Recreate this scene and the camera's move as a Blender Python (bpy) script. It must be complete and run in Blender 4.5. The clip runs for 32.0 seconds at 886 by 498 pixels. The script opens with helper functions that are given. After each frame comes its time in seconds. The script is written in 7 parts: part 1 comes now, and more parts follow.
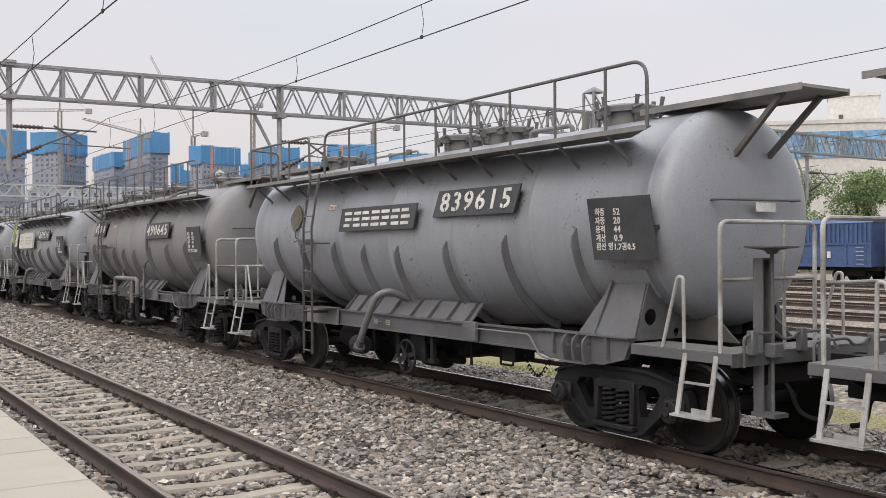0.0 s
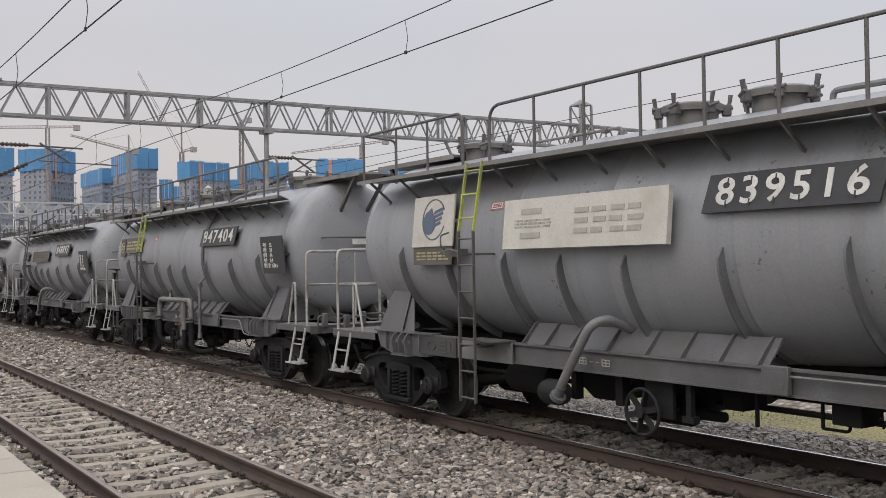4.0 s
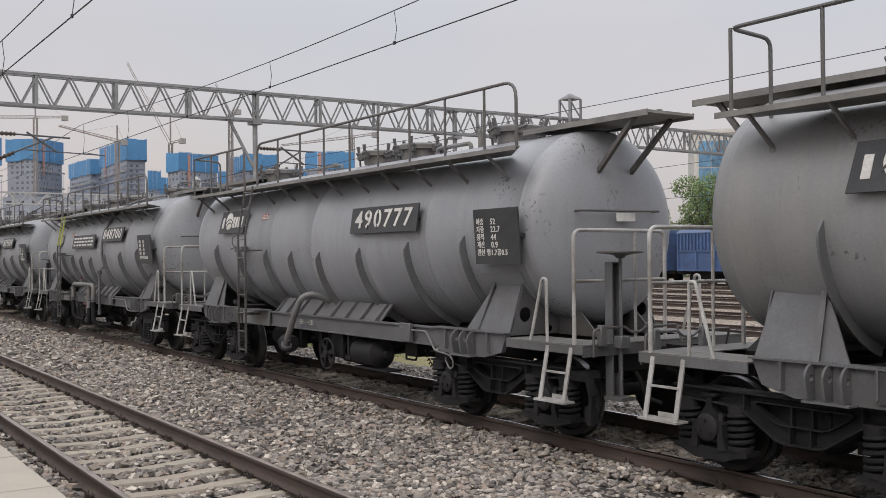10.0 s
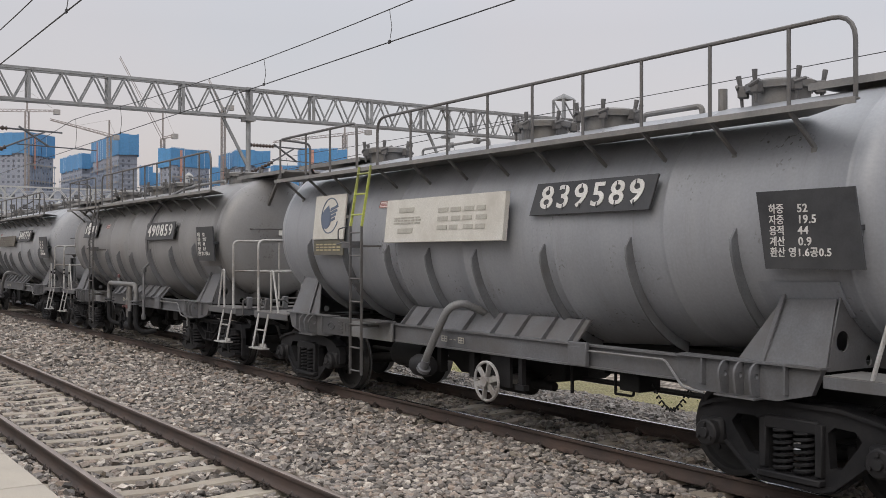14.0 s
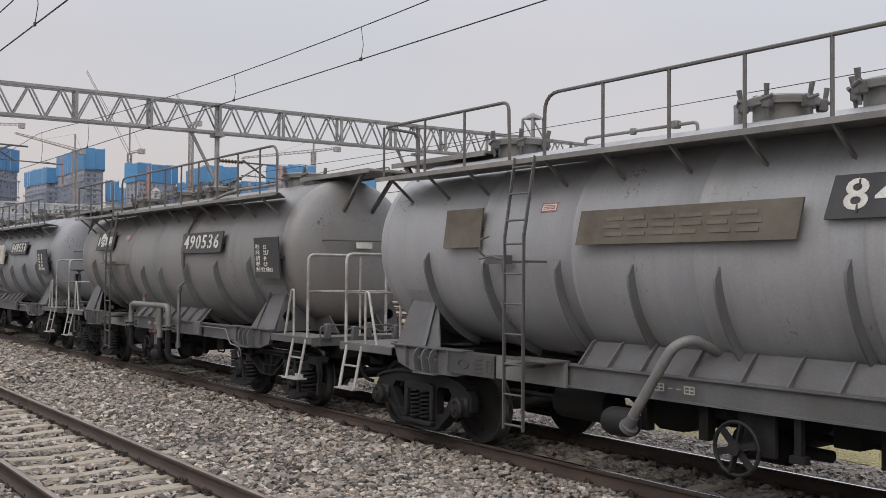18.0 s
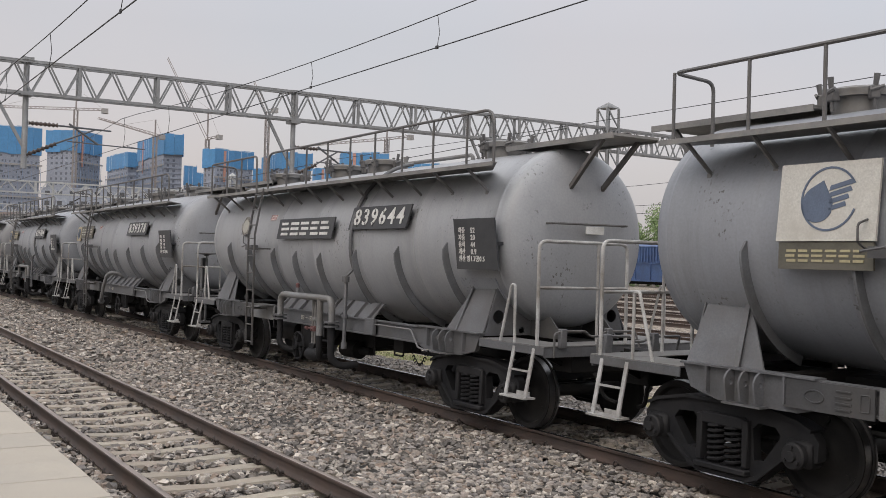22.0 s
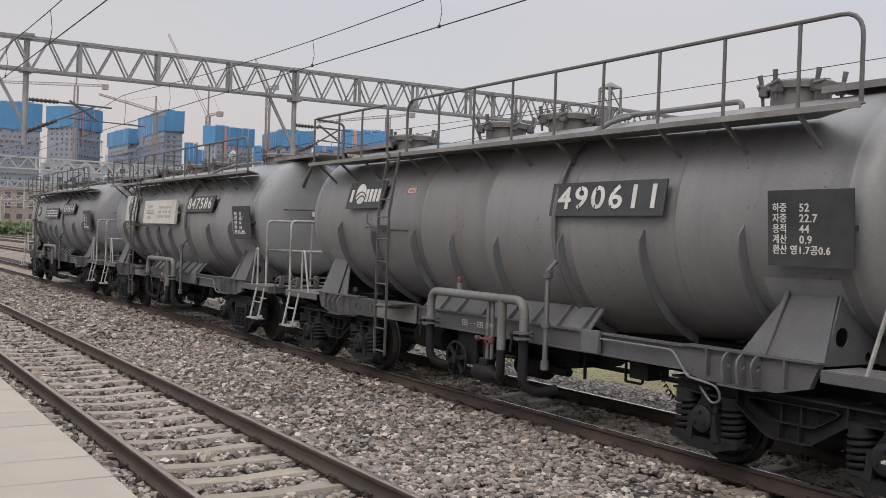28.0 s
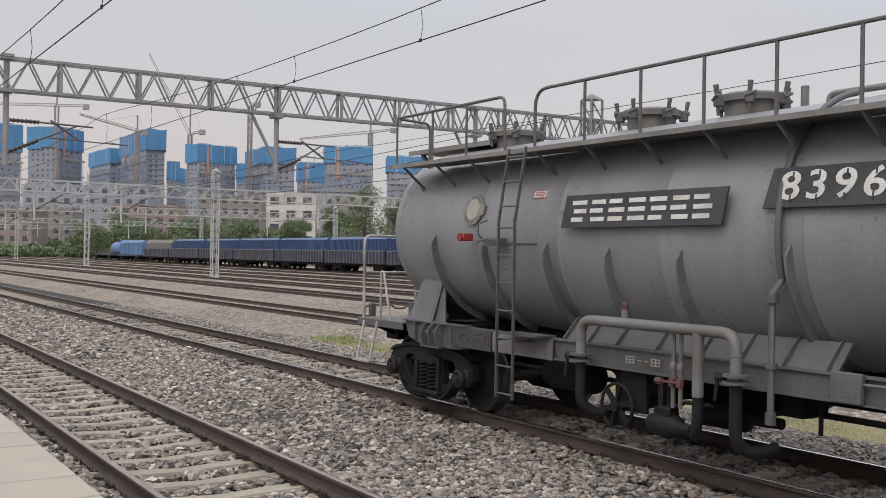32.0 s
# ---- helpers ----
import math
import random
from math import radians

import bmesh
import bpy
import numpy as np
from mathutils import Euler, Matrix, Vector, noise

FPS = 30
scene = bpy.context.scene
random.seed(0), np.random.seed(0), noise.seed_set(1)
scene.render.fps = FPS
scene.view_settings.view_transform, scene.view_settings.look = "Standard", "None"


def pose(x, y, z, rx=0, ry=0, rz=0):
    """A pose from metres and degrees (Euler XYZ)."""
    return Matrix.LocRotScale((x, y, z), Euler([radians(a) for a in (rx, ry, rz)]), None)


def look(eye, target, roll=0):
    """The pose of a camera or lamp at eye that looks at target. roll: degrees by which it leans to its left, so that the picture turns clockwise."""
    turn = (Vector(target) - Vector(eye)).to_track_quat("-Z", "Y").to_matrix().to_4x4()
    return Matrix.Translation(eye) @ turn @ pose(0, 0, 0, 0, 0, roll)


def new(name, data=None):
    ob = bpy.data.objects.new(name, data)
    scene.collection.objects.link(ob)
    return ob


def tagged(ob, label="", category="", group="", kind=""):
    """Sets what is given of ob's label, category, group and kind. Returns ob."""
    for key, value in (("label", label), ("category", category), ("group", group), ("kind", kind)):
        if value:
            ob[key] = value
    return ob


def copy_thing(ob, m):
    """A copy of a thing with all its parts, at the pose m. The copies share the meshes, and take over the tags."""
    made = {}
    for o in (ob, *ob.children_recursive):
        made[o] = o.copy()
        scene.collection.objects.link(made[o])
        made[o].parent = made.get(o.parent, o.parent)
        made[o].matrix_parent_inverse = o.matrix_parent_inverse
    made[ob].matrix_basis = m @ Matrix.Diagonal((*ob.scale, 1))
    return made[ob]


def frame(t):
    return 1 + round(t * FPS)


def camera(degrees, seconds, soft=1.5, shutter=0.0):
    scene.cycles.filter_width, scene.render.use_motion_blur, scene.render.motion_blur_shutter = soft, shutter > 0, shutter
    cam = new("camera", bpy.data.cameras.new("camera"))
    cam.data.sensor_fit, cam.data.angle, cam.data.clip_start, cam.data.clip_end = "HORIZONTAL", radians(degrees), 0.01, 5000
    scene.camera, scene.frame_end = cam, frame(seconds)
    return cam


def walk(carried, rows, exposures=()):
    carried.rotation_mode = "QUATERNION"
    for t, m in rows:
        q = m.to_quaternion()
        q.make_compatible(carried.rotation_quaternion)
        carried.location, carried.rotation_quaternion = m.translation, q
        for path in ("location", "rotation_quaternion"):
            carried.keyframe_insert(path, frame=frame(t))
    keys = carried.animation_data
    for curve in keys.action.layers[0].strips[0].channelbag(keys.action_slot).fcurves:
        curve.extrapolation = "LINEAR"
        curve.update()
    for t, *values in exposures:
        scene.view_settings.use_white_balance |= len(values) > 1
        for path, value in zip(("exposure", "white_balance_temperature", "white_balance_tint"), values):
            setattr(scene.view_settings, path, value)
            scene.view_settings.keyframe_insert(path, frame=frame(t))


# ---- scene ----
# ---------------------------------------------------------------- camera
cam = camera(48.2, 32.0, soft=0.5)
PATH = [  # seconds, x, y, z, yaw, pitch, lean
    (0.0, -0.004, -0.005, 1.981, 57.14, 0.08, -0.35),
    (0.5, 0.000, 0.000, 1.997, 56.41, 0.34, -0.82),
    (1.0, -0.003, -0.004, 2.005, 55.56, 0.43, -1.17),
    (1.5, -0.003, -0.005, 1.998, 55.24, 0.29, -1.57),
    (2.0, 0.003, 0.004, 2.012, 55.70, 0.28, -1.65),
    (2.5, 0.010, 0.014, 1.996, 56.09, 0.60, -1.19),
    (4.5, 0.033, 0.049, 1.999, 56.61, 0.98, -0.86),
    (5.0, 0.027, 0.042, 1.937, 55.54, 1.47, -0.19),
    (5.5, 0.033, 0.046, 1.967, 53.92, 1.65, 0.02),
    (6.0, 0.023, 0.032, 1.963, 53.35, 1.52, 0.32),
    (6.5, 0.033, 0.045, 1.962, 53.18, 1.45, 0.27),
    (7.0, 0.044, 0.060, 1.973, 53.58, 1.30, 0.07),
    (7.5, 0.037, 0.051, 1.984, 53.93, 1.19, -0.62),
    (8.0, 0.042, 0.059, 1.960, 54.54, 0.90, -0.46),
    (8.5, 0.049, 0.072, 1.975, 55.64, 0.65, -0.69),
    (9.0, 0.040, 0.061, 1.941, 56.07, 0.88, -0.43),
    (9.5, 0.039, 0.059, 1.956, 56.24, 0.73, -0.56),
    (10.0, 0.045, 0.066, 1.959, 55.93, 0.47, -0.51),
    (10.5, 0.041, 0.060, 1.956, 55.41, 0.06, -0.22),
    (11.0, 0.044, 0.063, 1.971, 55.26, -0.53, -0.35),
    (11.5, 0.048, 0.069, 1.965, 55.21, -0.93, -0.41),
    (12.0, 0.042, 0.060, 1.956, 55.08, -0.79, -0.30),
    (12.5, 0.040, 0.056, 1.976, 54.91, -0.24, -0.29),
    (13.0, 0.036, 0.052, 1.973, 55.03, 0.06, -0.25),
    (13.5, 0.034, 0.048, 1.957, 55.11, 0.23, 0.19),
    (14.0, 0.035, 0.051, 1.980, 55.45, 0.37, 0.08),
    (14.5, 0.033, 0.048, 1.970, 55.73, 0.52, 0.24),
    (16.5, 0.017, 0.025, 1.944, 53.63, 1.21, 1.23),
    (17.0, 0.011, 0.016, 1.941, 53.01, 1.48, 1.17),
    (17.5, 0.011, 0.016, 1.957, 53.24, 1.49, 1.04),
    (18.0, 0.022, 0.029, 1.977, 53.61, 1.40, 0.44),
    (18.5, 0.028, 0.044, 1.961, 56.43, 1.55, 0.38),
    (19.0, 0.021, 0.034, 1.984, 57.81, 1.69, -0.19),
    (19.5, 0.016, 0.028, 1.942, 58.32, 1.65, -0.17),
    (20.0, 0.017, 0.029, 1.962, 58.78, 1.20, -0.21),
    (20.5, 0.029, 0.047, 1.959, 58.65, 0.63, 0.35),
    (21.0, 0.024, 0.038, 1.959, 58.09, 0.44, 1.00),
    (21.5, 0.013, 0.020, 1.971, 57.64, 0.60, 1.30),
    (22.0, 0.007, 0.011, 1.972, 57.69, 0.69, 1.57),
    (22.5, 0.001, 0.002, 1.952, 58.12, 0.52, 1.76),
    (23.0, 0.007, 0.011, 1.965, 58.17, 0.23, 1.60),
    (23.5, 0.005, 0.008, 1.945, 57.61, 0.17, 2.03),
    (24.0, 0.000, 0.001, 1.957, 57.02, -0.13, 2.10),
    (24.5, 0.009, 0.014, 1.973, 56.39, -0.45, 2.21),
    (26.5, -0.007, -0.011, 1.983, 55.85, -0.92, 2.90),
    (27.0, -0.000, -0.000, 1.976, 56.19, -0.85, 2.89),
    (27.5, 0.003, 0.004, 1.988, 56.81, -0.66, 2.55),
    (28.0, 0.004, 0.006, 2.000, 57.72, -0.56, 1.92),
    (28.5, 0.010, 0.016, 1.971, 57.92, -0.55, 1.65),
    (29.0, 0.002, 0.004, 1.970, 57.60, -0.46, 1.06),
    (29.5, -0.001, -0.001, 1.982, 57.15, -0.24, 0.97),
    (30.0, -0.003, -0.004, 1.980, 57.03, 0.19, 0.80),
    (30.5, 0.003, 0.005, 1.965, 56.88, 0.49, 0.96),
    (31.0, -0.004, -0.006, 1.981, 56.98, 0.38, 0.76),
    (31.5, 0.001, 0.002, 1.977, 56.91, 0.45, 1.00),
    (32.0, 0.000, 0.000, 1.980, 56.83, 0.29, 0.90),
]

walk(cam, [(t, pose(x, y, z, 90 + pitch, -lean, yaw)) for t, x, y, z, yaw, pitch, lean in PATH], exposures=((0.0, 0.30), (0.6, 0.08), (1.0, 0.0), (5.0, 0.0), (32.0, 0.0)))

# ---------------------------------------------------------------- light
SUN_DIR = (0.35, -0.62, 0.70)          # towards the veiled sun, behind the platform
world = bpy.data.worlds.new("sky")
scene.world = world
world.use_nodes = True
nt = world.node_tree
nt.nodes.clear()
w_out = nt.nodes.new("ShaderNodeOutputWorld")
w_sky = nt.nodes.new("ShaderNodeTexSky")
w_sky.sky_type = "NISHITA"
w_sky.sun_disc = False
w_sky.sun_elevation = math.asin(0.70)
w_sky.sun_rotation = math.atan2(0.35, -0.62)
w_sky.dust_density, w_sky.air_density, w_sky.ozone_density = 6.0, 1.0, 1.0
w_b1 = nt.nodes.new("ShaderNodeBackground")
w_b1.inputs["Strength"].default_value = 0.05
nt.links.new(w_sky.outputs["Color"], w_b1.inputs["Color"])
# thin overcast: pink-grey haze low down, cool grey above
w_tc = nt.nodes.new("ShaderNodeTexCoord")
w_sep = nt.nodes.new("ShaderNodeSeparateXYZ")
nt.links.new(w_tc.outputs["Generated"], w_sep.inputs[0])
w_ramp = nt.nodes.new("ShaderNodeValToRGB")
nt.links.new(w_sep.outputs["Z"], w_ramp.inputs["Fac"])
els = w_ramp.color_ramp.elements
els[0].position, els[0].color = 0.0, (0.60, 0.555, 0.555, 1)
els[1].position, els[1].color = 1.0, (1.95, 1.95, 1.98, 1)
e = els.new(0.10); e.color = (0.642, 0.582, 0.572, 1)
e = els.new(0.22); e.color = (0.626, 0.584, 0.574, 1)
e = els.new(0.38); e.color = (0.735, 0.72, 0.735, 1)
w_noise = nt.nodes.new("ShaderNodeTexNoise")
w_noise.inputs["Scale"].default_value = 2.2
w_noise.inputs["Detail"].default_value = 4.0
nt.links.new(w_tc.outputs["Generated"], w_noise.inputs["Vector"])
w_map = nt.nodes.new("ShaderNodeMapRange")
w_map.inputs["To Min"].default_value, w_map.inputs["To Max"].default_value = 0.93, 1.07
nt.links.new(w_noise.outputs["Fac"], w_map.inputs["Value"])
w_mul = nt.nodes.new("ShaderNodeVectorMath")
w_mul.operation = "SCALE"
nt.links.new(w_ramp.outputs["Color"], w_mul.inputs[0])
nt.links.new(w_map.outputs["Result"], w_mul.inputs["Scale"])
# thin places in the cloud let a little blue through
w_n2 = nt.nodes.new("ShaderNodeTexNoise")
w_n2.inputs["Scale"].default_value = 3.1
w_n2.inputs["Detail"].default_value = 5.0
nt.links.new(w_tc.outputs["Generated"], w_n2.inputs["Vector"])
w_thin = nt.nodes.new("ShaderNodeValToRGB")
w_thin.color_ramp.elements[0].position, w_thin.color_ramp.elements[0].color = 0.42, (1.012, 1.0, 0.996, 1)
w_thin.color_ramp.elements[1].position, w_thin.color_ramp.elements[1].color = 0.66, (0.955, 0.99, 1.012, 1)
nt.links.new(w_n2.outputs["Fac"], w_thin.inputs["Fac"])
w_tint = nt.nodes.new("ShaderNodeVectorMath")
w_tint.operation = "MULTIPLY"
nt.links.new(w_mul.outputs[0], w_tint.inputs[0])
nt.links.new(w_thin.outputs["Color"], w_tint.inputs[1])
w_b2 = nt.nodes.new("ShaderNodeBackground")
w_b2.inputs["Strength"].default_value = 0.84
nt.links.new(w_tint.outputs[0], w_b2.inputs["Color"])
w_add = nt.nodes.new("ShaderNodeAddShader")
nt.links.new(w_b1.outputs[0], w_add.inputs[0])
nt.links.new(w_b2.outputs[0], w_add.inputs[1])
nt.links.new(w_add.outputs[0], w_out.inputs["Surface"])

sun = new("sun", bpy.data.lights.new("sun", "SUN"))
sun.data.energy, sun.data.angle, sun.data.color = 0.35, radians(25), (1.0, 0.95, 0.90)
sun.matrix_world = look((0, 0, 40), (-SUN_DIR[0] * 10, -SUN_DIR[1] * 10, 40 - SUN_DIR[2] * 10))
scene.view_settings.exposure = 0.0

# ---------------------------------------------------------------- materials
def node_mat(name):
    m = bpy.data.materials.new(name)
    m.use_nodes = True
    t = m.node_tree
    b = t.nodes["Principled BSDF"]
    return m, t, b


def add_noise(t, vec, scale, detail=4.0, rough=0.55, stretch=None):
    n = t.nodes.new("ShaderNodeTexNoise")
    n.inputs["Scale"].default_value = scale
    n.inputs["Detail"].default_value = detail
    n.inputs["Roughness"].default_value = rough
    if stretch:
        mp = t.nodes.new("ShaderNodeMapping")
        mp.inputs["Scale"].default_value = stretch
        t.links.new(vec, mp.inputs["Vector"])
        vec = mp.outputs["Vector"]
    t.links.new(vec, n.inputs["Vector"])
    return n.outputs["Fac"]


def ramp(t, fac, stops):
    r = t.nodes.new("ShaderNodeValToRGB")
    els = r.color_ramp.elements
    while len(els) < len(stops):
        els.new(0.5)
    for el, (p, c) in zip(els, stops):
        el.position = p
        el.color = (*c, 1) if len(c) == 3 else c
    t.links.new(fac, r.inputs["Fac"])
    return r.outputs["Color"]


def mix(t, fac, a, b, mode="MIX"):
    n = t.nodes.new("ShaderNodeMix")
    n.data_type, n.blend_type = "RGBA", mode
    for sock, val in ((n.inputs[0], fac), (n.inputs[6], a), (n.inputs[7], b)):
        if isinstance(val, (int, float)):
            sock.default_value = val
        elif isinstance(val, tuple):
            sock.default_value = (*val, 1) if len(val) == 3 else val
        else:
            t.links.new(val, sock)
    return n.outputs[2]


def bump(t, b, height, strength, dist=0.01):
    n = t.nodes.new("ShaderNodeBump")
    n.inputs["Strength"].default_value = strength
    n.inputs["Distance"].default_value = dist
    t.links.new(height, n.inputs["Height"])
    t.links.new(n.outputs["Normal"], b.inputs["Normal"])


def surf(name, base, rough=0.6, metal=0.0, scale=6.0, var=0.18, grain=60.0, relief=0.15, dirt=None, dirt_amt=0.0, rnd=0.0, dist=0.004, dirt_scale=1.6, stretch=None):
    """A plain surface with variation at two scales, a second tone in patches, and fine relief."""
    m, t, b = node_mat(name)
    tc = t.nodes.new("ShaderNodeTexCoord")
    v = tc.outputs["Object"]
    if rnd:
        oi = t.nodes.new("ShaderNodeObjectInfo")
        add = t.nodes.new("ShaderNodeVectorMath")
        add.operation = "ADD"
        sc = t.nodes.new("ShaderNodeMath")
        sc.operation = "MULTIPLY"
        sc.inputs[1].default_value = 37.0
        t.links.new(oi.outputs["Random"], sc.inputs[0])
        t.links.new(v, add.inputs[0])
        t.links.new(sc.outputs[0], add.inputs[1])
        v = add.outputs[0]
    n1 = add_noise(t, v, scale, stretch=stretch)
    n2 = add_noise(t, v, grain, 3.0)
    lo, hi = tuple(c * (1 - var) for c in base), tuple(min(1, c * (1 + var)) for c in base)
    col = ramp(t, n1, [(0.3, lo), (0.7, hi)])
    fine = ramp(t, n2, [(0.25, (0.82,) * 3), (0.75, (1.12,) * 3)])
    col = mix(t, 1.0, col, fine, "MULTIPLY")
    if dirt:
        n3 = add_noise(t, v, dirt_scale, 6.0, 0.65, stretch)
        f = ramp(t, n3, [(0.5 - 0.25 * dirt_amt, (0, 0, 0)), (0.72, (1, 1, 1))])
        col = mix(t, f, col, dirt)
    if rnd:
        r = ramp(t, oi.outputs["Random"], [(0.0, (1 - rnd,) * 3), (1.0, (1 + rnd,) * 3)])
        col = mix(t, 1.0, col, r, "MULTIPLY")
    t.links.new(col, b.inputs["Base Color"])
    b.inputs["Metallic"].default_value = metal
    rr = ramp(t, n1, [(0.2, (max(0.05, rough - 0.12),) * 3), (0.8, (min(1, rough + 0.12),) * 3)])
    t.links.new(rr, b.inputs["Roughness"])
    bump(t, b, n2, relief, dist)
    return m


def tank_paint(name, base, brown):
    """Grey wagon paint: chalky cement film, run-down streaks, scuffs, brown grime low on the side."""
    m, t, b = node_mat(name)
    tc = t.nodes.new("ShaderNodeTexCoord")
    oi = t.nodes.new("ShaderNodeObjectInfo")
    sc = t.nodes.new("ShaderNodeMath"); sc.operation = "MULTIPLY"; sc.inputs[1].default_value = 53.0
    t.links.new(oi.outputs["Random"], sc.inputs[0])
    add = t.nodes.new("ShaderNodeVectorMath"); add.operation = "ADD"
    t.links.new(tc.outputs["Object"], add.inputs[0]); t.links.new(sc.outputs[0], add.inputs[1])
    v = add.outputs[0]
    big = add_noise(t, v, 0.9, 5.0, 0.6)
    streak = add_noise(t, v, 1.0, 5.0, 0.6, (5.0, 1.2, 0.35))
    runs = add_noise(t, v, 1.0, 6.0, 0.7, (16.0, 3.0, 0.5))
    fine = add_noise(t, v, 38.0, 4.0)
    chips = add_noise(t, v, 1.7, 4.0, 0.6)
    col = ramp(t, big, [(0.3, tuple(c * 0.88 for c in base)), (0.7, tuple(c * 1.1 for c in base))])
    f1 = ramp(t, streak, [(0.46, (0, 0, 0)), (0.72, (0.32, 0.32, 0.32))])
    col = mix(t, f1, col, tuple(c * k for c, k in zip(base, (1.25, 1.22, 1.16))))
    f2 = ramp(t, streak, [(0.30, (0.30, 0.30, 0.30)), (0.44, (0, 0, 0))])
    col = mix(t, f2, col, tuple(c * k for c, k in zip(base, (0.66, 0.63, 0.58))))
    col = mix(t, ramp(t, runs, [(0.56, (0, 0, 0)), (0.76, (0.30, 0.30, 0.30))]), col, tuple(c * k for c, k in zip(base, (0.62, 0.60, 0.57))))
    gm = add_noise(t, v, 0.42, 4.0, 0.6)
    f3 = ramp(t, gm, [(0.50, (0, 0, 0)), (0.66, (brown, brown, brown))])
    col = mix(t, f3, col, (0.17, 0.145, 0.12))
    spots = add_noise(t, v, 26.0, 2.0, 0.5, (1.0, 1.0, 0.8))
    both = mix(t, 1.0, ramp(t, chips, [(0.555, (0, 0, 0)), (0.66, (1, 1, 1))]), ramp(t, spots, [(0.60, (0, 0, 0)), (0.66, (1, 1, 1))]), "MULTIPLY")
    f4 = mix(t, 1.0, both, (0.85, 0.85, 0.85), "MULTIPLY")
    col = mix(t, f4, col, (0.07, 0.062, 0.058))
    col = mix(t, 1.0, col, ramp(t, fine, [(0.2, (0.9,) * 3), (0.8, (1.08,) * 3)]), "MULTIPLY")
    r = ramp(t, oi.outputs["Random"], [(0.0, (0.94, 0.945, 0.96)), (0.5, (1.0, 1.0, 1.0)), (1.0, (1.06, 1.055, 1.04))])
    col = mix(t, 1.0, col, r, "MULTIPLY")
    t.links.new(col, b.inputs["Base Color"])
    t.links.new(ramp(t, big, [(0.25, (0.34,) * 3), (0.75, (0.50,) * 3)]), b.inputs["Roughness"])
    b.inputs["Specular IOR Level"].default_value = 0.55
    hmix = mix(t, 0.35, big, fine)
    bump(t, b, hmix, 0.11, 0.02)
    return m


M_TANK = tank_paint("grey_wagon_paint", (0.256, 0.269, 0.294), 0.10)
M_TANK_PALE = tank_paint("pale_grey_wagon_paint", (0.282, 0.293, 0.315), 0.08)
M_TANK_DIRTY = tank_paint("grimy_grey_wagon_paint", (0.226, 0.234, 0.251), 0.18)
M_TANK_DULL = tank_paint("dull_brownish_wagon_paint", (0.198, 0.199, 0.206), 0.36)
M_FRAME = surf("underframe_paint", (0.120, 0.124, 0.134), 0.6, 0, 3.0, 0.2, 50, 0.2, (0.092, 0.088, 0.086), 0.45, 0.08)
# tank grey darkened: the fins' shadow side and grime put into the colour
M_RIB = surf("shaded_stiffener_paint", (0.148, 0.156, 0.168), 0.6, 0, 3.0, 0.2, 50, 0.2, (0.10, 0.097, 0.095), 0.4, 0.08)
M_BOLSTER = surf("dark_bolster_paint", (0.055, 0.056, 0.060), 0.55, 0, 3.0, 0.2, 50, 0.2, (0.09, 0.085, 0.08), 0.4)
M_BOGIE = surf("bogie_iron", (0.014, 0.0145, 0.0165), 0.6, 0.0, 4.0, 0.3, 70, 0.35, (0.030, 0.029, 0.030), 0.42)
# underfloor shade put into the base colour; also serves as plain black elsewhere
M_DARK = surf("shade_black_underfloor", (0.010, 0.0097, 0.0097), 0.7, 0, 5.0, 0.3, 60, 0.3)
M_TREAD = surf("bright_wheel_tread", (0.22, 0.22, 0.225), 0.36, 1.0, 4.0, 0.1, 80, 0.05)
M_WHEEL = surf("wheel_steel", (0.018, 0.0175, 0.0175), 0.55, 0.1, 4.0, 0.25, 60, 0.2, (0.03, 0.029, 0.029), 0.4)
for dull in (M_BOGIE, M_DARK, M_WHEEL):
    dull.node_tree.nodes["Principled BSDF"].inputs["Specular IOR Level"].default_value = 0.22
M_DECK = surf("dusty_deck_steel", (0.14, 0.139, 0.138), 0.7, 0, 2.5, 0.2, 50, 0.2, (0.21, 0.20, 0.19), 0.5)
M_STEP = surf("pale_handrail_paint", (0.42, 0.42, 0.415), 0.5, 0, 7.0, 0.2, 60, 0.2, (0.16, 0.14, 0.12), 0.3)
M_RAILING = surf("grey_railing_paint", (0.105, 0.105, 0.108), 0.5, 0, 7.0, 0.2, 60, 0.2, (0.09, 0.08, 0.07), 0.4)
M_WALK = surf("walkway_steel", (0.15, 0.15, 0.152), 0.6, 0, 2.5, 0.2, 50, 0.2, (0.26, 0.25, 0.235), 0.5)
M_YELLOW = surf("yellow_green_ladder_paint", (0.42, 0.47, 0.10), 0.5, 0, 8.0, 0.2, 60, 0.2, (0.18, 0.17, 0.14), 0.3)
M_PLATE = surf("dark_sign_plate", (0.032, 0.034, 0.039), 0.5, 0, 3.0, 0.3, 60, 0.1, (0.055, 0.056, 0.058), 0.4)
M_BROWN = surf("rusted_sign_plate", (0.085, 0.070, 0.055), 0.65, 0, 4.0, 0.3, 60, 0.2, (0.13, 0.12, 0.10), 0.5)
M_OLIVE = surf("olive_sign_plate", (0.105, 0.100, 0.078), 0.6, 0, 4.0, 0.3, 60, 0.2, (0.14, 0.13, 0.11), 0.4)
M_CREAM = surf("cream_sign_board", (0.55, 0.54, 0.50), 0.5, 0, 2.0, 0.08, 60, 0.1, (0.42, 0.40, 0.36), 0.25)
M_TAN = surf("tan_sign_board", (0.42, 0.36, 0.25), 0.55, 0, 3.0, 0.12, 60, 0.1, (0.30, 0.25, 0.18), 0.3)
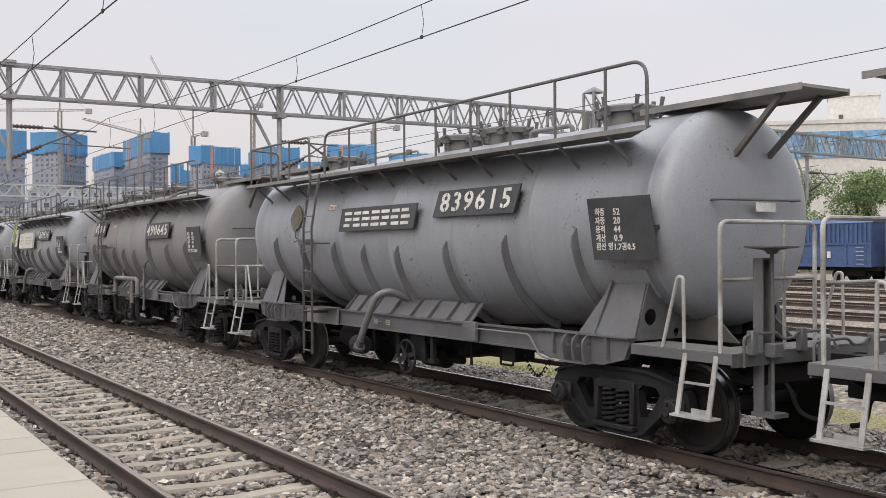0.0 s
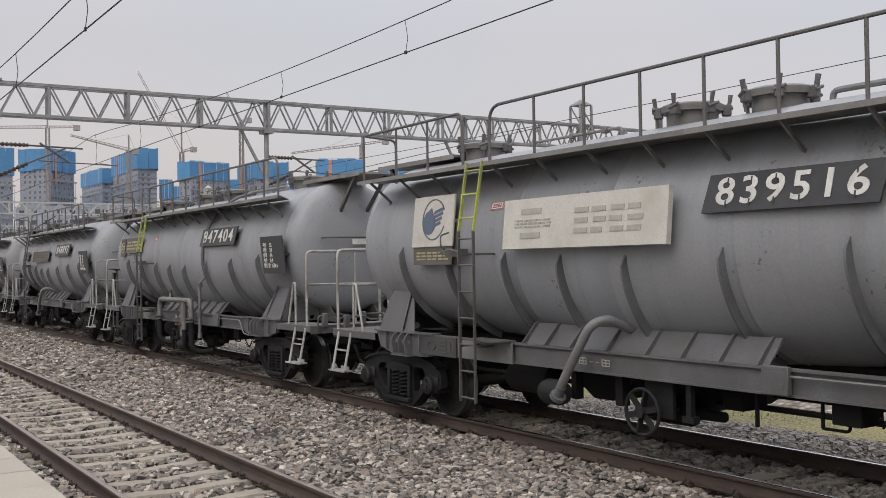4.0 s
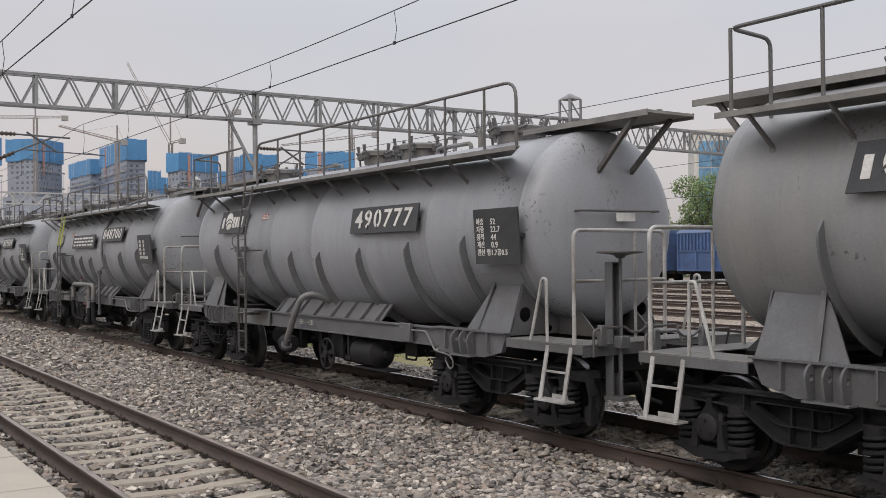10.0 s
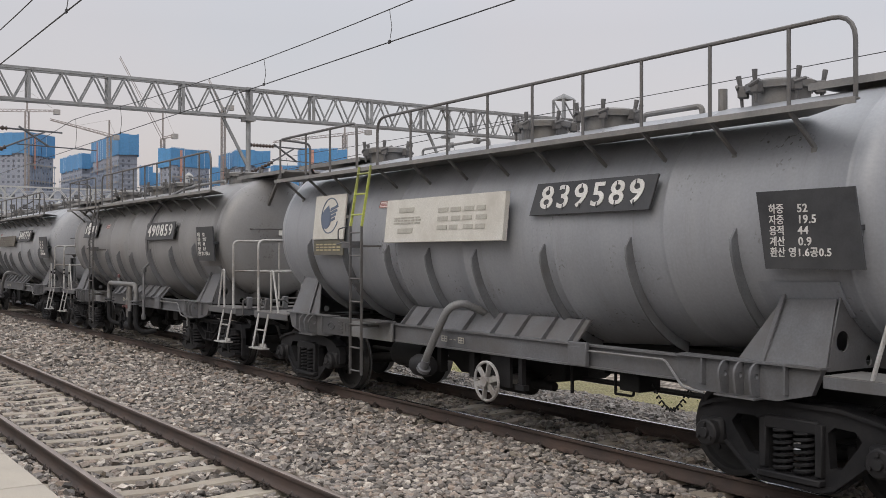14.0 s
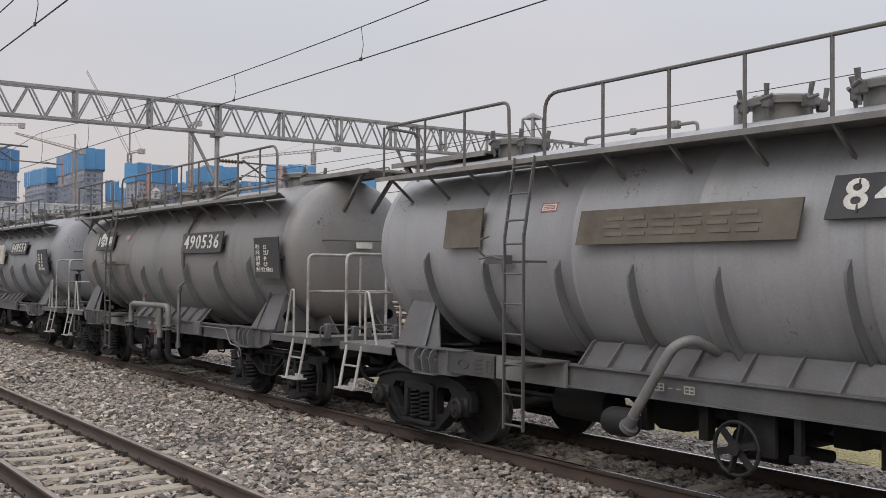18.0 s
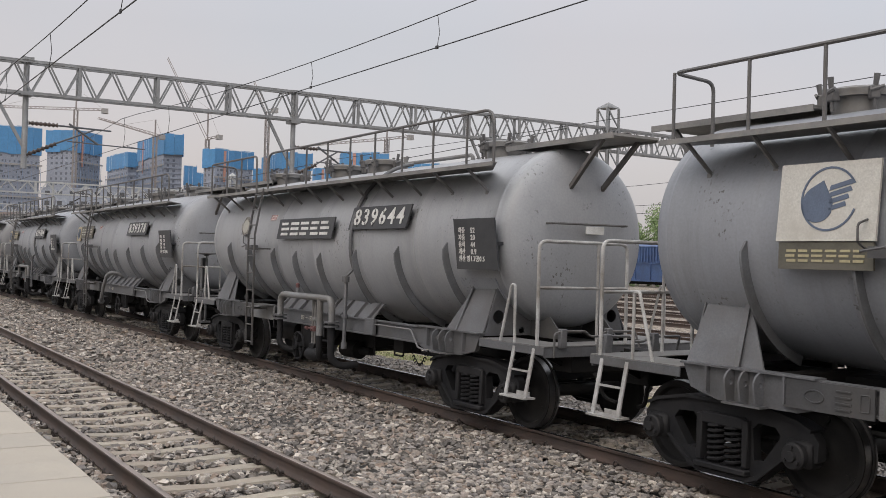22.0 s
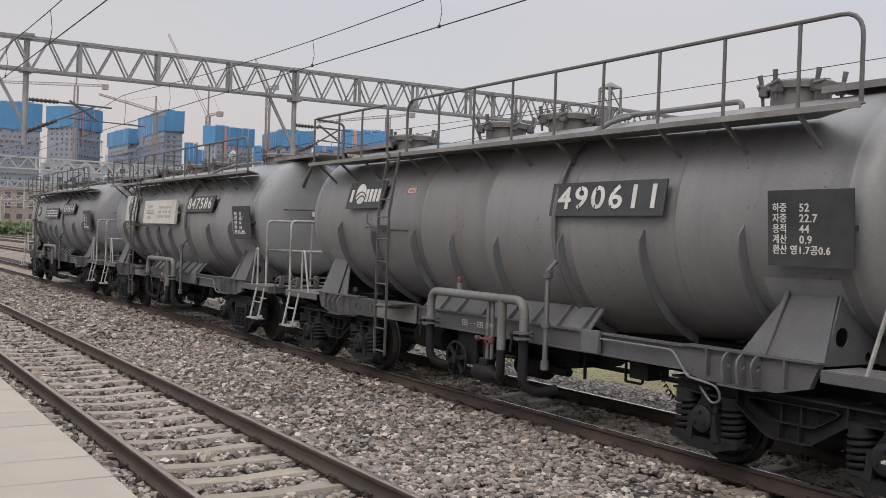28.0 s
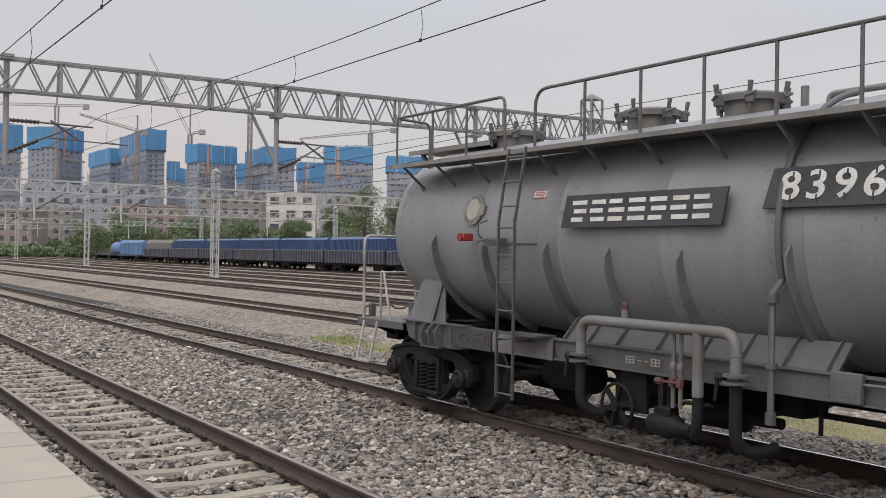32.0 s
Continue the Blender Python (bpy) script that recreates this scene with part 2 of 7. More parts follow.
M_LETTER = surf("stencil_white", (0.68, 0.68, 0.66), 0.55, 0, 9.0, 0.1, 80, 0.1, (0.38, 0.37, 0.35), 0.35)
M_GOLD = surf("pale_gold_lettering", (0.45, 0.40, 0.24), 0.55, 0, 9.0, 0.12, 80, 0.1, (0.28, 0.25, 0.17), 0.4)
M_NAVY = surf("faded_navy_lettering", (0.10, 0.13, 0.19), 0.55, 0, 9.0, 0.12, 80, 0.1)
M_SOFTGREY = surf("faded_grey_lettering", (0.36, 0.35, 0.31), 0.55, 0, 9.0, 0.12, 80, 0.1)
M_GREENLOGO = surf("faded_green_mark", (0.12, 0.20, 0.16), 0.55, 0, 9.0, 0.12, 80, 0.1)
M_BADGE = surf("dull_badge_plate", (0.27, 0.265, 0.25), 0.6, 0, 5.0, 0.2, 60, 0.15, (0.15, 0.13, 0.11), 0.4)
M_FADED_RED = surf("faded_red_print", (0.36, 0.17, 0.16), 0.6, 0, 6.0, 0.2, 60, 0.1)
M_RED = surf("red_paint", (0.30, 0.035, 0.03), 0.5, 0, 6.0, 0.2, 60, 0.1)
M_VALVE = surf("faded_red_valve_paint", (0.135, 0.060, 0.058), 0.6, 0, 6.0, 0.2, 60, 0.1)
M_STICKER = surf("pink_sticker", (0.70, 0.60, 0.58), 0.5, 0, 8.0, 0.1, 60, 0.1)
M_PIPE = surf("pipe_paint", (0.185, 0.188, 0.193), 0.5, 0, 4.0, 0.15, 60, 0.15, (0.13, 0.12, 0.105), 0.35)
M_RAILTOP = surf("polished_rail_head", (0.60, 0.59, 0.58), 0.22, 1.0, 3.0, 0.1, 90, 0.06)
M_RAILDULL = surf("seldom_used_rail_head", (0.30, 0.25, 0.22), 0.38, 0.5, 3.0, 0.2, 90, 0.1)
M_RAIL = surf("rusty_rail", (0.046, 0.035, 0.031), 0.8, 0.0, 3.0, 0.25, 70, 0.3, (0.078, 0.052, 0.041), 0.5)
M_CLIP = surf("rail_clip_rust", (0.045, 0.036, 0.032), 0.75, 0, 8.0, 0.3, 90, 0.3)
M_SLEEPER = surf("sleeper_concrete", (0.315, 0.285, 0.235), 0.9, 0, 5.0, 0.16, 120, 0.4, (0.26, 0.215, 0.175), 0.4, 0.1)
M_PLATFORM = surf("platform_slab", (0.365, 0.330, 0.280), 0.85, 0, 1.2, 0.07, 140, 0.25, (0.32, 0.295, 0.255), 0.3, 0.04)
# plain grey for the added wall out of view
M_SKY_WALL = surf("sky_wall_render", (0.30, 0.30, 0.295), 0.85, 0, 0.6, 0.12, 40, 0.2, (0.22, 0.22, 0.215), 0.4)
M_GALV = surf("galvanised_steel", (0.30, 0.31, 0.32), 0.55, 0.35, 3.0, 0.15, 50, 0.12, (0.20, 0.20, 0.20), 0.4)
# paler than the near portal's steel; used on the far portals
M_GALV_FAR = surf("pale_mast_steel", (0.46, 0.47, 0.47), 0.6, 0.1, 2.0, 0.12, 30, 0.1)
M_WIRE = surf("contact_wire", (0.05, 0.05, 0.052), 0.5, 0.5, 5.0, 0.1, 50, 0.05)
M_INSUL = surf("insulator_glaze", (0.06, 0.045, 0.04), 0.35, 0, 5.0, 0.2, 50, 0.05)


def stone_mat(name, tones, isl=True):
    m, t, b = node_mat(name)
    g = t.nodes.new("ShaderNodeNewGeometry")
    tc = t.nodes.new("ShaderNodeTexCoord")
    col = ramp(t, g.outputs["Random Per Island"], [(i / (len(tones) - 1), c) for i, c in enumerate(tones)])
    n = add_noise(t, tc.outputs["Object"], 55.0, 4.0)
    n0 = add_noise(t, tc.outputs["Object"], 0.8, 4.0)
    col = mix(t, 1.0, col, ramp(t, n, [(0.25, (0.72,) * 3), (0.75, (1.2,) * 3)]), "MULTIPLY")
    col = mix(t, 1.0, col, ramp(t, n0, [(0.3, (0.88, 0.87, 0.86)), (0.7, (1.08, 1.06, 1.04))]), "MULTIPLY")
    t.links.new(col, b.inputs["Base Color"])
    b.inputs["Roughness"].default_value = 0.88
    bump(t, b, n, 0.5, 0.01)
    return m


M_STONE = stone_mat("ballast_granite", [(0.31, 0.280, 0.252), (0.085, 0.080, 0.076), (0.46, 0.420, 0.376), (0.065, 0.061, 0.059), (0.35, 0.302, 0.260), (0.15, 0.140, 0.134), (0.60, 0.556, 0.500), (0.10, 0.093, 0.089), (0.33, 0.264, 0.216), (0.27, 0.254, 0.244), (0.08, 0.075, 0.072), (0.50, 0.464, 0.420)])
M_STONE_TRAIN = stone_mat("oily_ballast", [(0.280, 0.259, 0.238), (0.168, 0.157, 0.147), (0.364, 0.336, 0.308), (0.140, 0.133, 0.126), (0.308, 0.266, 0.224), (0.238, 0.224, 0.217)])


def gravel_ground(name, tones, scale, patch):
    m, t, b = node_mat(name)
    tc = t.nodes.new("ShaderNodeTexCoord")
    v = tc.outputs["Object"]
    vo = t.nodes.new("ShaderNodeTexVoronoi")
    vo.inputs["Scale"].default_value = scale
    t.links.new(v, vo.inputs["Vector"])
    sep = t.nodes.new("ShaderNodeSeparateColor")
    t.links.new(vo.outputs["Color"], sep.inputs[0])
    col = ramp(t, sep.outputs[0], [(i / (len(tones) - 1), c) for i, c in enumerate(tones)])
    # cell rims darkened, which paints shade into the gaps between pebbles
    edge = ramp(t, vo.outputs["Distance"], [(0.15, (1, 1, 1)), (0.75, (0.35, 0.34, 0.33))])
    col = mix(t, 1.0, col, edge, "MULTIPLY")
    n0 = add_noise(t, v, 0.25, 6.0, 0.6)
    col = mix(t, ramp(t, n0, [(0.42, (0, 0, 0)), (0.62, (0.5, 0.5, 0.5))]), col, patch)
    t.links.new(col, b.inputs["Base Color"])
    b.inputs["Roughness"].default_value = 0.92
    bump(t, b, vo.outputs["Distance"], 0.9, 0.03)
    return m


# bed kept near black: shade between the loose stones put into its colour
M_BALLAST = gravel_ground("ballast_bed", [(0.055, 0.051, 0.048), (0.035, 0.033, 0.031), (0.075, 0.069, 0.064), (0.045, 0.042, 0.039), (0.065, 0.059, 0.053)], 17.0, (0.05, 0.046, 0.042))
M_YARD = gravel_ground("yard_ground", [(0.34, 0.295, 0.255), (0.15, 0.13, 0.11), (0.48, 0.43, 0.375), (0.22, 0.19, 0.16), (0.40, 0.345, 0.29)], 10.0, (0.31, 0.26, 0.205))

# ---------------------------------------------------------------- mesh building
class Mesh:
    """Collects boxes, tubes, turned and extruded shapes into one mesh."""

    def __init__(self):
        self.v, self.f = [], []

    def add(self, verts, faces):
        o = len(self.v)
        self.v += [tuple(p) for p in verts]
        self.f += [tuple(i + o for i in q) for q in faces]
        return self

    def box(self, a, b, bevel=0.0):
        (x0, y0, z0), (x1, y1, z1) = a, b
        if bevel <= 0:
            vs = [(x, y, z) for x in (x0, x1) for y in (y0, y1) for z in (z0, z1)]
            return self.add(vs, [(0, 1, 3, 2), (4, 6, 7, 5), (0, 4, 5, 1), (2, 3, 7, 6), (0, 2, 6, 4), (1, 5, 7, 3)])
        c = min(bevel, (x1 - x0) / 2.01, (y1 - y0) / 2.01, (z1 - z0) / 2.01)
        bm = bmesh.new()
        bmesh.ops.create_cube(bm, size=1.0)
        for q in bm.verts:
            q.co = Vector(((x0 + x1) / 2 + q.co.x * (x1 - x0), (y0 + y1) / 2 + q.co.y * (y1 - y0), (z0 + z1) / 2 + q.co.z * (z1 - z0)))
        bmesh.ops.bevel(bm, geom=bm.edges[:], offset=c, segments=1, affect="EDGES")
        bm.verts.index_update()
        self.add([q.co for q in bm.verts], [[w.index for w in fc.verts] for fc in bm.faces])
        bm.free()
        return self

    def prism(self, poly, axis, lo, hi):
        """A flat outline (list of 2D points) given thickness along an axis: 'x' (y,z), 'y' (x,z) or 'z' (x,y)."""
        def at(p, k):
            return {"x": (k, p[0], p[1]), "y": (p[0], k, p[1]), "z": (p[0], p[1], k)}[axis]
        n = len(poly)
        vs = [at(p, lo) for p in poly] + [at(p, hi) for p in poly]
        fs = [tuple(range(n)), tuple(range(2 * n - 1, n - 1, -1))]
        fs += [(i, (i + 1) % n, n + (i + 1) % n, n + i) for i in range(n)]
        return self.add(vs, fs)

    def ringed(self, outer, holes, axis, lo, hi):
        """An outline with holes in it, given thickness."""
        bm = bmesh.new()
        edges = []
        for loop in [outer, *holes]:
            vs = [bm.verts.new((p[0], p[1], 0)) for p in loop]
            edges += [bm.edges.new((vs[i], vs[(i + 1) % len(vs)])) for i in range(len(vs))]
        bmesh.ops.triangle_fill(bm, use_beauty=True, use_dissolve=False, edges=edges)
        bm.verts.index_update()
        flat = [(q.co.x, q.co.y) for q in bm.verts]
        tris = [[w.index for w in fc.verts] for fc in bm.faces]
        bm.free()

        def at(p, k):
            return {"x": (k, p[0], p[1]), "y": (p[0], k, p[1]), "z": (p[0], p[1], k)}[axis]
        n = len(flat)
        fs = [tuple(q) for q in tris] + [tuple(n + i for i in reversed(q)) for q in tris]
        o = 0
        for loop in [outer, *holes]:
            k = len(loop)
            fs += [(o + i, o + (i + 1) % k, n + o + (i + 1) % k, n + o + i) for i in range(k)]
            o += k
        return self.add([at(p, lo) for p in flat] + [at(p, hi) for p in flat], fs)

    def tube(self, pts, r, n=8, cap=True):
        """A round bar along a line of points."""
        pts = [Vector(p) for p in pts]
        rings = []
        up = None
        for i, p in enumerate(pts):
            d = (pts[min(i + 1, len(pts) - 1)] - pts[max(i - 1, 0)]).normalized()
            if up is None:
                up = Vector((0, 0, 1)) if abs(d.z) < 0.9 else Vector((1, 0, 0))
            a = d.cross(up)
            if a.length < 1e-4:
                a = d.cross(Vector((0, 1, 0)))
            a.normalize()
            b = a.cross(d).normalized()
            up = b
            rr = r[i] if isinstance(r, (list, tuple)) else r
            rings.append([p + (a * math.cos(k * 2 * math.pi / n) + b * math.sin(k * 2 * math.pi / n)) * rr for k in range(n)])
        vs = [q for ring in rings for q in ring]
        fs = []
        for i in range(len(rings) - 1):
            for k in range(n):
                fs.append((i * n + k, i * n + (k + 1) % n, (i + 1) * n + (k + 1) % n, (i + 1) * n + k))
        if cap:
            fs += [tuple(reversed(range(n))), tuple(len(vs) - n + k for k in range(n))]
        return self.add(vs, fs)

    def bar(self, p, q, w, h):
        """A flat bar w wide and h deep from p to q."""
        p, q = Vector(p), Vector(q)
        d = (q - p).normalized()
        ref = Vector((0, 0, 1)) if abs(d.z) < 0.95 else Vector((0, 1, 0))
        a = d.cross(ref).normalized() * (w / 2)
        b = a.cross(d).normalized() * (h / 2)
        vs = [e + s * a + u * b for e in (p, q) for s, u in ((-1, -1), (1, -1), (1, 1), (-1, 1))]
        return self.add(vs, [(3, 2, 1, 0), (4, 5, 6, 7), (0, 1, 5, 4), (1, 2, 6, 5), (2, 3, 7, 6), (3, 0, 4, 7)])

    def lathe(self, profile, axis="z", n=24, centre=(0, 0, 0), start=0.0, turn=2 * math.pi, caps=True):
        """A profile of (radius, height) turned about an axis through centre."""
        full = abs(turn - 2 * math.pi) < 1e-6
        m = n if full else n + 1
        vs = []
        for r, h in profile:
            for k in range(m):
                a = start + turn * k / n
                c, s = r * math.cos(a), r * math.sin(a)
                p = {"z": (c, s, h), "x": (h, c, s), "y": (s, h, c)}[axis]
                vs.append((p[0] + centre[0], p[1] + centre[1], p[2] + centre[2]))
        fs = []
        for i in range(len(profile) - 1):
            for k in range(n if full else n):
                k2 = (k + 1) % m if full else k + 1
                fs.append((i * m + k, i * m + k2, (i + 1) * m + k2, (i + 1) * m + k))
        if full and caps:
            if profile[0][0] > 1e-5:
                fs.append(tuple(reversed(range(m))))
            if profile[-1][0] > 1e-5:
                fs.append(tuple((len(profile) - 1) * m + k for k in range(m)))
        return self.add(vs, fs)

    def coil(self, centre, r, wire, z0, z1, turns, n=10, seg=5):
        pts = []
        k = int(turns * n)
        for i in range(k + 1):
            a = 2 * math.pi * i / n
            pts.append((centre[0] + r * math.cos(a), centre[1] + r * math.sin(a), z0 + (z1 - z0) * i / k))
        return self.tube(pts, wire, seg)

    def data(self, name, mat, smooth=True, angle=40):
        me = bpy.data.meshes.new(name)
        me.from_pydata(self.v, [], self.f)
        me.materials.append(mat)
        bm = bmesh.new()
        bm.from_mesh(me)
        bmesh.ops.remove_doubles(bm, verts=bm.verts, dist=1e-5)
        bmesh.ops.recalc_face_normals(bm, faces=bm.faces)
        bm.to_mesh(me)
        bm.free()
        if smooth:
            me.shade_smooth()
            me.set_sharp_from_angle(angle=radians(angle))
        return me


def part(name, shape, material, parent, label="", smooth=True):
    """One mesh object under a thing or under a part; a shape may also be finished mesh data."""
    me = shape if isinstance(shape, bpy.types.Mesh) else shape.data(name, material, smooth)
    ob = new(name, me)
    ob.parent = parent
    if label:
        ob["label"] = label
    return ob


def thing(name, label, category, m=None, group="", kind="", shape=None, material=None):
    """A top-level thing: an Empty at its base, or one mesh."""
    ob = new(name, shape.data(name, material) if shape else None)
    if m is not None:
        ob.matrix_world = m
    return tagged(ob, label, category, group, kind)


def arc(cx, cy, r, a0, a1, n):
    return [(cx + r * math.cos(radians(a0 + (a1 - a0) * i / n)), cy + r * math.sin(radians(a0 + (a1 - a0) * i / n))) for i in range(n + 1)]


def rounded(pts, r, n=4):
    """Round the inner corners of a line of points."""
    pts = [Vector(p) for p in pts]
    out = [pts[0]]
    for a, b, c in zip(pts, pts[1:], pts[2:]):
        d0, d1 = (a - b), (c - b)
        k = min(r, d0.length * 0.49, d1.length * 0.49)
        p0, p1 = b + d0.normalized() * k, b + d1.normalized() * k
        for i in range(n + 1):
            s = i / n
            out.append(p0 * (1 - s) ** 2 + b * 2 * s * (1 - s) + p1 * s ** 2)
    out.append(pts[-1])
    return out


TEXTS = {}


def text_mesh(words, size, material, thick=0.004, bold=0.0, squeeze=1.0, align="CENTER", space=1.0, line=1.0, shear=0.0):
    """Letters as a mesh in the x-z plane, facing -y, centred on the origin."""
    key = (words, size, material.name, thick, bold, squeeze, align, space, line, shear)
    if key in TEXTS:
        return TEXTS[key]
    cu = bpy.data.curves.new("letters", "FONT")
    cu.body, cu.size, cu.extrude, cu.offset = words, size, thick / 2, bold
    cu.align_x, cu.align_y, cu.space_character, cu.space_line = align, "CENTER", space, line
    cu.resolution_u = 3
    ob = bpy.data.objects.new("letters", cu)
    cu.shear = shear
    me = bpy.data.meshes.new_from_object(ob)
    bpy.data.objects.remove(ob)
    me.transform(Matrix.Rotation(radians(90), 4, "X") @ Matrix.Diagonal((squeeze, 1, 1, 1)))
    me.materials.clear()
    me.materials.append(material)
    TEXTS[key] = me
    return me

# ---------------------------------------------------------------- ground and tracks
Y1, Y2 = 3.235, 8.05                      # centre lines of the platform track and of the train's track
GAUGE = 1.435 / 2 + 0.036                 # rail centre from track centre
YARD = [15.2, 22.4, 27.5, 32.5, 37.5, 43.5, 49.5, 54.0]

g = Mesh()
for i in range(40):
    for j in range(24):
        x0, x1 = -800 + 40 * i, -760 + 40 * i
        y0, y1 = -160 + 40 * j, -120 + 40 * j
        g.add([(x0, y0, -0.42), (x1, y0, -0.42), (x1, y1, -0.42), (x0, y1, -0.42)], [(0, 1, 2, 3)])
tagged(new("ground", g.data("ground", M_YARD, False)), "brown gravelly yard ground reaching the horizon", "ground", kind="structure")

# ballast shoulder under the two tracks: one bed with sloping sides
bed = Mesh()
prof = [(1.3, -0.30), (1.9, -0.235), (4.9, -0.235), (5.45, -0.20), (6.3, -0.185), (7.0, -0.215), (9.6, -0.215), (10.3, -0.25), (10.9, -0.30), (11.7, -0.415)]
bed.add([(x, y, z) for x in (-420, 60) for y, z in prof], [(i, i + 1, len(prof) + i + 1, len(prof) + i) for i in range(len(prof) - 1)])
tagged(new("ballast_bed", bed.data("ballast_bed", M_BALLAST, False)), "crushed-stone ballast bed under the tracks, darkened as shade between stones", "ballast", kind="structure")
for k, y in enumerate(YARD):
    b2 = Mesh()
    pr = [(y - 2.3, -0.415), (y - 1.6, -0.24), (y + 1.6, -0.24), (y + 2.3, -0.415)]
    b2.add([(x, yy, z + 0.004 * k) for x in (-420, 60) for yy, z in pr], [(i, i + 1, 5 + i, 4 + i) for i in range(3)])
    tagged(new("yard_ballast", b2.data("yard_ballast", M_YARD, False)), "brown weathered ballast of a yard track", "ballast", kind="structure")


def rail_profile(top=True):
    h = 0.153
    foot = [(-0.066, 0), (0.066, 0), (0.066, 0.012), (0.02, 0.028), (0.0085, 0.045), (0.0085, 0.108), (0.034, 0.122), (0.0345, h - 0.008), (0.028, h - 0.0012)]
    return foot


def rail(y, x0, x1, name, polished, z=0.0):
    half = rail_profile()
    poly = [(p, q) for p, q in half] + [(-p, q) for p, q in reversed(half[2:])] + []
    poly = half + [(-p, q) for p, q in half[::-1] if p > 0 and (-p, q) != half[0]]
    m = Mesh().prism([(y + p, z - 0.153 + q) for p, q in poly], "x", x0, x1)
    head = Mesh().prism([(y - 0.028, z - 0.0015), (y + 0.028, z - 0.0015), (y + 0.022, z + 0.0015), (y - 0.022, z + 0.0015)], "x", x0, x1)
    ob = tagged(new(name, m.data(name, M_RAIL)), "brown rusty steel rail on concrete sleepers" if not polished else "rusty-sided steel rail with a bright worn head", "rail", kind="structure")
    part("rail_head", head, M_RAILTOP if polished else M_RAILDULL, ob)
    return ob


for yc, shiny in ((Y1, False), (Y2, True)):
    for s in (-1, 1):
        rail(yc + s * GAUGE, -420, 60, "rail", shiny)
for yc in YARD:
    for s in (-1, 1):
        rail(yc + s * GAUGE, -420, 60, "yard_rail", yc == 22.4, -0.08)


def sleeper_data():
    m = Mesh()
    # chamfered monobloc sleeper, waisted a little in the middle
    secs = [(-1.22, 0.125, 0.10, 0.0), (-1.05, 0.13, 0.105, 0.0), (-0.42, 0.125, 0.10, -0.012), (0.0, 0.115, 0.085, -0.03), (0.42, 0.125, 0.10, -0.012), (1.05, 0.13, 0.105, 0.0), (1.22, 0.125, 0.10, 0.0)]
    vs, fs = [], []
    for y, wb, wt, dz in secs:
        vs += [(-wb, y, -0.20), (wb, y, -0.20), (wb, y, -0.05 + dz), (wt, y, dz), (-wt, y, dz), (-wb, y, -0.05 + dz)]
    for i in range(len(secs) - 1):
        for k in range(6):
            fs.append((i * 6 + k, i * 6 + (k + 1) % 6, i * 6 + 6 + (k + 1) % 6, i * 6 + 6 + k))
    fs += [tuple(range(6)), tuple(range(len(vs) - 1, len(vs) - 7, -1))]
    return m.add(vs, fs).data("sleeper", M_SLEEPER)


def clip_data():
    m = Mesh()
    for s in (-1, 1):
        ring = [(0.040 * math.cos(radians(a)), s * (0.125 + 0.012 * math.sin(radians(2 * a))), 0.038 + 0.036 * math.sin(radians(a))) for a in range(-60, 260, 40)]
        m.tube([(-0.03, s * 0.07, 0.03)] + ring + [(0.03, s * 0.075, 0.03)], 0.011, 5)
        m.box((-0.035, s * 0.10 - 0.025, -0.012), (0.035, s * 0.10 + 0.025, 0.012))
    return m.data("rail_clip", M_CLIP)


SLEEPER, CLIP = sleeper_data(), clip_data()


def lay_track(yc, first, last, name, z=-0.165):
    root = thing(name, "row of pale concrete sleepers with rusty rail clips", "sleepers", pose(0, yc, z), kind="structure")
    for i in range(first, last):
        s = part("sleeper", SLEEPER, None, root)
        s.location = (-0.6 * i + 0.011 * math.sin(i * 2.3), 0.012 * math.sin(i * 1.7), 0)
        s.rotation_euler = (0, 0, radians(0.35 * math.sin(i * 3.1)))
        if i < 42:
            for q in (-1, 1):
                c = part("rail_clip", CLIP, None, s)
                c.location = (0, q * GAUGE, 0.012)
    return root


def far_sleepers(yc, x0, x1, z=-0.165):
    m = Mesh()
    x = x0
    while x > x1:
        m.box((x - 0.125, yc - 1.22, z - 0.15), (x + 0.125, yc + 1.22, z))
        x -= 0.6
    return m


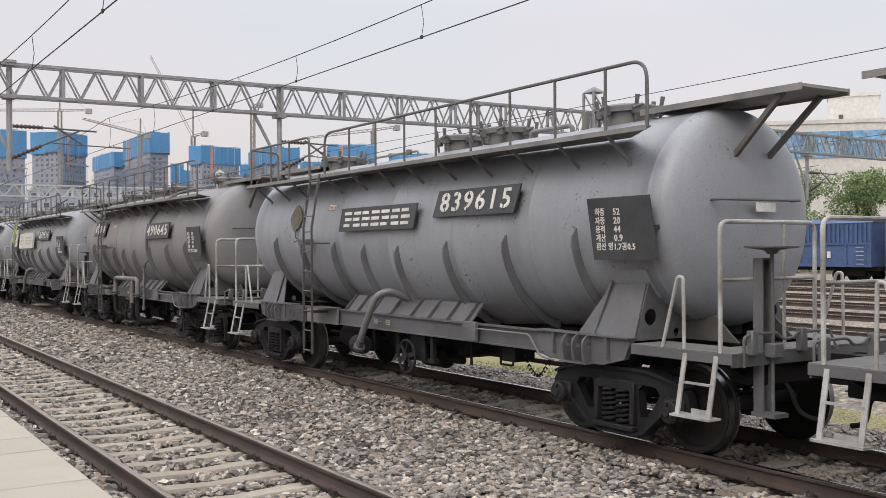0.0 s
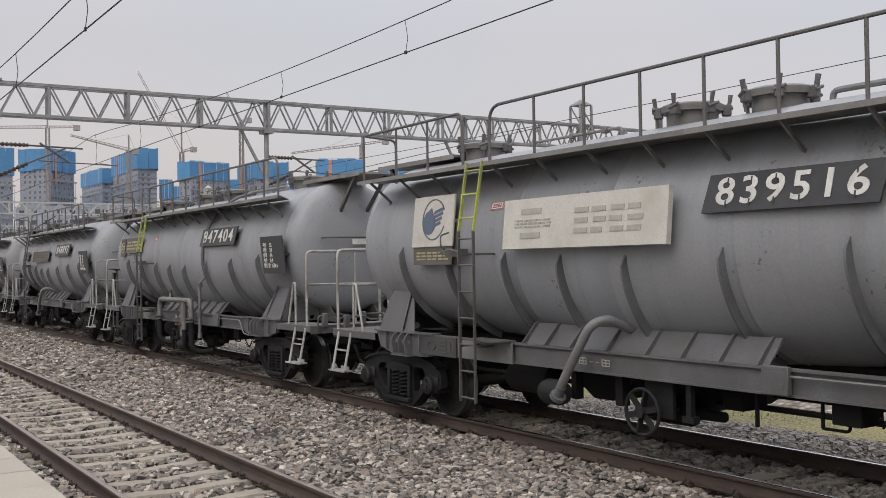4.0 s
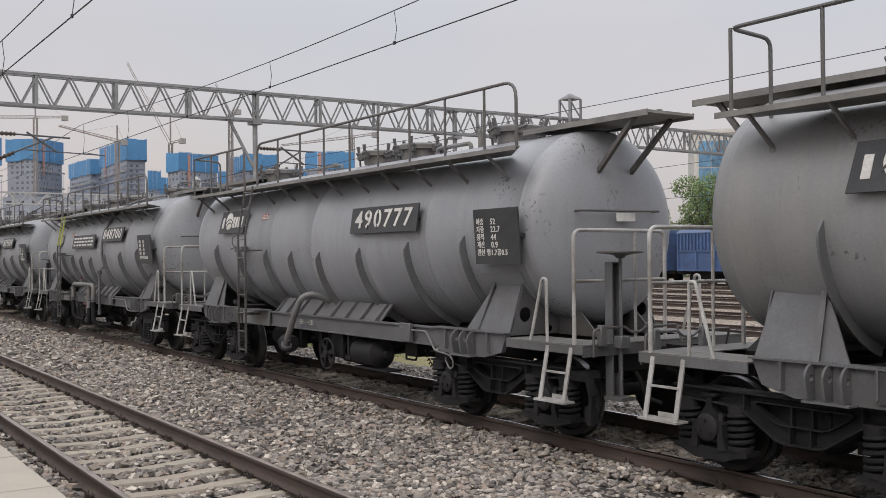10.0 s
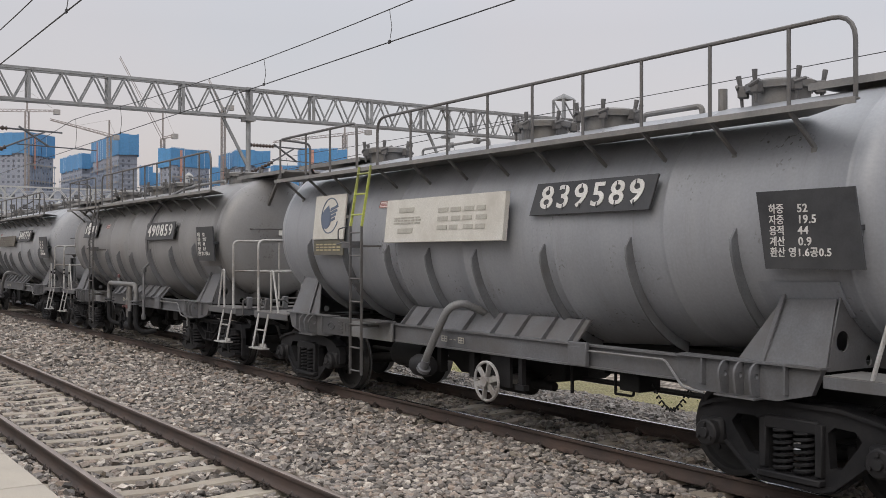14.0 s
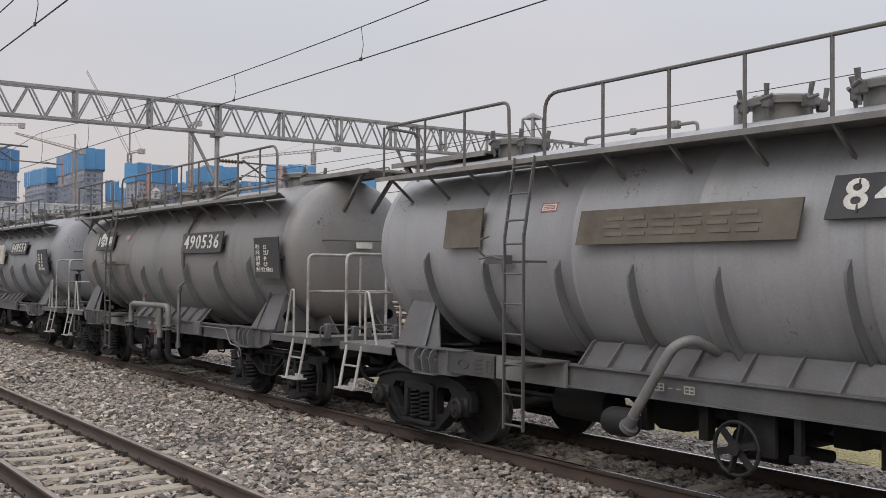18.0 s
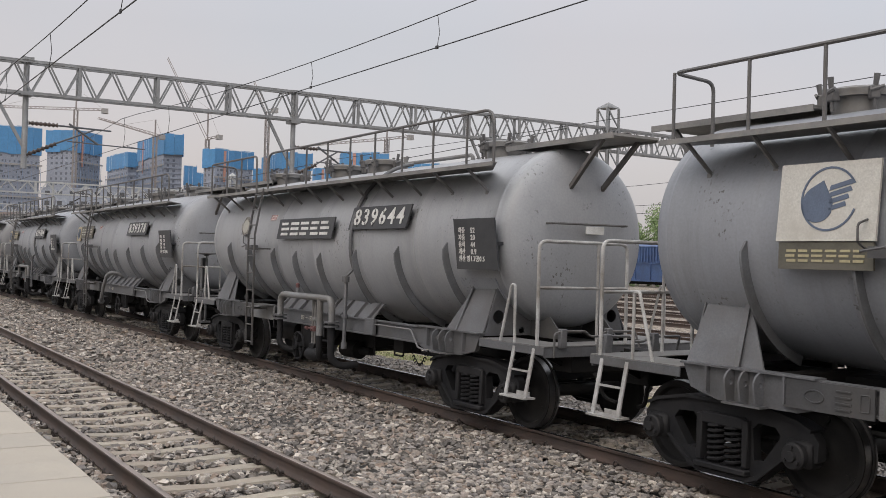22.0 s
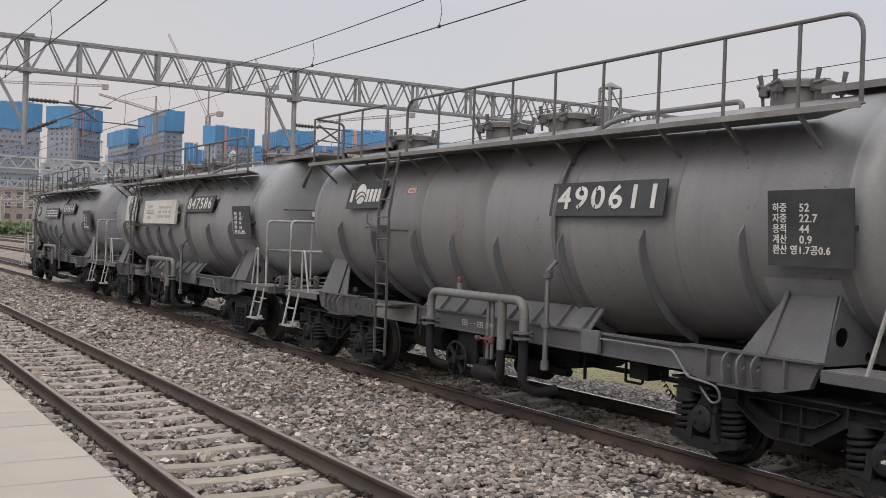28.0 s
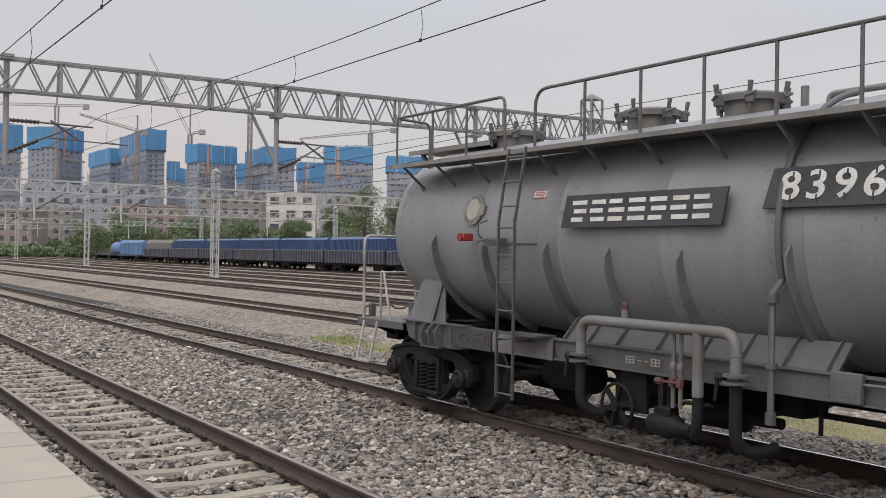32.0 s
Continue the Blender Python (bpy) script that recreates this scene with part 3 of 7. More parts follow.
def gravel(name, areas, mat, label, seed):
    """Broken stones strewn over strips of the ground, as one sheet of many small blocks."""
    rng = np.random.default_rng(seed)
    bm = bmesh.new()
    bmesh.ops.create_icosphere(bm, subdivisions=1, radius=1.0)
    bm.verts.index_update()
    ico = (np.array([q.co[:] for q in bm.verts]), np.array([[q.index for q in f.verts] for f in bm.faces]))
    bm.free()
    cube = (np.array([(x, y, z) for x in (-1, 1) for y in (-1, 1) for z in (-1, 1)]) * 0.66,
            np.array([(0, 1, 3), (0, 3, 2), (4, 6, 7), (4, 7, 5), (0, 4, 5), (0, 5, 1), (2, 3, 7), (2, 7, 6), (0, 2, 6), (0, 6, 4), (1, 5, 7), (1, 7, 3)]))

    def moulds(base):
        out = []
        for k in range(40):
            q = base * rng.uniform(0.52, 1.28, (len(base), 3))
            q = q @ np.linalg.qr(rng.normal(size=(3, 3)))[0].T
            out.append(q * np.array([(1.22, 0.88, 0.70)]) * rng.uniform(0.82, 1.2, (1, 3)))
        return np.array(out)
    kinds = [(moulds(ico[0]), ico[1]), (moulds(cube[0]), cube[1])]
    V, F, o = [], [], 0
    for x0, x1, y0, y1, per, size, zf in areas:
        shapes, tri = kinds[0] if x0 >= -9.5 and x1 <= 0 else kinds[1]
        nv = shapes.shape[1]
        n = int(per * (x1 - x0) * (y1 - y0))
        x, y = rng.uniform(x0, x1, n), rng.uniform(y0, y1, n)
        z = np.array([zf(a, b) for a, b in zip(x, y)])
        keep = z > -5
        x, y, z = x[keep], y[keep], z[keep]
        n = len(x)
        r = size * rng.uniform(0.55, 1.35, n)
        a = rng.uniform(0, 2 * np.pi, n)
        s = shapes[rng.integers(0, 40, n)] * r[:, None, None]
        c, sn = np.cos(a)[:, None], np.sin(a)[:, None]
        P = np.stack([s[:, :, 0] * c - s[:, :, 1] * sn + x[:, None], s[:, :, 0] * sn + s[:, :, 1] * c + y[:, None], s[:, :, 2] + z[:, None] + r[:, None] * rng.uniform(-0.55, 0.6, n)[:, None]], 2)
        V.append(P.reshape(-1, 3))
        F.append((tri[None] + (np.arange(n) * nv)[:, None, None] + o).reshape(-1, 3))
        o += n * nv
    V, F = np.concatenate(V), np.concatenate(F)
    me = bpy.data.meshes.new(name)
    me.vertices.add(len(V)); me.vertices.foreach_set("co", V.ravel())
    me.loops.add(F.size); me.loops.foreach_set("vertex_index", F.ravel().astype(np.int32))
    me.polygons.add(len(F)); me.polygons.foreach_set("loop_start", np.arange(0, F.size, 3, dtype=np.int32))
    me.update(); me.validate()
    me.shade_flat()
    me.materials.append(mat)
    return tagged(new(name, me), label, "ballast", kind="stuff")


def bed_z(x, y):
    for (a, za), (b, zb) in zip(prof, prof[1:]):
        if a <= y <= b:
            z = za + (zb - za) * (y - a) / (b - a)
            break
    else:
        z = -0.42
    z += 0.035 * noise.noise(Vector((x * 0.7, y * 0.9, 0)))
    for yc in (Y1, Y2):
        if abs(y - yc) < 1.24:
            if min(abs(y - yc - GAUGE), abs(y - yc + GAUGE)) < 0.085:
                return -9
            if abs(y - yc) > 0.86 and noise.noise(Vector((x * 1.1, y * 2.3, 9.0))) > -0.22:
                return -0.165
            k = (x / -0.6) - round(x / -0.6)
            if abs(k) < 0.262:
                if yc == Y2 and noise.noise(Vector((x * 1.3, y * 1.7, 4.0))) > -0.12:
                    return z + 0.03
                return -9
            z = -0.205 if yc == Y1 else -0.225
    return z


# added unseen walls: close the platform behind the camera, block low sky light
st = thing("station_building", "unseen grey wall added behind the platform to block low sky light", "building", pose(0, 0, 0), kind="structure")
part("wall", Mesh().box((-4, -7.6, -0.45), (40, -7.2, 4.2)), M_SKY_WALL, st)
part("eave", Mesh().box((-4.2, -7.8, 4.2), (40, -6.6, 4.35)), M_SKY_WALL, st)
part("side_wall", Mesh().box((-150, -7.6, -0.45), (-4, -7.25, 3.0)), M_SKY_WALL, st)
# platform: slabs with a slightly rounded edge, on a recessed wall
plat = thing("platform", "low pale concrete platform edge with square slabs", "platform", pose(0, 0, 0), kind="structure")
wall = Mesh().box((-140, 1.30, -0.45), (12, 1.50, 0.40))
part("platform_wall", wall, M_PLATFORM, plat)
part("platform_deck", Mesh().box((-140, -6.0, 0.30), (12, 0.55, 0.487)), M_PLATFORM, plat)
slab = Mesh().box((-0.296, -0.505, -0.10), (0.296, 0.505, 0.0), 0.008).data("slab", M_PLATFORM)
for i in range(136):
    s = part("slab", slab, None, plat)
    s.location = (11.6 - 0.6 * i, 1.06, 0.50 + 0.002 * math.sin(i * 2.1))

# ---------------------------------------------------------------- cement tank wagons
R, R_END, TANK_TOP = 1.26, 1.125, 3.43     # tank radius in the middle and at the ends; its top line is level
HEAD0, HEAD1, REAR = 4.90, 5.28, 0.18     # where the dished ends begin and stop; the rear end is a little longer
BOGIE_X, WHEELBASE, PLATE_BASE, WHEEL_R = 4.34, 1.64, 1.86, 0.43
WALK_Z, WALK_V = 3.14, -1.35
LENGTH = 12.78
LADDER_U, LADDER_W = -2.09, 0.148


def tank_r(u):
    """The tank tapers from the middle to both ends."""
    return R + (R_END - R) * min(1.0, abs(u) / HEAD0)


def tank_zc(u):
    return TANK_TOP - tank_r(u)


def tank_mesh():
    seams = (0.0, 1.55, 3.05, 4.86)
    rings = []
    for x in sorted({*[s + d for s in seams for d in (-0.016, -0.008, 0.008, 0.016)], *[0.5 * k for k in range(10)], HEAD0}):
        if 0 <= x <= HEAD0:
            rings.append((x, tank_r(x) + (0.006 if any(abs(x - q) < 0.009 for q in seams) else 0.0), tank_zc(x)))
    n = 20
    for i in range(1, n + 1):
        q = math.sin(math.pi / 2 * i / n) ** 0.8
        rings.append((HEAD0 + (HEAD1 - HEAD0) * q, R_END * max(0.0, 1 - q ** 2.3) ** (1 / 2.3), tank_zc(HEAD0)))
    rings = [(-x - REAR * min(1.0, max(0.0, x - 3.9)), r, z) for x, r, z in reversed(rings) if x > 1e-6] + rings
    k = 72
    vs = [(x, r * math.cos(2 * math.pi * a / k), z + r * math.sin(2 * math.pi * a / k)) for x, r, z in rings for a in range(k)]
    fs = [(i * k + a, i * k + (a + 1) % k, (i + 1) * k + (a + 1) % k, (i + 1) * k + a) for i in range(len(rings) - 1) for a in range(k)]
    return Mesh().add(vs, fs)


def rib(u, side):
    """A curved stiffener standing off the tank, cut to a slanting point at its top."""
    r0, zc = tank_r(u), tank_zc(u)
    a0, a1, n = math.degrees(math.asin(max(-0.3, min(0.3, (2.13 + 0.045 * (abs(u) - 2.0) - zc) / r0)))), -72, 16
    vs, fs = [], []
    for i in range(n + 1):
        a = radians(a0 + (a1 - a0) * i / n)
        d = 0.095 * min(1.0, 0.10 + i / 1.3)
        for r in (r0 - 0.012, r0 + d):
            for du in (-0.012, 0.012):
                vs.append((u + du, side * r * math.cos(a), zc + r * math.sin(a)))
    for i in range(n):
        o = i * 4
        fs += [(o, o + 1, o + 5, o + 4), (o + 1, o + 3, o + 7, o + 5), (o + 3, o + 2, o + 6, o + 7), (o + 2, o, o + 4, o + 6)]
    fs += [(0, 2, 3, 1), (n * 4, n * 4 + 1, n * 4 + 3, n * 4 + 2)]
    return Mesh().add(vs, fs)


RIBS = (-4.06, -2.92, -1.73, -0.73, 0.25, 1.42, 2.64, 3.85)


def hatch():
    m = Mesh()
    m.lathe([(0.27, -0.12), (0.27, 0.10), (0.33, 0.10), (0.33, 0.125), (0.335, 0.14), (0.335, 0.165), (0.30, 0.185), (0.12, 0.20), (0.0, 0.202)], "z", 24)
    return m


def hatch_toggle():
    """An eye bolt with its block, standing at the rim."""
    return Mesh().tube([(0.36, 0, -0.04), (0.375, 0, 0.15), (0.395, 0.01, 0.27)], [0.016, 0.022, 0.028], 6).box((0.30, -0.045, 0.05), (0.40, 0.045, 0.17), 0.012).tube([(0.40, -0.05, 0.12), (0.40, 0.07, 0.16)], 0.018, 6)


def wheelset_mesh():
    m = Mesh()
    for s in (-1, 1):
        pr = [(0.07, 0.655), (0.20, 0.665), (0.36, 0.672), (0.378, 0.660), (0.445, 0.662), (0.458, 0.672), (0.452, 0.690), (0.432, 0.700), (0.430, 0.755), (0.424, 0.792), (0.392, 0.796), (0.372, 0.790), (0.350, 0.752), (0.22, 0.730), (0.13, 0.770), (0.10, 0.79), (0.0, 0.79)]
        m.lathe([(r, s * v) for r, v in pr], "y", 36)
        for k in range(3):
            a = radians(120 * k)
            m.lathe([(0.03, s * 0.72), (0.03, s * 0.752), (0.0, s * 0.753)], "y", 8, (0.29 * math.cos(a), 0, 0.29 * math.sin(a)))
    m.tube([(0, -1.06, 0), (0, 1.06, 0)], 0.075, 12)
    return m


def tread_mesh():
    m = Mesh()
    for s in (-1, 1):
        m.lathe([(0.4325, s * 0.705), (0.4325, s * 0.752), (0.4285, s * 0.785)], "y", 36, caps=False)
        m.lathe([(0.459, s * 0.668), (0.46, s * 0.676), (0.455, s * 0.688)], "y", 36, caps=False)
    return m


def side_frame_cast():
    """One-piece cast truss frame: arched over the boxes, open windows, spring nest in the middle (x along the track, z up; rail at 0)."""
    w = WHEELBASE / 2
    half = [(0.0, 0.775), (0.46, 0.765), (w - 0.02, 0.70), (w + 0.11, 0.645), (w + 0.175, 0.56), (w + 0.17, 0.40), (w + 0.125, 0.38), (w + 0.12, 0.50), (w - 0.13, 0.50), (w - 0.15, 0.385), (0.43, 0.15), (0.34, 0.095), (0.0, 0.09)]
    outer = half + [(-p, q) for p, q in half[1:-1]][::-1]
    mid = [(-0.22, 0.21), (0.22, 0.21), (0.24, 0.63), (-0.24, 0.63)]
    lw = [(-0.34, 0.30), (-0.32, 0.58), (-0.38, 0.63), (-0.56, 0.62), (-0.62, 0.55), (-0.58, 0.49), (-0.44, 0.31)]
    rw = [(-p, q) for p, q in lw]
    m = Mesh().ringed(outer, [mid, lw, rw], "y", -0.05, 0.05)
    # flanges along the top and along the lower chord
    m.prism([(-w - 0.12, 0.635), (-w + 0.02, 0.69), (-0.45, 0.755), (0.45, 0.755), (w - 0.02, 0.69), (w + 0.12, 0.635), (w + 0.13, 0.66), (w - 0.01, 0.72), (0.45, 0.788), (-0.45, 0.788), (-w + 0.01, 0.72), (-w - 0.13, 0.66)], "y", -0.09, 0.09)
    m.prism([(-0.40, 0.14), (-0.28, 0.10), (0.28, 0.10), (0.40, 0.14), (w - 0.14, 0.37), (w - 0.17, 0.39), (0.38, 0.17), (0.26, 0.135), (-0.26, 0.135), (-0.38, 0.17), (-w + 0.17, 0.39), (-w + 0.14, 0.37)], "y", -0.085, 0.085)
    m.box((-0.30, -0.13, 0.15), (0.30, 0.13, 0.205), 0.01)
    m.box((-0.25, -0.10, 0.55), (0.25, 0.12, 0.66), 0.015)
    for s in (-1, 1):
        m.box((s * 0.265 - 0.035, -0.10, 0.22), (s * 0.265 + 0.035, 0.06, 0.64), 0.01)
    return m


def side_frame_plate():
    """Fabricated frame: shallow beam over the boxes that drops like a gull's wing in the middle, with one wide slot and ribs."""
    w = PLATE_BASE / 2
    low = [(-w - 0.40, 0.665), (-0.66, 0.635), (-0.55, 0.60), (-0.24, 0.405), (-0.16, 0.385)]
    low = low + [(-p, q) for p, q in low[::-1]]
    outer = low + [(w + 0.42, 0.70), (w + 0.40, 0.765), (0.62, 0.775), (-0.62, 0.775), (-w - 0.40, 0.765), (-w - 0.42, 0.70)]
    slot = [(-0.44, 0.700), (-0.455, 0.682), (-0.43, 0.655), (-0.25, 0.56), (-0.19, 0.545)]
    slot = slot + [(-p, q) for p, q in slot[::-1]]
    m = Mesh().ringed(outer, [slot], "y", -0.012, 0.016)
    # top and lower flanges, and the lip round the slot
    m.prism([(-w - 0.42, 0.762), (w + 0.42, 0.762), (w + 0.42, 0.782), (-w - 0.42, 0.782)], "y", -0.095, 0.095)
    m.prism(low + [(p, q + 0.018) for p, q in low[::-1]], "y", -0.095, 0.095)
    lip = [(p * 1.035, 0.622 + (q - 0.622) * 1.16) for p, q in slot]
    m.ringed(lip, [slot], "y", -0.065, -0.010)
    for p in (-0.10, 0.10):
        m.box((p - 0.009, -0.055, 0.54), (p + 0.009, 0.0, 0.705))
        m.box((p - 0.008, -0.085, 0.395), (p + 0.008, 0.0, 0.535))
        m.box((p * 5.6 - 0.008, -0.085, 0.615), (p * 5.6 + 0.008, 0.0, 0.765))
    # back plate of the box girder
    m.prism([(-0.60, 0.64), (-0.22, 0.42), (0.22, 0.42), (0.60, 0.64), (0.60, 0.76), (-0.60, 0.76)], "y", 0.07, 0.085)
    for e in (-1, 1):
        for d in (-0.28, 0.28):
            m.lathe([(0.0, 0.575), (0.112, 0.575), (0.112, 0.66), (0.0, 0.66)], "z", 14, (e * w + d, -0.01, 0))
    return m


def axle_box_plain():
    m = Mesh().box((-0.13, -0.10, -0.10), (0.13, 0.10, 0.13), 0.03)
    m.lathe([(0.115, -0.10), (0.115, -0.15), (0.10, -0.165), (0.0, -0.17)], "y", 16)
    m.lathe([(0.05, -0.165), (0.045, -0.195), (0.0, -0.197)], "y", 10)
    for k in range(3):
        a = radians(90 + 120 * k)
        m.lathe([(0.018, -0.16), (0.018, -0.19), (0.0, -0.191)], "y", 6, (0.075 * math.cos(a), 0, 0.075 * math.sin(a)))
    return m


def axle_box_winged():
    """Axle box with two legs, a sagging wing that carries the springs and a T-shaped stop on top."""
    m = Mesh().box((-0.125, -0.09, -0.15), (0.125, 0.09, 0.13), 0.03)
    wing = [(-0.41, -0.175), (-0.41, -0.215), (-0.30, -0.235), (-0.16, -0.285), (0.16, -0.285), (0.30, -0.235), (0.41, -0.215), (0.41, -0.175)]
    m.prism(wing, "y", -0.105, 0.09)
    for e in (-1, 1):
        leg = [(e * 0.125, 0.06), (e * 0.165, 0.04), (e * 0.175, -0.10), (e * 0.21, -0.18), (e * 0.12, -0.20), (e * 0.11, -0.10)]
        m.prism(leg if e > 0 else leg[::-1], "y", -0.125, 0.05)
        m.lathe([(0.0, -0.175), (0.115, -0.175), (0.115, -0.135), (0.0, -0.135)], "z", 14, (e * 0.28, -0.01, 0))
    m.prism([(-0.10, 0.10), (0.10, 0.10), (0.035, 0.19), (0.03, 0.27), (-0.03, 0.27), (-0.035, 0.19)], "y", -0.10, 0.0)
    m.box((-0.075, -0.115, 0.265), (0.075, 0.02, 0.30), 0.01)
    m.lathe([(0.125, -0.09), (0.125, -0.135), (0.108, -0.15), (0.06, -0.153), (0.0, -0.155)], "y", 18)
    for k in range(3):
        a = radians(90 + 120 * k)
        m.lathe([(0.018, -0.145), (0.018, -0.172), (0.0, -0.173)], "y", 6, (0.065 * math.cos(a), 0, 0.065 * math.sin(a)))
    return m


SIDE_V = 1.0
SHARED = {}


def shared(key, make, mat):
    if key not in SHARED:
        SHARED[key] = make().data(key, mat)
    return SHARED[key]


def spring_nest():
    m = Mesh().coil((0, 0, 0), 0.078, 0.0165, 0.205, 0.56, 7.0, 14, 6)
    return m.tube([(0, 0, 0.2), (0, 0, 0.56)], 0.035, 6)


def box_springs():
    m = Mesh().coil((0, -0.01, 0), 0.096, 0.023, 0.285, 0.575, 5.0, 16, 7)
    return m.tube([(0, -0.01, 0.28), (0, -0.01, 0.59)], 0.062, 8)


def bogie(wagon, u, cast):
    """Bolster with side frames, springs, axle boxes and two turning wheelsets."""
    half = (WHEELBASE if cast else PLATE_BASE) / 2
    b = Mesh().box((-0.20, -0.95, 0.46), (0.20, 0.95, 0.70), 0.02)
    b.lathe([(0.22, 0.68), (0.22, 0.80), (0.0, 0.80)], "z", 16)
    b.tube([(-0.55, -0.62, 0.40), (0.55, -0.62, 0.40)], 0.03, 6).tube([(-0.55, 0.62, 0.40), (0.55, 0.62, 0.40)], 0.03, 6)
    for e in (-1, 1):
        b.bar((e * 0.37, -0.80, 0.40), (e * 0.37, 0.80, 0.40), 0.08, 0.10)
        for s in (-1, 1):
            b.prism(arc(e * half, 0.43, 0.45, 180 if e > 0 else -28, 208 if e > 0 else 0, 5) + arc(e * half, 0.43, 0.50, 208 if e > 0 else 0, 180 if e > 0 else -28, 5), "y", s * 0.745 - 0.045, s * 0.745 + 0.045)
    key = "bolster_cast" if cast else "bolster_plate"
    bo = part("bogie", shared(key, lambda: b, M_BOGIE), None, wagon, "cast-steel bogie with coil springs" if cast else "fabricated bogie with springs beside the axle boxes")
    bo.location = (u, 0, 0)
    for s in (-1, 1):
        f = part("side_frame", shared("side_cast" if cast else "side_plate", side_frame_cast if cast else side_frame_plate, M_BOGIE), None, bo)
        f.location, f.rotation_euler = (0, s * SIDE_V, 0), (0, 0, 0 if s < 0 else math.pi)
        if cast:
            for du in (-0.10, 0.10):
                sp = part("spring", shared("spring_nest", spring_nest, M_BOGIE), None, bo)
                sp.location = (du, s * (SIDE_V + 0.03), 0)
        for e in (-1, 1):
            ab = part("axle_box", shared("box_plain" if cast else "box_winged", axle_box_plain if cast else axle_box_winged, M_BOGIE), None, bo)
            ab.location, ab.rotation_euler = (e * half, s * SIDE_V, WHEEL_R), (0, 0, 0 if s < 0 else math.pi)
            if not cast:
                for du in (-0.28, 0.28):
                    sp = part("spring", shared("box_springs", box_springs, M_BOGIE), None, bo)
                    sp.location = (e * half + du, s * SIDE_V, 0)
    if not cast and u > 0:
        for s in (-1, 1):
            eb = Mesh().prism([(half + 0.40, 0.665), (half + 0.62, 0.66), (half + 0.66, 0.70), (half + 0.62, 0.775), (half + 0.40, 0.765)], "y", -0.09, 0.09)
            eb.bar((half + 0.62, -0.05, 0.74), (half + 0.69, -0.06, 0.52), 0.05, 0.07).bar((half + 0.69, -0.06, 0.54), (half + 0.65, -0.05, 0.22), 0.05, 0.06).box((half + 0.50, -0.02, 0.22), (half + 0.67, 0.06, 0.40), 0.02)
            f = part("end_bracket", shared("end_bracket", lambda: eb, M_BOGIE), None, bo)
            f.location = (0, s * SIDE_V, 0)
    for e in (-1, 1):
        ws = part("wheelset", shared("wheelset", wheelset_mesh, M_WHEEL), None, bo)
        ws.location = (e * half, 0, WHEEL_R)
        WHEELSETS.append(ws)
    return bo


WHEELSETS = []


def two_tone(a, mat_a, b, mat_b, name):
    """Two shapes in one mesh with a material each."""
    me = a.data(name, mat_a)
    n = len(me.polygons)
    bm = bmesh.new()
    bm.from_mesh(me)
    tmp = b.data(name, mat_b)
    bm.from_mesh(tmp)
    bm.faces.ensure_lookup_table()
    for i in range(n, len(bm.faces)):
        bm.faces[i].material_index = 1
    bm.to_mesh(me)
    bm.free()
    me.materials.append(mat_b)
    bpy.data.meshes.remove(tmp)
    return me


SHARED["wheelset"] = two_tone(wheelset_mesh(), M_WHEEL, tread_mesh(), M_TREAD, "wheelset")


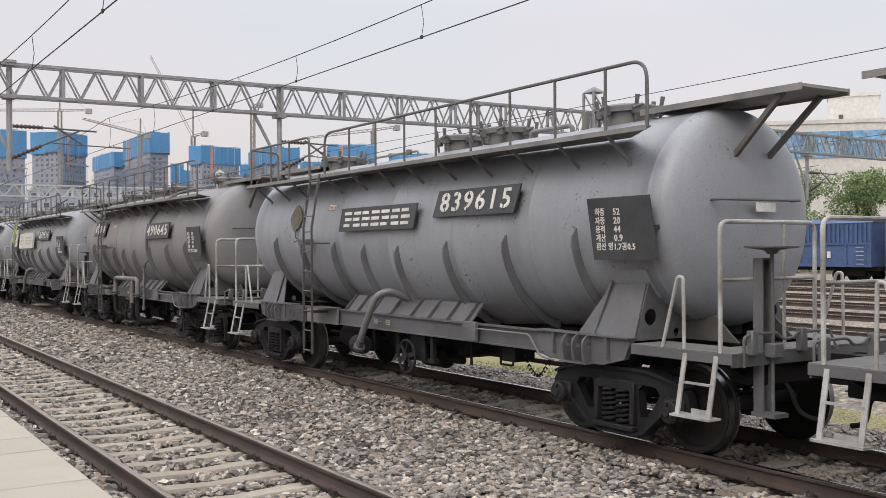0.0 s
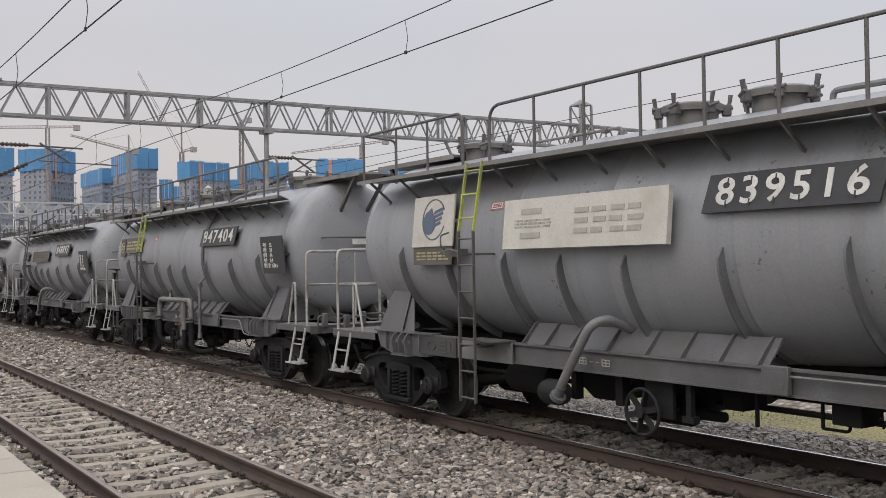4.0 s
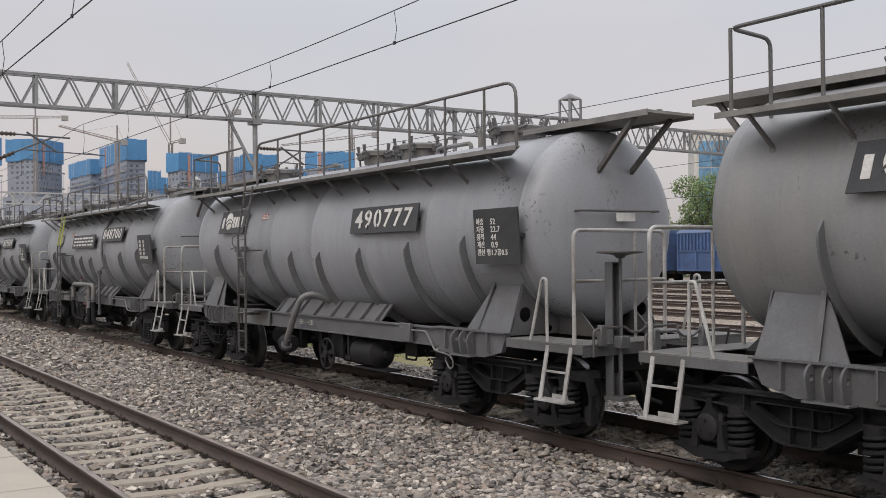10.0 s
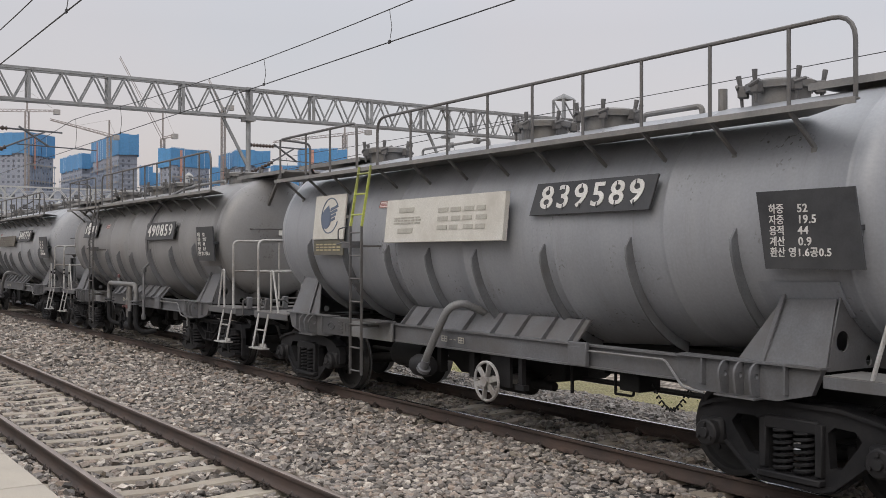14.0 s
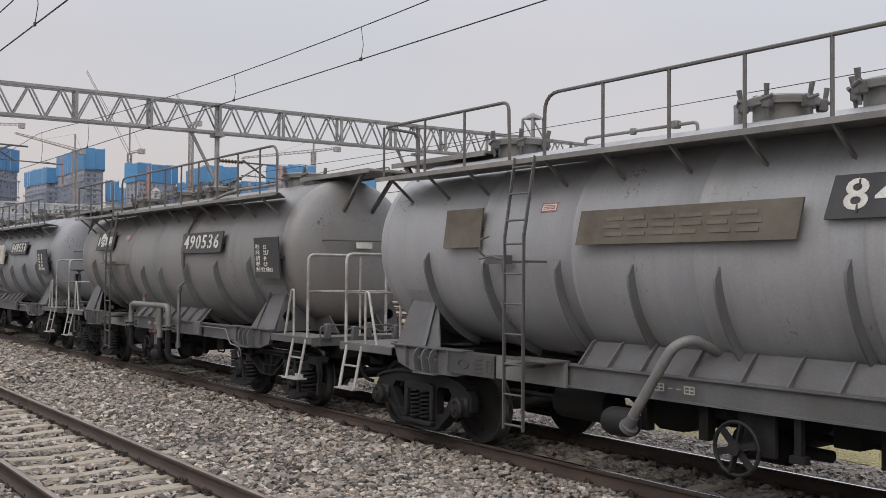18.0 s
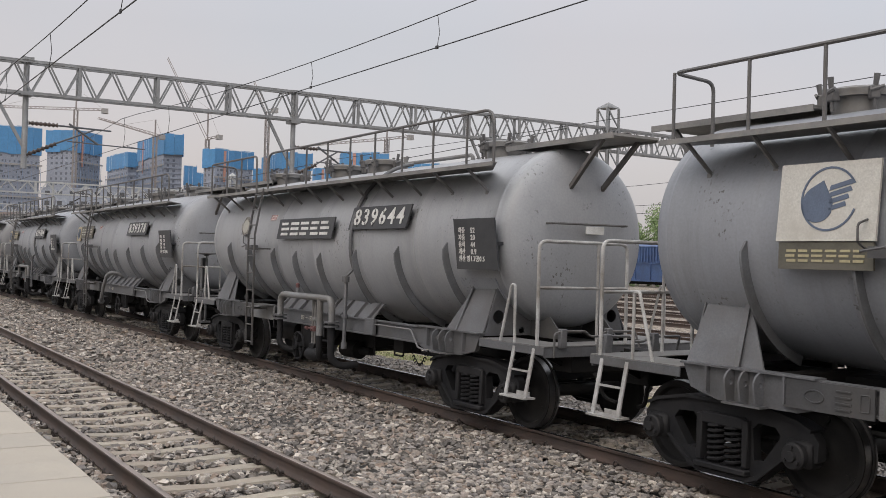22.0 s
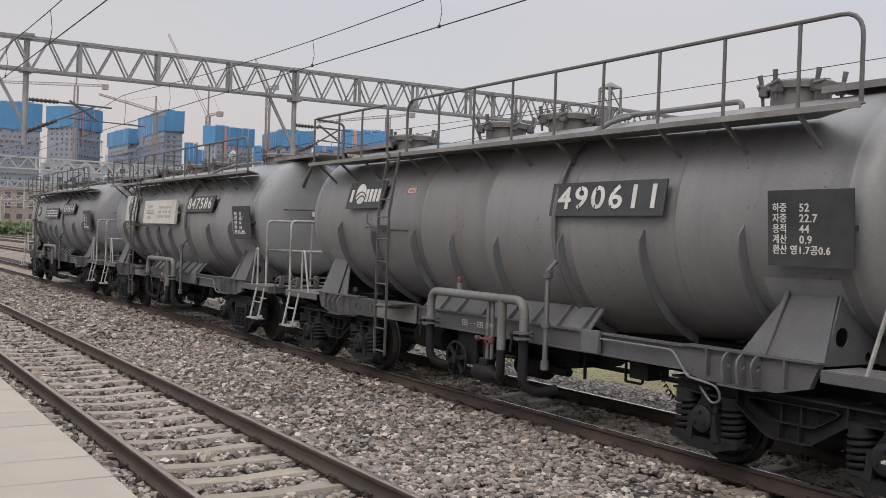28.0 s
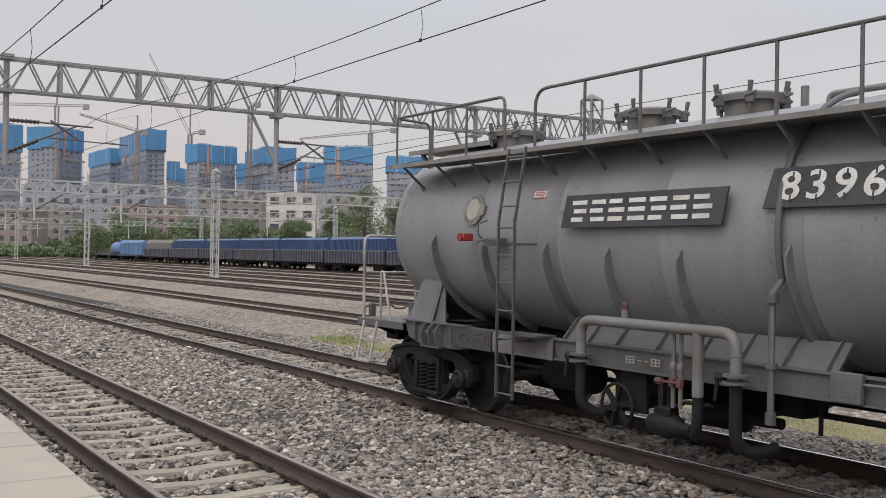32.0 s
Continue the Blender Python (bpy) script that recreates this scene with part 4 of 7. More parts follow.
def build_wagon(cast, frame_pipe, tank_mat):
    """A cement wagon at the origin: rail top z 0, x forward, the near side at -y."""
    w = new("cement_wagon")
    part("tank", tank_mesh(), tank_mat, w)
    for s in (-1, 1):
        for u in RIBS:
            part("rib", rib(u, s), M_RIB, w)

    # side sills, cross bearers, centre sill
    for s in (-1, 1):
        m = Mesh().prism([(s * 1.21, 0.862), (s * 1.21, 0.880), (s * 1.175, 0.880), (s * 1.175, 1.074), (s * 1.21, 1.074), (s * 1.21, 1.092), (s * 1.10, 1.092), (s * 1.10, 0.862)], "x", -3.25, 3.35)
        part("side_sill", m, M_FRAME, w)
        for e in (-1, 1):
            b = Mesh()
            b.prism([(e * 3.25, 0.85), (e * 3.45, 0.80), (e * 4.30, 0.80), (e * 4.62, 0.88), (e * 4.72, 1.10), (e * 3.25, 1.10)], "y", s * 1.17 - 0.03, s * 1.17 + 0.03)
            b.box((min(e * 3.25, e * 4.72), s * 1.17 - 0.075, 1.092), (max(e * 3.25, e * 4.72), s * 1.17 + 0.075, 1.108))
            for k in (3.80, 3.96, 4.12):
                lug = [(s * 1.17, 0.81), (s * 1.30, 0.83)] + [(s * (1.20 + q), z) for q, z in arc(0.0, 0.98, 0.125, -10, 85, 6)] + [(s * 1.17, 1.11)]
                hole = [(s * (1.245 + q), z) for q, z in arc(0.0, 0.985, 0.026, 0, 324, 9)]
                part("lug", shared("lug%d" % s, lambda: Mesh().ringed(lug, [hole], "x", -0.011, 0.011), M_FRAME), None, w).location = (e * k, 0, 0)
            b.box((min(e * 3.74, e * 4.16), min(s * 1.17, s * 1.31), 0.795), (max(e * 3.74, e * 4.16), max(s * 1.17, s * 1.31), 0.812))
            b.prism([(s * 1.17, 0.84), (s * 1.25, 0.87), (s * 1.25, 1.09), (s * 1.17, 1.09)], "x", e * 3.55 - 0.01, e * 3.55 + 0.01)
            b.prism([(s * 1.17, 0.84), (s * 1.25, 0.87), (s * 1.25, 1.09), (s * 1.17, 1.09)], "x", e * 4.40 - 0.01, e * 4.40 + 0.01)
            part("bolster_web", b, M_FRAME, w)
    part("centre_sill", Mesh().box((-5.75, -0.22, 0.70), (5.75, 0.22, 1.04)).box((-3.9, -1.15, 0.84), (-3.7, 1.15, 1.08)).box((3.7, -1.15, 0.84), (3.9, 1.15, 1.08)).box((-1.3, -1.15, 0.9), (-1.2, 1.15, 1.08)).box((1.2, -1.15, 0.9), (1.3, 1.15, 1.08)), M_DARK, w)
    # dark cast panel beside the lower bogie, with raised oval and bars, and the pale box on the sill
    for s in (-1, 1):
        p = Mesh().box((-3.56, s * 1.225 - 0.01, 0.845), (-2.72, s * 1.225 + 0.01, 1.085))
        p.tube([(-3.26 + 0.09 * math.cos(a), s * 1.238, 0.965 + 0.05 * math.sin(a)) for a in [2 * math.pi * k / 16 for k in range(17)]], 0.007, 5, False)
        for k in range(4):
            p.box((-3.06, s * 1.238 - 0.008, 0.885 + 0.048 * k), (-2.92, s * 1.238 + 0.008, 0.897 + 0.048 * k))
        p.tube(rounded([(-2.84, s * 1.238, 0.90), (-2.76, s * 1.238, 0.90), (-2.76, s * 1.238, 1.03), (-2.84, s * 1.238, 1.03), (-2.84, s * 1.238, 0.90)], 0.01, 1), 0.006, 5)
        part("cast_panel", p, M_BOLSTER, w, "dark panel with a raised oval and bars")
        bu = 1.84 if cast or frame_pipe else 2.52
        q = Mesh().box((bu, s * 1.235 - 0.035, 0.875), (bu + 0.27, s * 1.235 + 0.02, 1.115), 0.008)
        q.box((bu + 0.04, s * 1.268 - 0.004, 0.92), (bu + 0.23, s * 1.268 + 0.004, 1.07), 0.003)
        part("sill_box", q, M_FRAME, w)
        part("sill_plate", Mesh().box((-2.68, s * 1.225 - 0.012, 0.855), (-1.60, s * 1.225 + 0.012, 1.097)), M_PIPE, w, "pale steel plate on the side sill")
        # brake rod along the sill
        part("brake_rod", Mesh().tube(rounded([(bu + 0.27, s * 1.235, 1.035), (3.12, s * 1.235, 1.035), (3.34, s * 1.25, 0.815), (3.58, s * 1.25, 0.79)], 0.05), 0.012, 6), M_PIPE, w)
        if not cast:
            part("brake_hose", Mesh().tube(rounded([(3.58, s * 1.25, 0.79), (3.70, s * 1.25, 0.77), (3.74, s * 1.24, 0.66), (3.62, s * 1.22, 0.60), (3.44, s * 1.16, 0.70), (3.36, s * 1.10, 0.72)], 0.07, 4), 0.011, 6), M_PIPE, w)
        # flared skirt between tank and sill
        k = Mesh()
        a = math.radians(-43)
        yb, zb = R * math.cos(a), tank_zc(0.0) + R * math.sin(a)
        k.prism([(s * yb, zb), (s * 1.11, 1.09), (s * 1.09, 1.09), (s * (yb - 0.04), zb)], "x", -1.55, 1.80)
        part("skirt", k, M_FRAME, w)
        gus = shared("gusset%d" % s, lambda: Mesh().prism([(s * yb * 0.97, zb - 0.02), (s * (yb + 0.01), zb + 0.02), (s * (yb + 0.05), zb + 0.0), (s * 1.175, 1.093), (s * 1.05, 1.09)], "x", -0.009, 0.009), M_FRAME)
        for u in (-1.50, -1.12, -0.70, -0.15, 0.40, 0.85, 1.30, 1.72):
            part("gusset", gus, None, w).location = (u, 0, 0)

    # welded pads on the tank above the saddles
    for e in (-1, 1):
        for s in (-1, 1):
            a, b = sorted((e * 3.98, e * 4.74))
            pad = Mesh().lathe([(tank_r(a) - 0.01, a), (tank_r(a) + 0.007, a), (tank_r(b) + 0.007, b), (tank_r(b) - 0.01, b)], "x", 8, (0, 0, tank_zc(4.36)), radians(180 + 27) if s < 0 else radians(-45), radians(18))
            part("saddle_pad", pad, tank_mat, w)

    # end saddles: plate sloping in to the tank, gusset towards the middle
    def leaning(pts, side):
        q = [(x, y - side * 0.016, z) for x, y, z in pts]
        return Mesh().add(pts + q, [(0, 1, 2, 3), (7, 6, 5, 4), (0, 4, 5, 1), (1, 5, 6, 2), (2, 6, 7, 3), (3, 7, 4, 0)])

    for e in (-1, 1):
        for s in (-1, 1):
            part("saddle_plate", leaning([(e * 4.12, s * 1.16, 1.10), (e * 4.72, s * 1.16, 1.10), (e * 4.67, s * 0.945, 1.64), (e * 4.18, s * 0.945, 1.62)], s), M_FRAME, w)
            part("saddle_rib", Mesh().bar((e * 4.125, s * 1.165, 1.10), (e * 4.185, s * 0.955, 1.66), 0.05, 0.016), M_FRAME, w)
            part("saddle_gusset", leaning([(e * 3.85, s * 1.13, 1.10), (e * 4.12, s * 1.13, 1.10), (e * 4.17, s * 0.94, 1.62), (e * 4.12, s * 0.96, 1.56)], s), M_FRAME, w)
        # cross web under the tank end with its lightening holes, and two wedges beneath the dished end
        def circ(v, z, r, k=14):
            return [(v + r * math.cos(2 * math.pi * q / k), z + r * math.sin(2 * math.pi * q / k)) for q in range(k)]
        r1, z1 = tank_r(4.7), tank_zc(4.7)
        under = [(r1 * math.cos(radians(a)), z1 + r1 * math.sin(radians(a))) for a in range(-34, -147, -8)]
        web = [(-1.13, 1.07), (1.13, 1.07)] + under
        part("saddle_web", Mesh().ringed(web, [circ(-0.92, 1.30, 0.085), circ(0.92, 1.30, 0.085), circ(-0.56, 1.13, 0.045, 10), circ(0.56, 1.13, 0.045, 10)], "x", e * 4.70 - 0.008, e * 4.70 + 0.008), M_FRAME, w)
        for v in (-0.42, 0.42):
            part("end_wedge", Mesh().prism([(e * 4.72, 1.06), (e * 5.40, 1.06), (e * 5.30, 1.14), (e * 5.10, 1.32), (e * 4.72, 1.26)], "y", v - 0.01, v + 0.01), M_BOLSTER, w)

        # end platform
        d = Mesh()
        for v0, v1 in ((-1.22, -0.72), (0.72, 1.22)):
            d.box((min(e * 4.74, e * 5.56), v0, 1.046), (max(e * 4.74, e * 5.56), v1, 1.054))
        d.box((min(e * 5.56, e * 6.0), -1.22, 1.046), (max(e * 5.56, e * 6.0), 1.22, 1.056))
        for s in (-1, 1):
            part("deck_angle", Mesh().prism([(s * 1.225, 0.955), (s * 1.225, 1.044), (s * 1.15, 1.044), (s * 1.15, 1.036), (s * 1.213, 1.036), (s * 1.213, 0.955)], "x", min(e * 4.74, e * 6.0), max(e * 4.74, e * 6.0)), M_FRAME, w)
        part("deck_end_plate", Mesh().box((min(e * 5.975, e * 5.995), -1.21, 0.93), (max(e * 5.975, e * 5.995), 1.21, 1.042)), M_FRAME, w)
        part("end_deck", d, M_DECK, w, "dusty end platform with an open middle")
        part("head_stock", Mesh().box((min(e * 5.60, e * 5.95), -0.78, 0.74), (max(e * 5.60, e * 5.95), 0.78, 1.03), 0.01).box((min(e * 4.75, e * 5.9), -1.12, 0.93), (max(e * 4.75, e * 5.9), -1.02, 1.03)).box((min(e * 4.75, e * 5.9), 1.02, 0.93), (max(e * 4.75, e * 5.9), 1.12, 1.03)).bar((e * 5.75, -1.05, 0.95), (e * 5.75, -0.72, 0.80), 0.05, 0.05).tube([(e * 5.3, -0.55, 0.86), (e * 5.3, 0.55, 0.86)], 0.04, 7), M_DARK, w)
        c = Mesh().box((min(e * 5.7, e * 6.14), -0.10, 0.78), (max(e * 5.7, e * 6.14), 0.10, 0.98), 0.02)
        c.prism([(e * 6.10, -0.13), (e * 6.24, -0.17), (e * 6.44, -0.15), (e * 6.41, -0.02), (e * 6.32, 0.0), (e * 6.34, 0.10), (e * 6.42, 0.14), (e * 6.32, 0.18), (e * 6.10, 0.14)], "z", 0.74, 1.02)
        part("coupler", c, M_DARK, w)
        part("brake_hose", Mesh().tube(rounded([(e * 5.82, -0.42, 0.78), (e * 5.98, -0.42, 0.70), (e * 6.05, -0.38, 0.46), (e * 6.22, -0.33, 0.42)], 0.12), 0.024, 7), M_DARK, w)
        lv = Mesh().tube(rounded([(e * 6.03, -1.10, 0.93), (e * 6.03, -1.10, 1.20), (e * 6.03, -0.98, 1.22), (e * 6.03, -0.66, 1.22), (e * 6.03, -0.58, 1.16), (e * 6.03, -0.44, 1.16), (e * 6.03, -0.36, 1.21), (e * 6.03, 0.10, 1.21), (e * 6.10, 0.12, 1.02)], 0.035, 3), 0.014, 6)
        part("uncoupling_lever", lv, M_RAILING, w, "bent uncoupling rod with a hanging handle")
        for v in (-0.98, -0.30):
            part("lever_bracket", Mesh().box((min(e * 5.985, e * 6.06), v - 0.045, 1.03), (max(e * 5.985, e * 6.06), v + 0.045, 1.25), 0.012), M_FRAME, w)

        # steps, both sides
        for s in (-1, 1):
            st = Mesh()
            for u in (5.45, 5.82):
                st.bar((e * u, s * 1.215, 1.03), (e * u, s * 1.33, 0.47), 0.05, 0.016)
            st.bar((e * 5.45, s * 1.272, 0.76), (e * 5.82, s * 1.272, 0.76), 0.028, 0.02)
            part("step_ladder", st, M_STEP, w)
            part("step_tread", Mesh().box((min(e * 5.40, e * 5.87), s * 1.30 - 0.08, 0.455), (max(e * 5.40, e * 5.87), s * 1.30 + 0.08, 0.475)).box((min(e * 5.52, e * 5.76), s * 1.22 - 0.006, 0.475), (max(e * 5.52, e * 5.76), s * 1.22 + 0.006, 0.52)), M_STEP, w)
            part("grab_loop", Mesh().tube(rounded([(e * 5.13, s * 1.19, 1.05), (e * 5.33, s * 1.19, 1.72), (e * 5.40, s * 1.19, 1.72), (e * 5.41, s * 1.19, 1.05)], 0.05, 4), 0.018, 7), M_STEP, w)
        # tall end railing
        r = Mesh().tube(rounded([(e * 5.86, -1.21, 1.05), (e * 5.86, -1.21, 2.225), (e * 5.86, 0.11, 2.225), (e * 5.86, 0.11, 1.05)], 0.10, 5), 0.021, 8)
        r.tube([(e * 5.86, -1.21, 1.70), (e * 5.86, 0.11, 1.70)], 0.018, 7)
        r.tube([(e * 5.86, -0.34, 1.05), (e * 5.86, -0.34, 2.225)], 0.018, 7)
        part("end_railing", r, M_STEP, w)
        # top board out over the end with its two stays
        b = Mesh().box((min(e * 4.0, e * 6.08), -0.35, 3.47), (max(e * 4.0, e * 6.08), 0.35, 3.50))
        b.box((min(e * 4.0, e * 6.08), -0.365, 3.44), (max(e * 4.0, e * 6.08), -0.345, 3.505)).box((min(e * 4.0, e * 6.08), 0.345, 3.44), (max(e * 4.0, e * 6.08), 0.365, 3.505))
        part("end_board", b, M_WALK, w)
        for v in (-0.28, 0.28):
            part("stay", Mesh().bar((e * 5.82, v, 3.46), (e * (5.20 + (REAR if e < 0 else 0.0)), v * 0.9, 2.90), 0.05, 0.05), M_RAILING, w)
        part("board_handle", Mesh().tube(rounded([(e * 5.35, 0.22, 3.49), (e * 5.35, 0.22, 3.58), (e * 5.75, 0.22, 3.58), (e * 5.75, 0.22, 3.49)], 0.04), 0.013, 6), M_RAILING, w)
        ex = REAR if e < 0 else 0.0
        part("head_rail", Mesh().tube(rounded([(e * (5.20 + ex), -0.62, 2.46), (e * (5.36 + ex), -0.62, 2.46), (e * (5.36 + ex), 0.57, 2.47), (e * (5.20 + ex), 0.57, 2.47)], 0.03, 3), 0.015, 6), M_RAILING, w)
    part("placard", Mesh().box((5.345, -0.11, 2.345), (5.36, 0.18, 2.44), 0.004).box((5.24, 0.0, 2.38), (5.35, 0.04, 2.40)), M_LETTER, w, "small white placard under the head rail")
    # hand brake at the front end: channel column, spindle and flat wheel
    if not frame_pipe:
        hb = Mesh().prism([(5.88, -0.80), (5.99, -0.80), (5.99, -0.785), (5.895, -0.785), (5.895, -0.685), (5.99, -0.685), (5.99, -0.67), (5.88, -0.67)], "z", 0.50, 1.88)
        hb.box((5.86, -0.81, 0.46), (6.12, -0.62, 0.50)).box((5.88, -0.79, 1.88), (5.99, -0.68, 1.895)).box((5.99, -0.79, 1.0), (6.11, -0.66, 1.13), 0.01)
        hb.tube([(6.03, -0.72, 0.50), (6.03, -0.72, 1.97)], 0.019, 7)
        part("brake_column", hb, M_FRAME, w)
        part("brake_wheel", Mesh().lathe([(0.0, 1.93), (0.04, 1.93), (0.07, 1.965), (0.22, 1.985), (0.245, 1.99), (0.245, 2.003), (0.22, 2.006), (0.0, 2.006)], "z", 22, (6.03, -0.72, 0)), M_RAILING, w)

    # side walkway with its brackets, handrails and ladder
    wk = Mesh()
    wk.prism([(-4.95, WALK_V), (5.10, WALK_V), (5.10, WALK_V + 0.06), (4.30, -0.78), (-4.30, -0.78), (-4.95, -0.95)], "z", WALK_Z + 0.006, WALK_Z + 0.018)
    wk.box((-4.95, WALK_V - 0.008, WALK_Z - 0.028), (5.10, WALK_V + 0.008, WALK_Z + 0.022))
    part("walkway", wk, M_WALK, w)
    POSTS = (-4.64, -3.88, -3.13, -1.84, -1.03, -0.23, 0.56, 1.34, 2.12, 2.91, 3.71, 4.50)
    br = shared("bracket", lambda: Mesh().bar((0, WALK_V + 0.02, WALK_Z - 0.01), (0, -0.97, WALK_Z - 0.30), 0.036, 0.010).bar((0.014, WALK_V + 0.02, WALK_Z - 0.01), (0.014, -0.97, WALK_Z - 0.30), 0.010, 0.036).box((-0.02, -1.01, WALK_Z - 0.325), (0.03, -0.95, WALK_Z - 0.285)), M_PIPE)
    for u in POSTS:
        part("bracket", br, None, w).location = (u, 0, 0)
    hv = WALK_V + 0.03
    zt = WALK_Z + (0.645 if cast else 0.72)
    h1 = Mesh().tube(rounded([(-4.80, -0.80, WALK_Z), (-4.80, -0.80, zt - 0.03), (-4.80, hv, zt), (-2.40, hv, zt), (-2.38, hv, WALK_Z)], 0.10, 4), 0.019, 7)
    part("handrail", h1, M_RAILING, w)
    h2 = Mesh().tube(rounded([(-1.84, hv, WALK_Z), (-1.84, hv, zt), (5.08, hv, zt), (5.08, hv, WALK_Z)], 0.20, 5), 0.019, 7)
    part("handrail", h2, M_RAILING, w)
    post = shared("post_cast" if cast else "post_plate", lambda: Mesh().tube([(0, hv, WALK_Z), (0, hv, zt)], 0.017, 6), M_RAILING)
    for u in (-4.80, -3.92, -3.16, *POSTS[4:]):
        part("handrail_post", post, None, w).location = (u, 0, 0)
    ld = Mesh()
    for du in (-LADDER_W, LADDER_W):
        ld.bar((LADDER_U + du, -1.50, 0.40), (LADDER_U + du, -1.50, 2.37), 0.016, 0.034)
    for k in range(7):
        ld.tube([(LADDER_U - LADDER_W, -1.50, 0.45 + 0.305 * k), (LADDER_U + LADDER_W, -1.50, 0.45 + 0.305 * k)], 0.012, 6)
    for z in (1.04, 2.10):
        for du in (-LADDER_W, LADDER_W):
            ld.box((LADDER_U + du - 0.012, -1.50, z - 0.012), (LADDER_U + du + 0.012, -1.20, z + 0.012))
    ld.box((LADDER_U - 0.18, -1.48, 1.105), (LADDER_U + 0.48, -1.17, 1.120))
    part("ladder", ld, M_RAILING, w)
    lb = Mesh().box((-2.72, -1.37, 2.08), (-2.42, -1.24, 2.17)).tube([(-2.74, -1.43, 2.13), (-2.54, -1.43, 2.16), (-2.42, -1.34, 2.12)], 0.012, 6)
    lb.tube(rounded([(-2.80, -1.25, 2.14), (-2.80, -1.38, 2.20), (-2.80, -1.38, 2.34), (-2.80, -1.25, 2.38)], 0.03), 0.010, 5)
    part("ladder_bracket", lb, M_FRAME, w)
    # top fittings
    for k, u in enumerate((-3.90, -1.40, 0.0, 3.50) if frame_pipe else (-3.74, 0.0, 1.12, 3.45)):
        hm = part("hatch", shared("hatch", hatch, M_PIPE), None, w)
        hm.location, hm.rotation_euler = (u, 0.0, 3.45), (0, 0, 0.4 * k)
        for q in range(6):
            part("toggle", shared("toggle", hatch_toggle, M_RAILING), None, hm).rotation_euler = (0, 0, radians(60 * q + 20))
    va, vb, vc, vd = (1.0, 2.9, 0.55, 3.35) if frame_pipe else (1.80, 2.62, -0.58, 2.92)
    part("vent_pipe", Mesh().tube(rounded([(va, -0.15, 3.36), (va, -0.15, 3.50), (vb, -0.15, 3.50), (vb, -0.15, 3.36)], 0.08), 0.03, 8).tube([(vc, 0.1, 3.36), (vc, 0.1, 3.66)], 0.04, 8).tube([(vd, -0.2, 3.36), (vd, -0.2, 3.62)], 0.045, 8), M_PIPE, w)

    if not frame_pipe:
        part("vent_pipe", Mesh().tube(rounded([(-2.30, -0.30, 3.36), (-2.30, -0.30, 3.475), (-0.75, -0.30, 3.475), (-0.75, -0.30, 3.36)], 0.05), 0.018, 7).box((-1.62, -0.33, 3.44), (-1.56, -0.27, 3.51), 0.01).box((-1.06, -0.34, 3.44), (-0.98, -0.26, 3.52), 0.01), M_PIPE, w)
    # discharge pipework
    if frame_pipe:
        pv = -1.40
        p = Mesh().tube(rounded([(-0.94, pv, 0.96), (-0.94, pv, 1.345), (1.03, pv, 1.345), (1.03, pv, 0.96)], 0.16, 6), 0.052, 12)
        p.tube([(0.61, pv, 1.33), (0.61, pv, 0.76)], 0.052, 12)
        part("discharge_pipe", p, M_PIPE, w)
        part("pipe_weld", Mesh().lathe([(0.053, 1.15), (0.056, 1.155), (0.056, 1.165), (0.053, 1.17)], "z", 12, (-0.94, pv, 0), caps=False).lathe([(0.053, 1.15), (0.056, 1.155), (0.056, 1.165), (0.053, 1.17)], "z", 12, (1.03, pv, 0), caps=False), M_PIPE, w)
        for u in (-0.94, 1.03):
            fl = Mesh().lathe([(0.0, 0.92), (0.115, 0.92), (0.115, 0.945), (0.06, 0.947), (0.06, 0.978), (0.115, 0.98), (0.115, 1.005), (0.0, 1.005)], "z", 14, (u, pv, 0))
            part("pipe_flange", fl, M_FRAME, w)
            lv = Mesh().lathe([(0.0, -0.05), (0.04, -0.04), (0.04, 0.04), (0.0, 0.05)], "x", 8, (u - 0.15, pv - 0.02, 0.965)).bar((u - 0.17, pv - 0.03, 0.97), (u - 0.20, pv - 0.03, 0.76), 0.03, 0.02)
            part("flange_lever", lv, M_BOGIE, w)
        part("lower_pipe", Mesh().tube(rounded([(-0.94, pv, 0.92), (-0.94, pv, 0.50), (-0.86, pv + 0.14, 0.40), (-0.74, pv + 0.40, 0.42)], 0.12, 4), 0.052, 10), M_BOGIE, w)
        part("lower_pipe", Mesh().tube(rounded([(1.03, pv, 0.92), (1.03, pv, 0.42), (1.08, pv + 0.16, 0.32), (1.14, pv + 0.40, 0.36)], 0.12, 4), 0.056, 10), M_BOGIE, w)
        part("lower_pipe", Mesh().tube(rounded([(0.61, pv, 0.76), (0.61, pv, 0.52), (0.54, pv + 0.04, 0.40), (0.44, pv + 0.20, 0.40)], 0.10, 4), 0.050, 10), M_BOGIE, w)
        pu = Mesh().lathe([(0.0, -0.20), (0.085, -0.20), (0.11, -0.13), (0.11, 0.10), (0.07, 0.18), (0.05, 0.20), (0.05, 0.30), (0.0, 0.31)], "x", 12, (0.10, -1.24, 0.42))
        pu.box((0.02, -1.30, 0.50), (0.18, -1.16, 0.60), 0.015).tube([(0.10, -1.24, 0.56), (0.30, -1.22, 0.66), (0.60, -1.20, 0.66)], 0.022, 7)
        part("pump", pu, M_BOGIE, w)
        part("pump_cover", Mesh().lathe([(0.0, -0.225), (0.06, -0.225), (0.075, -0.21), (0.075, -0.195)], "x", 12, (0.10, -1.24, 0.42)), M_VALVE, w, "faded red pump cover")
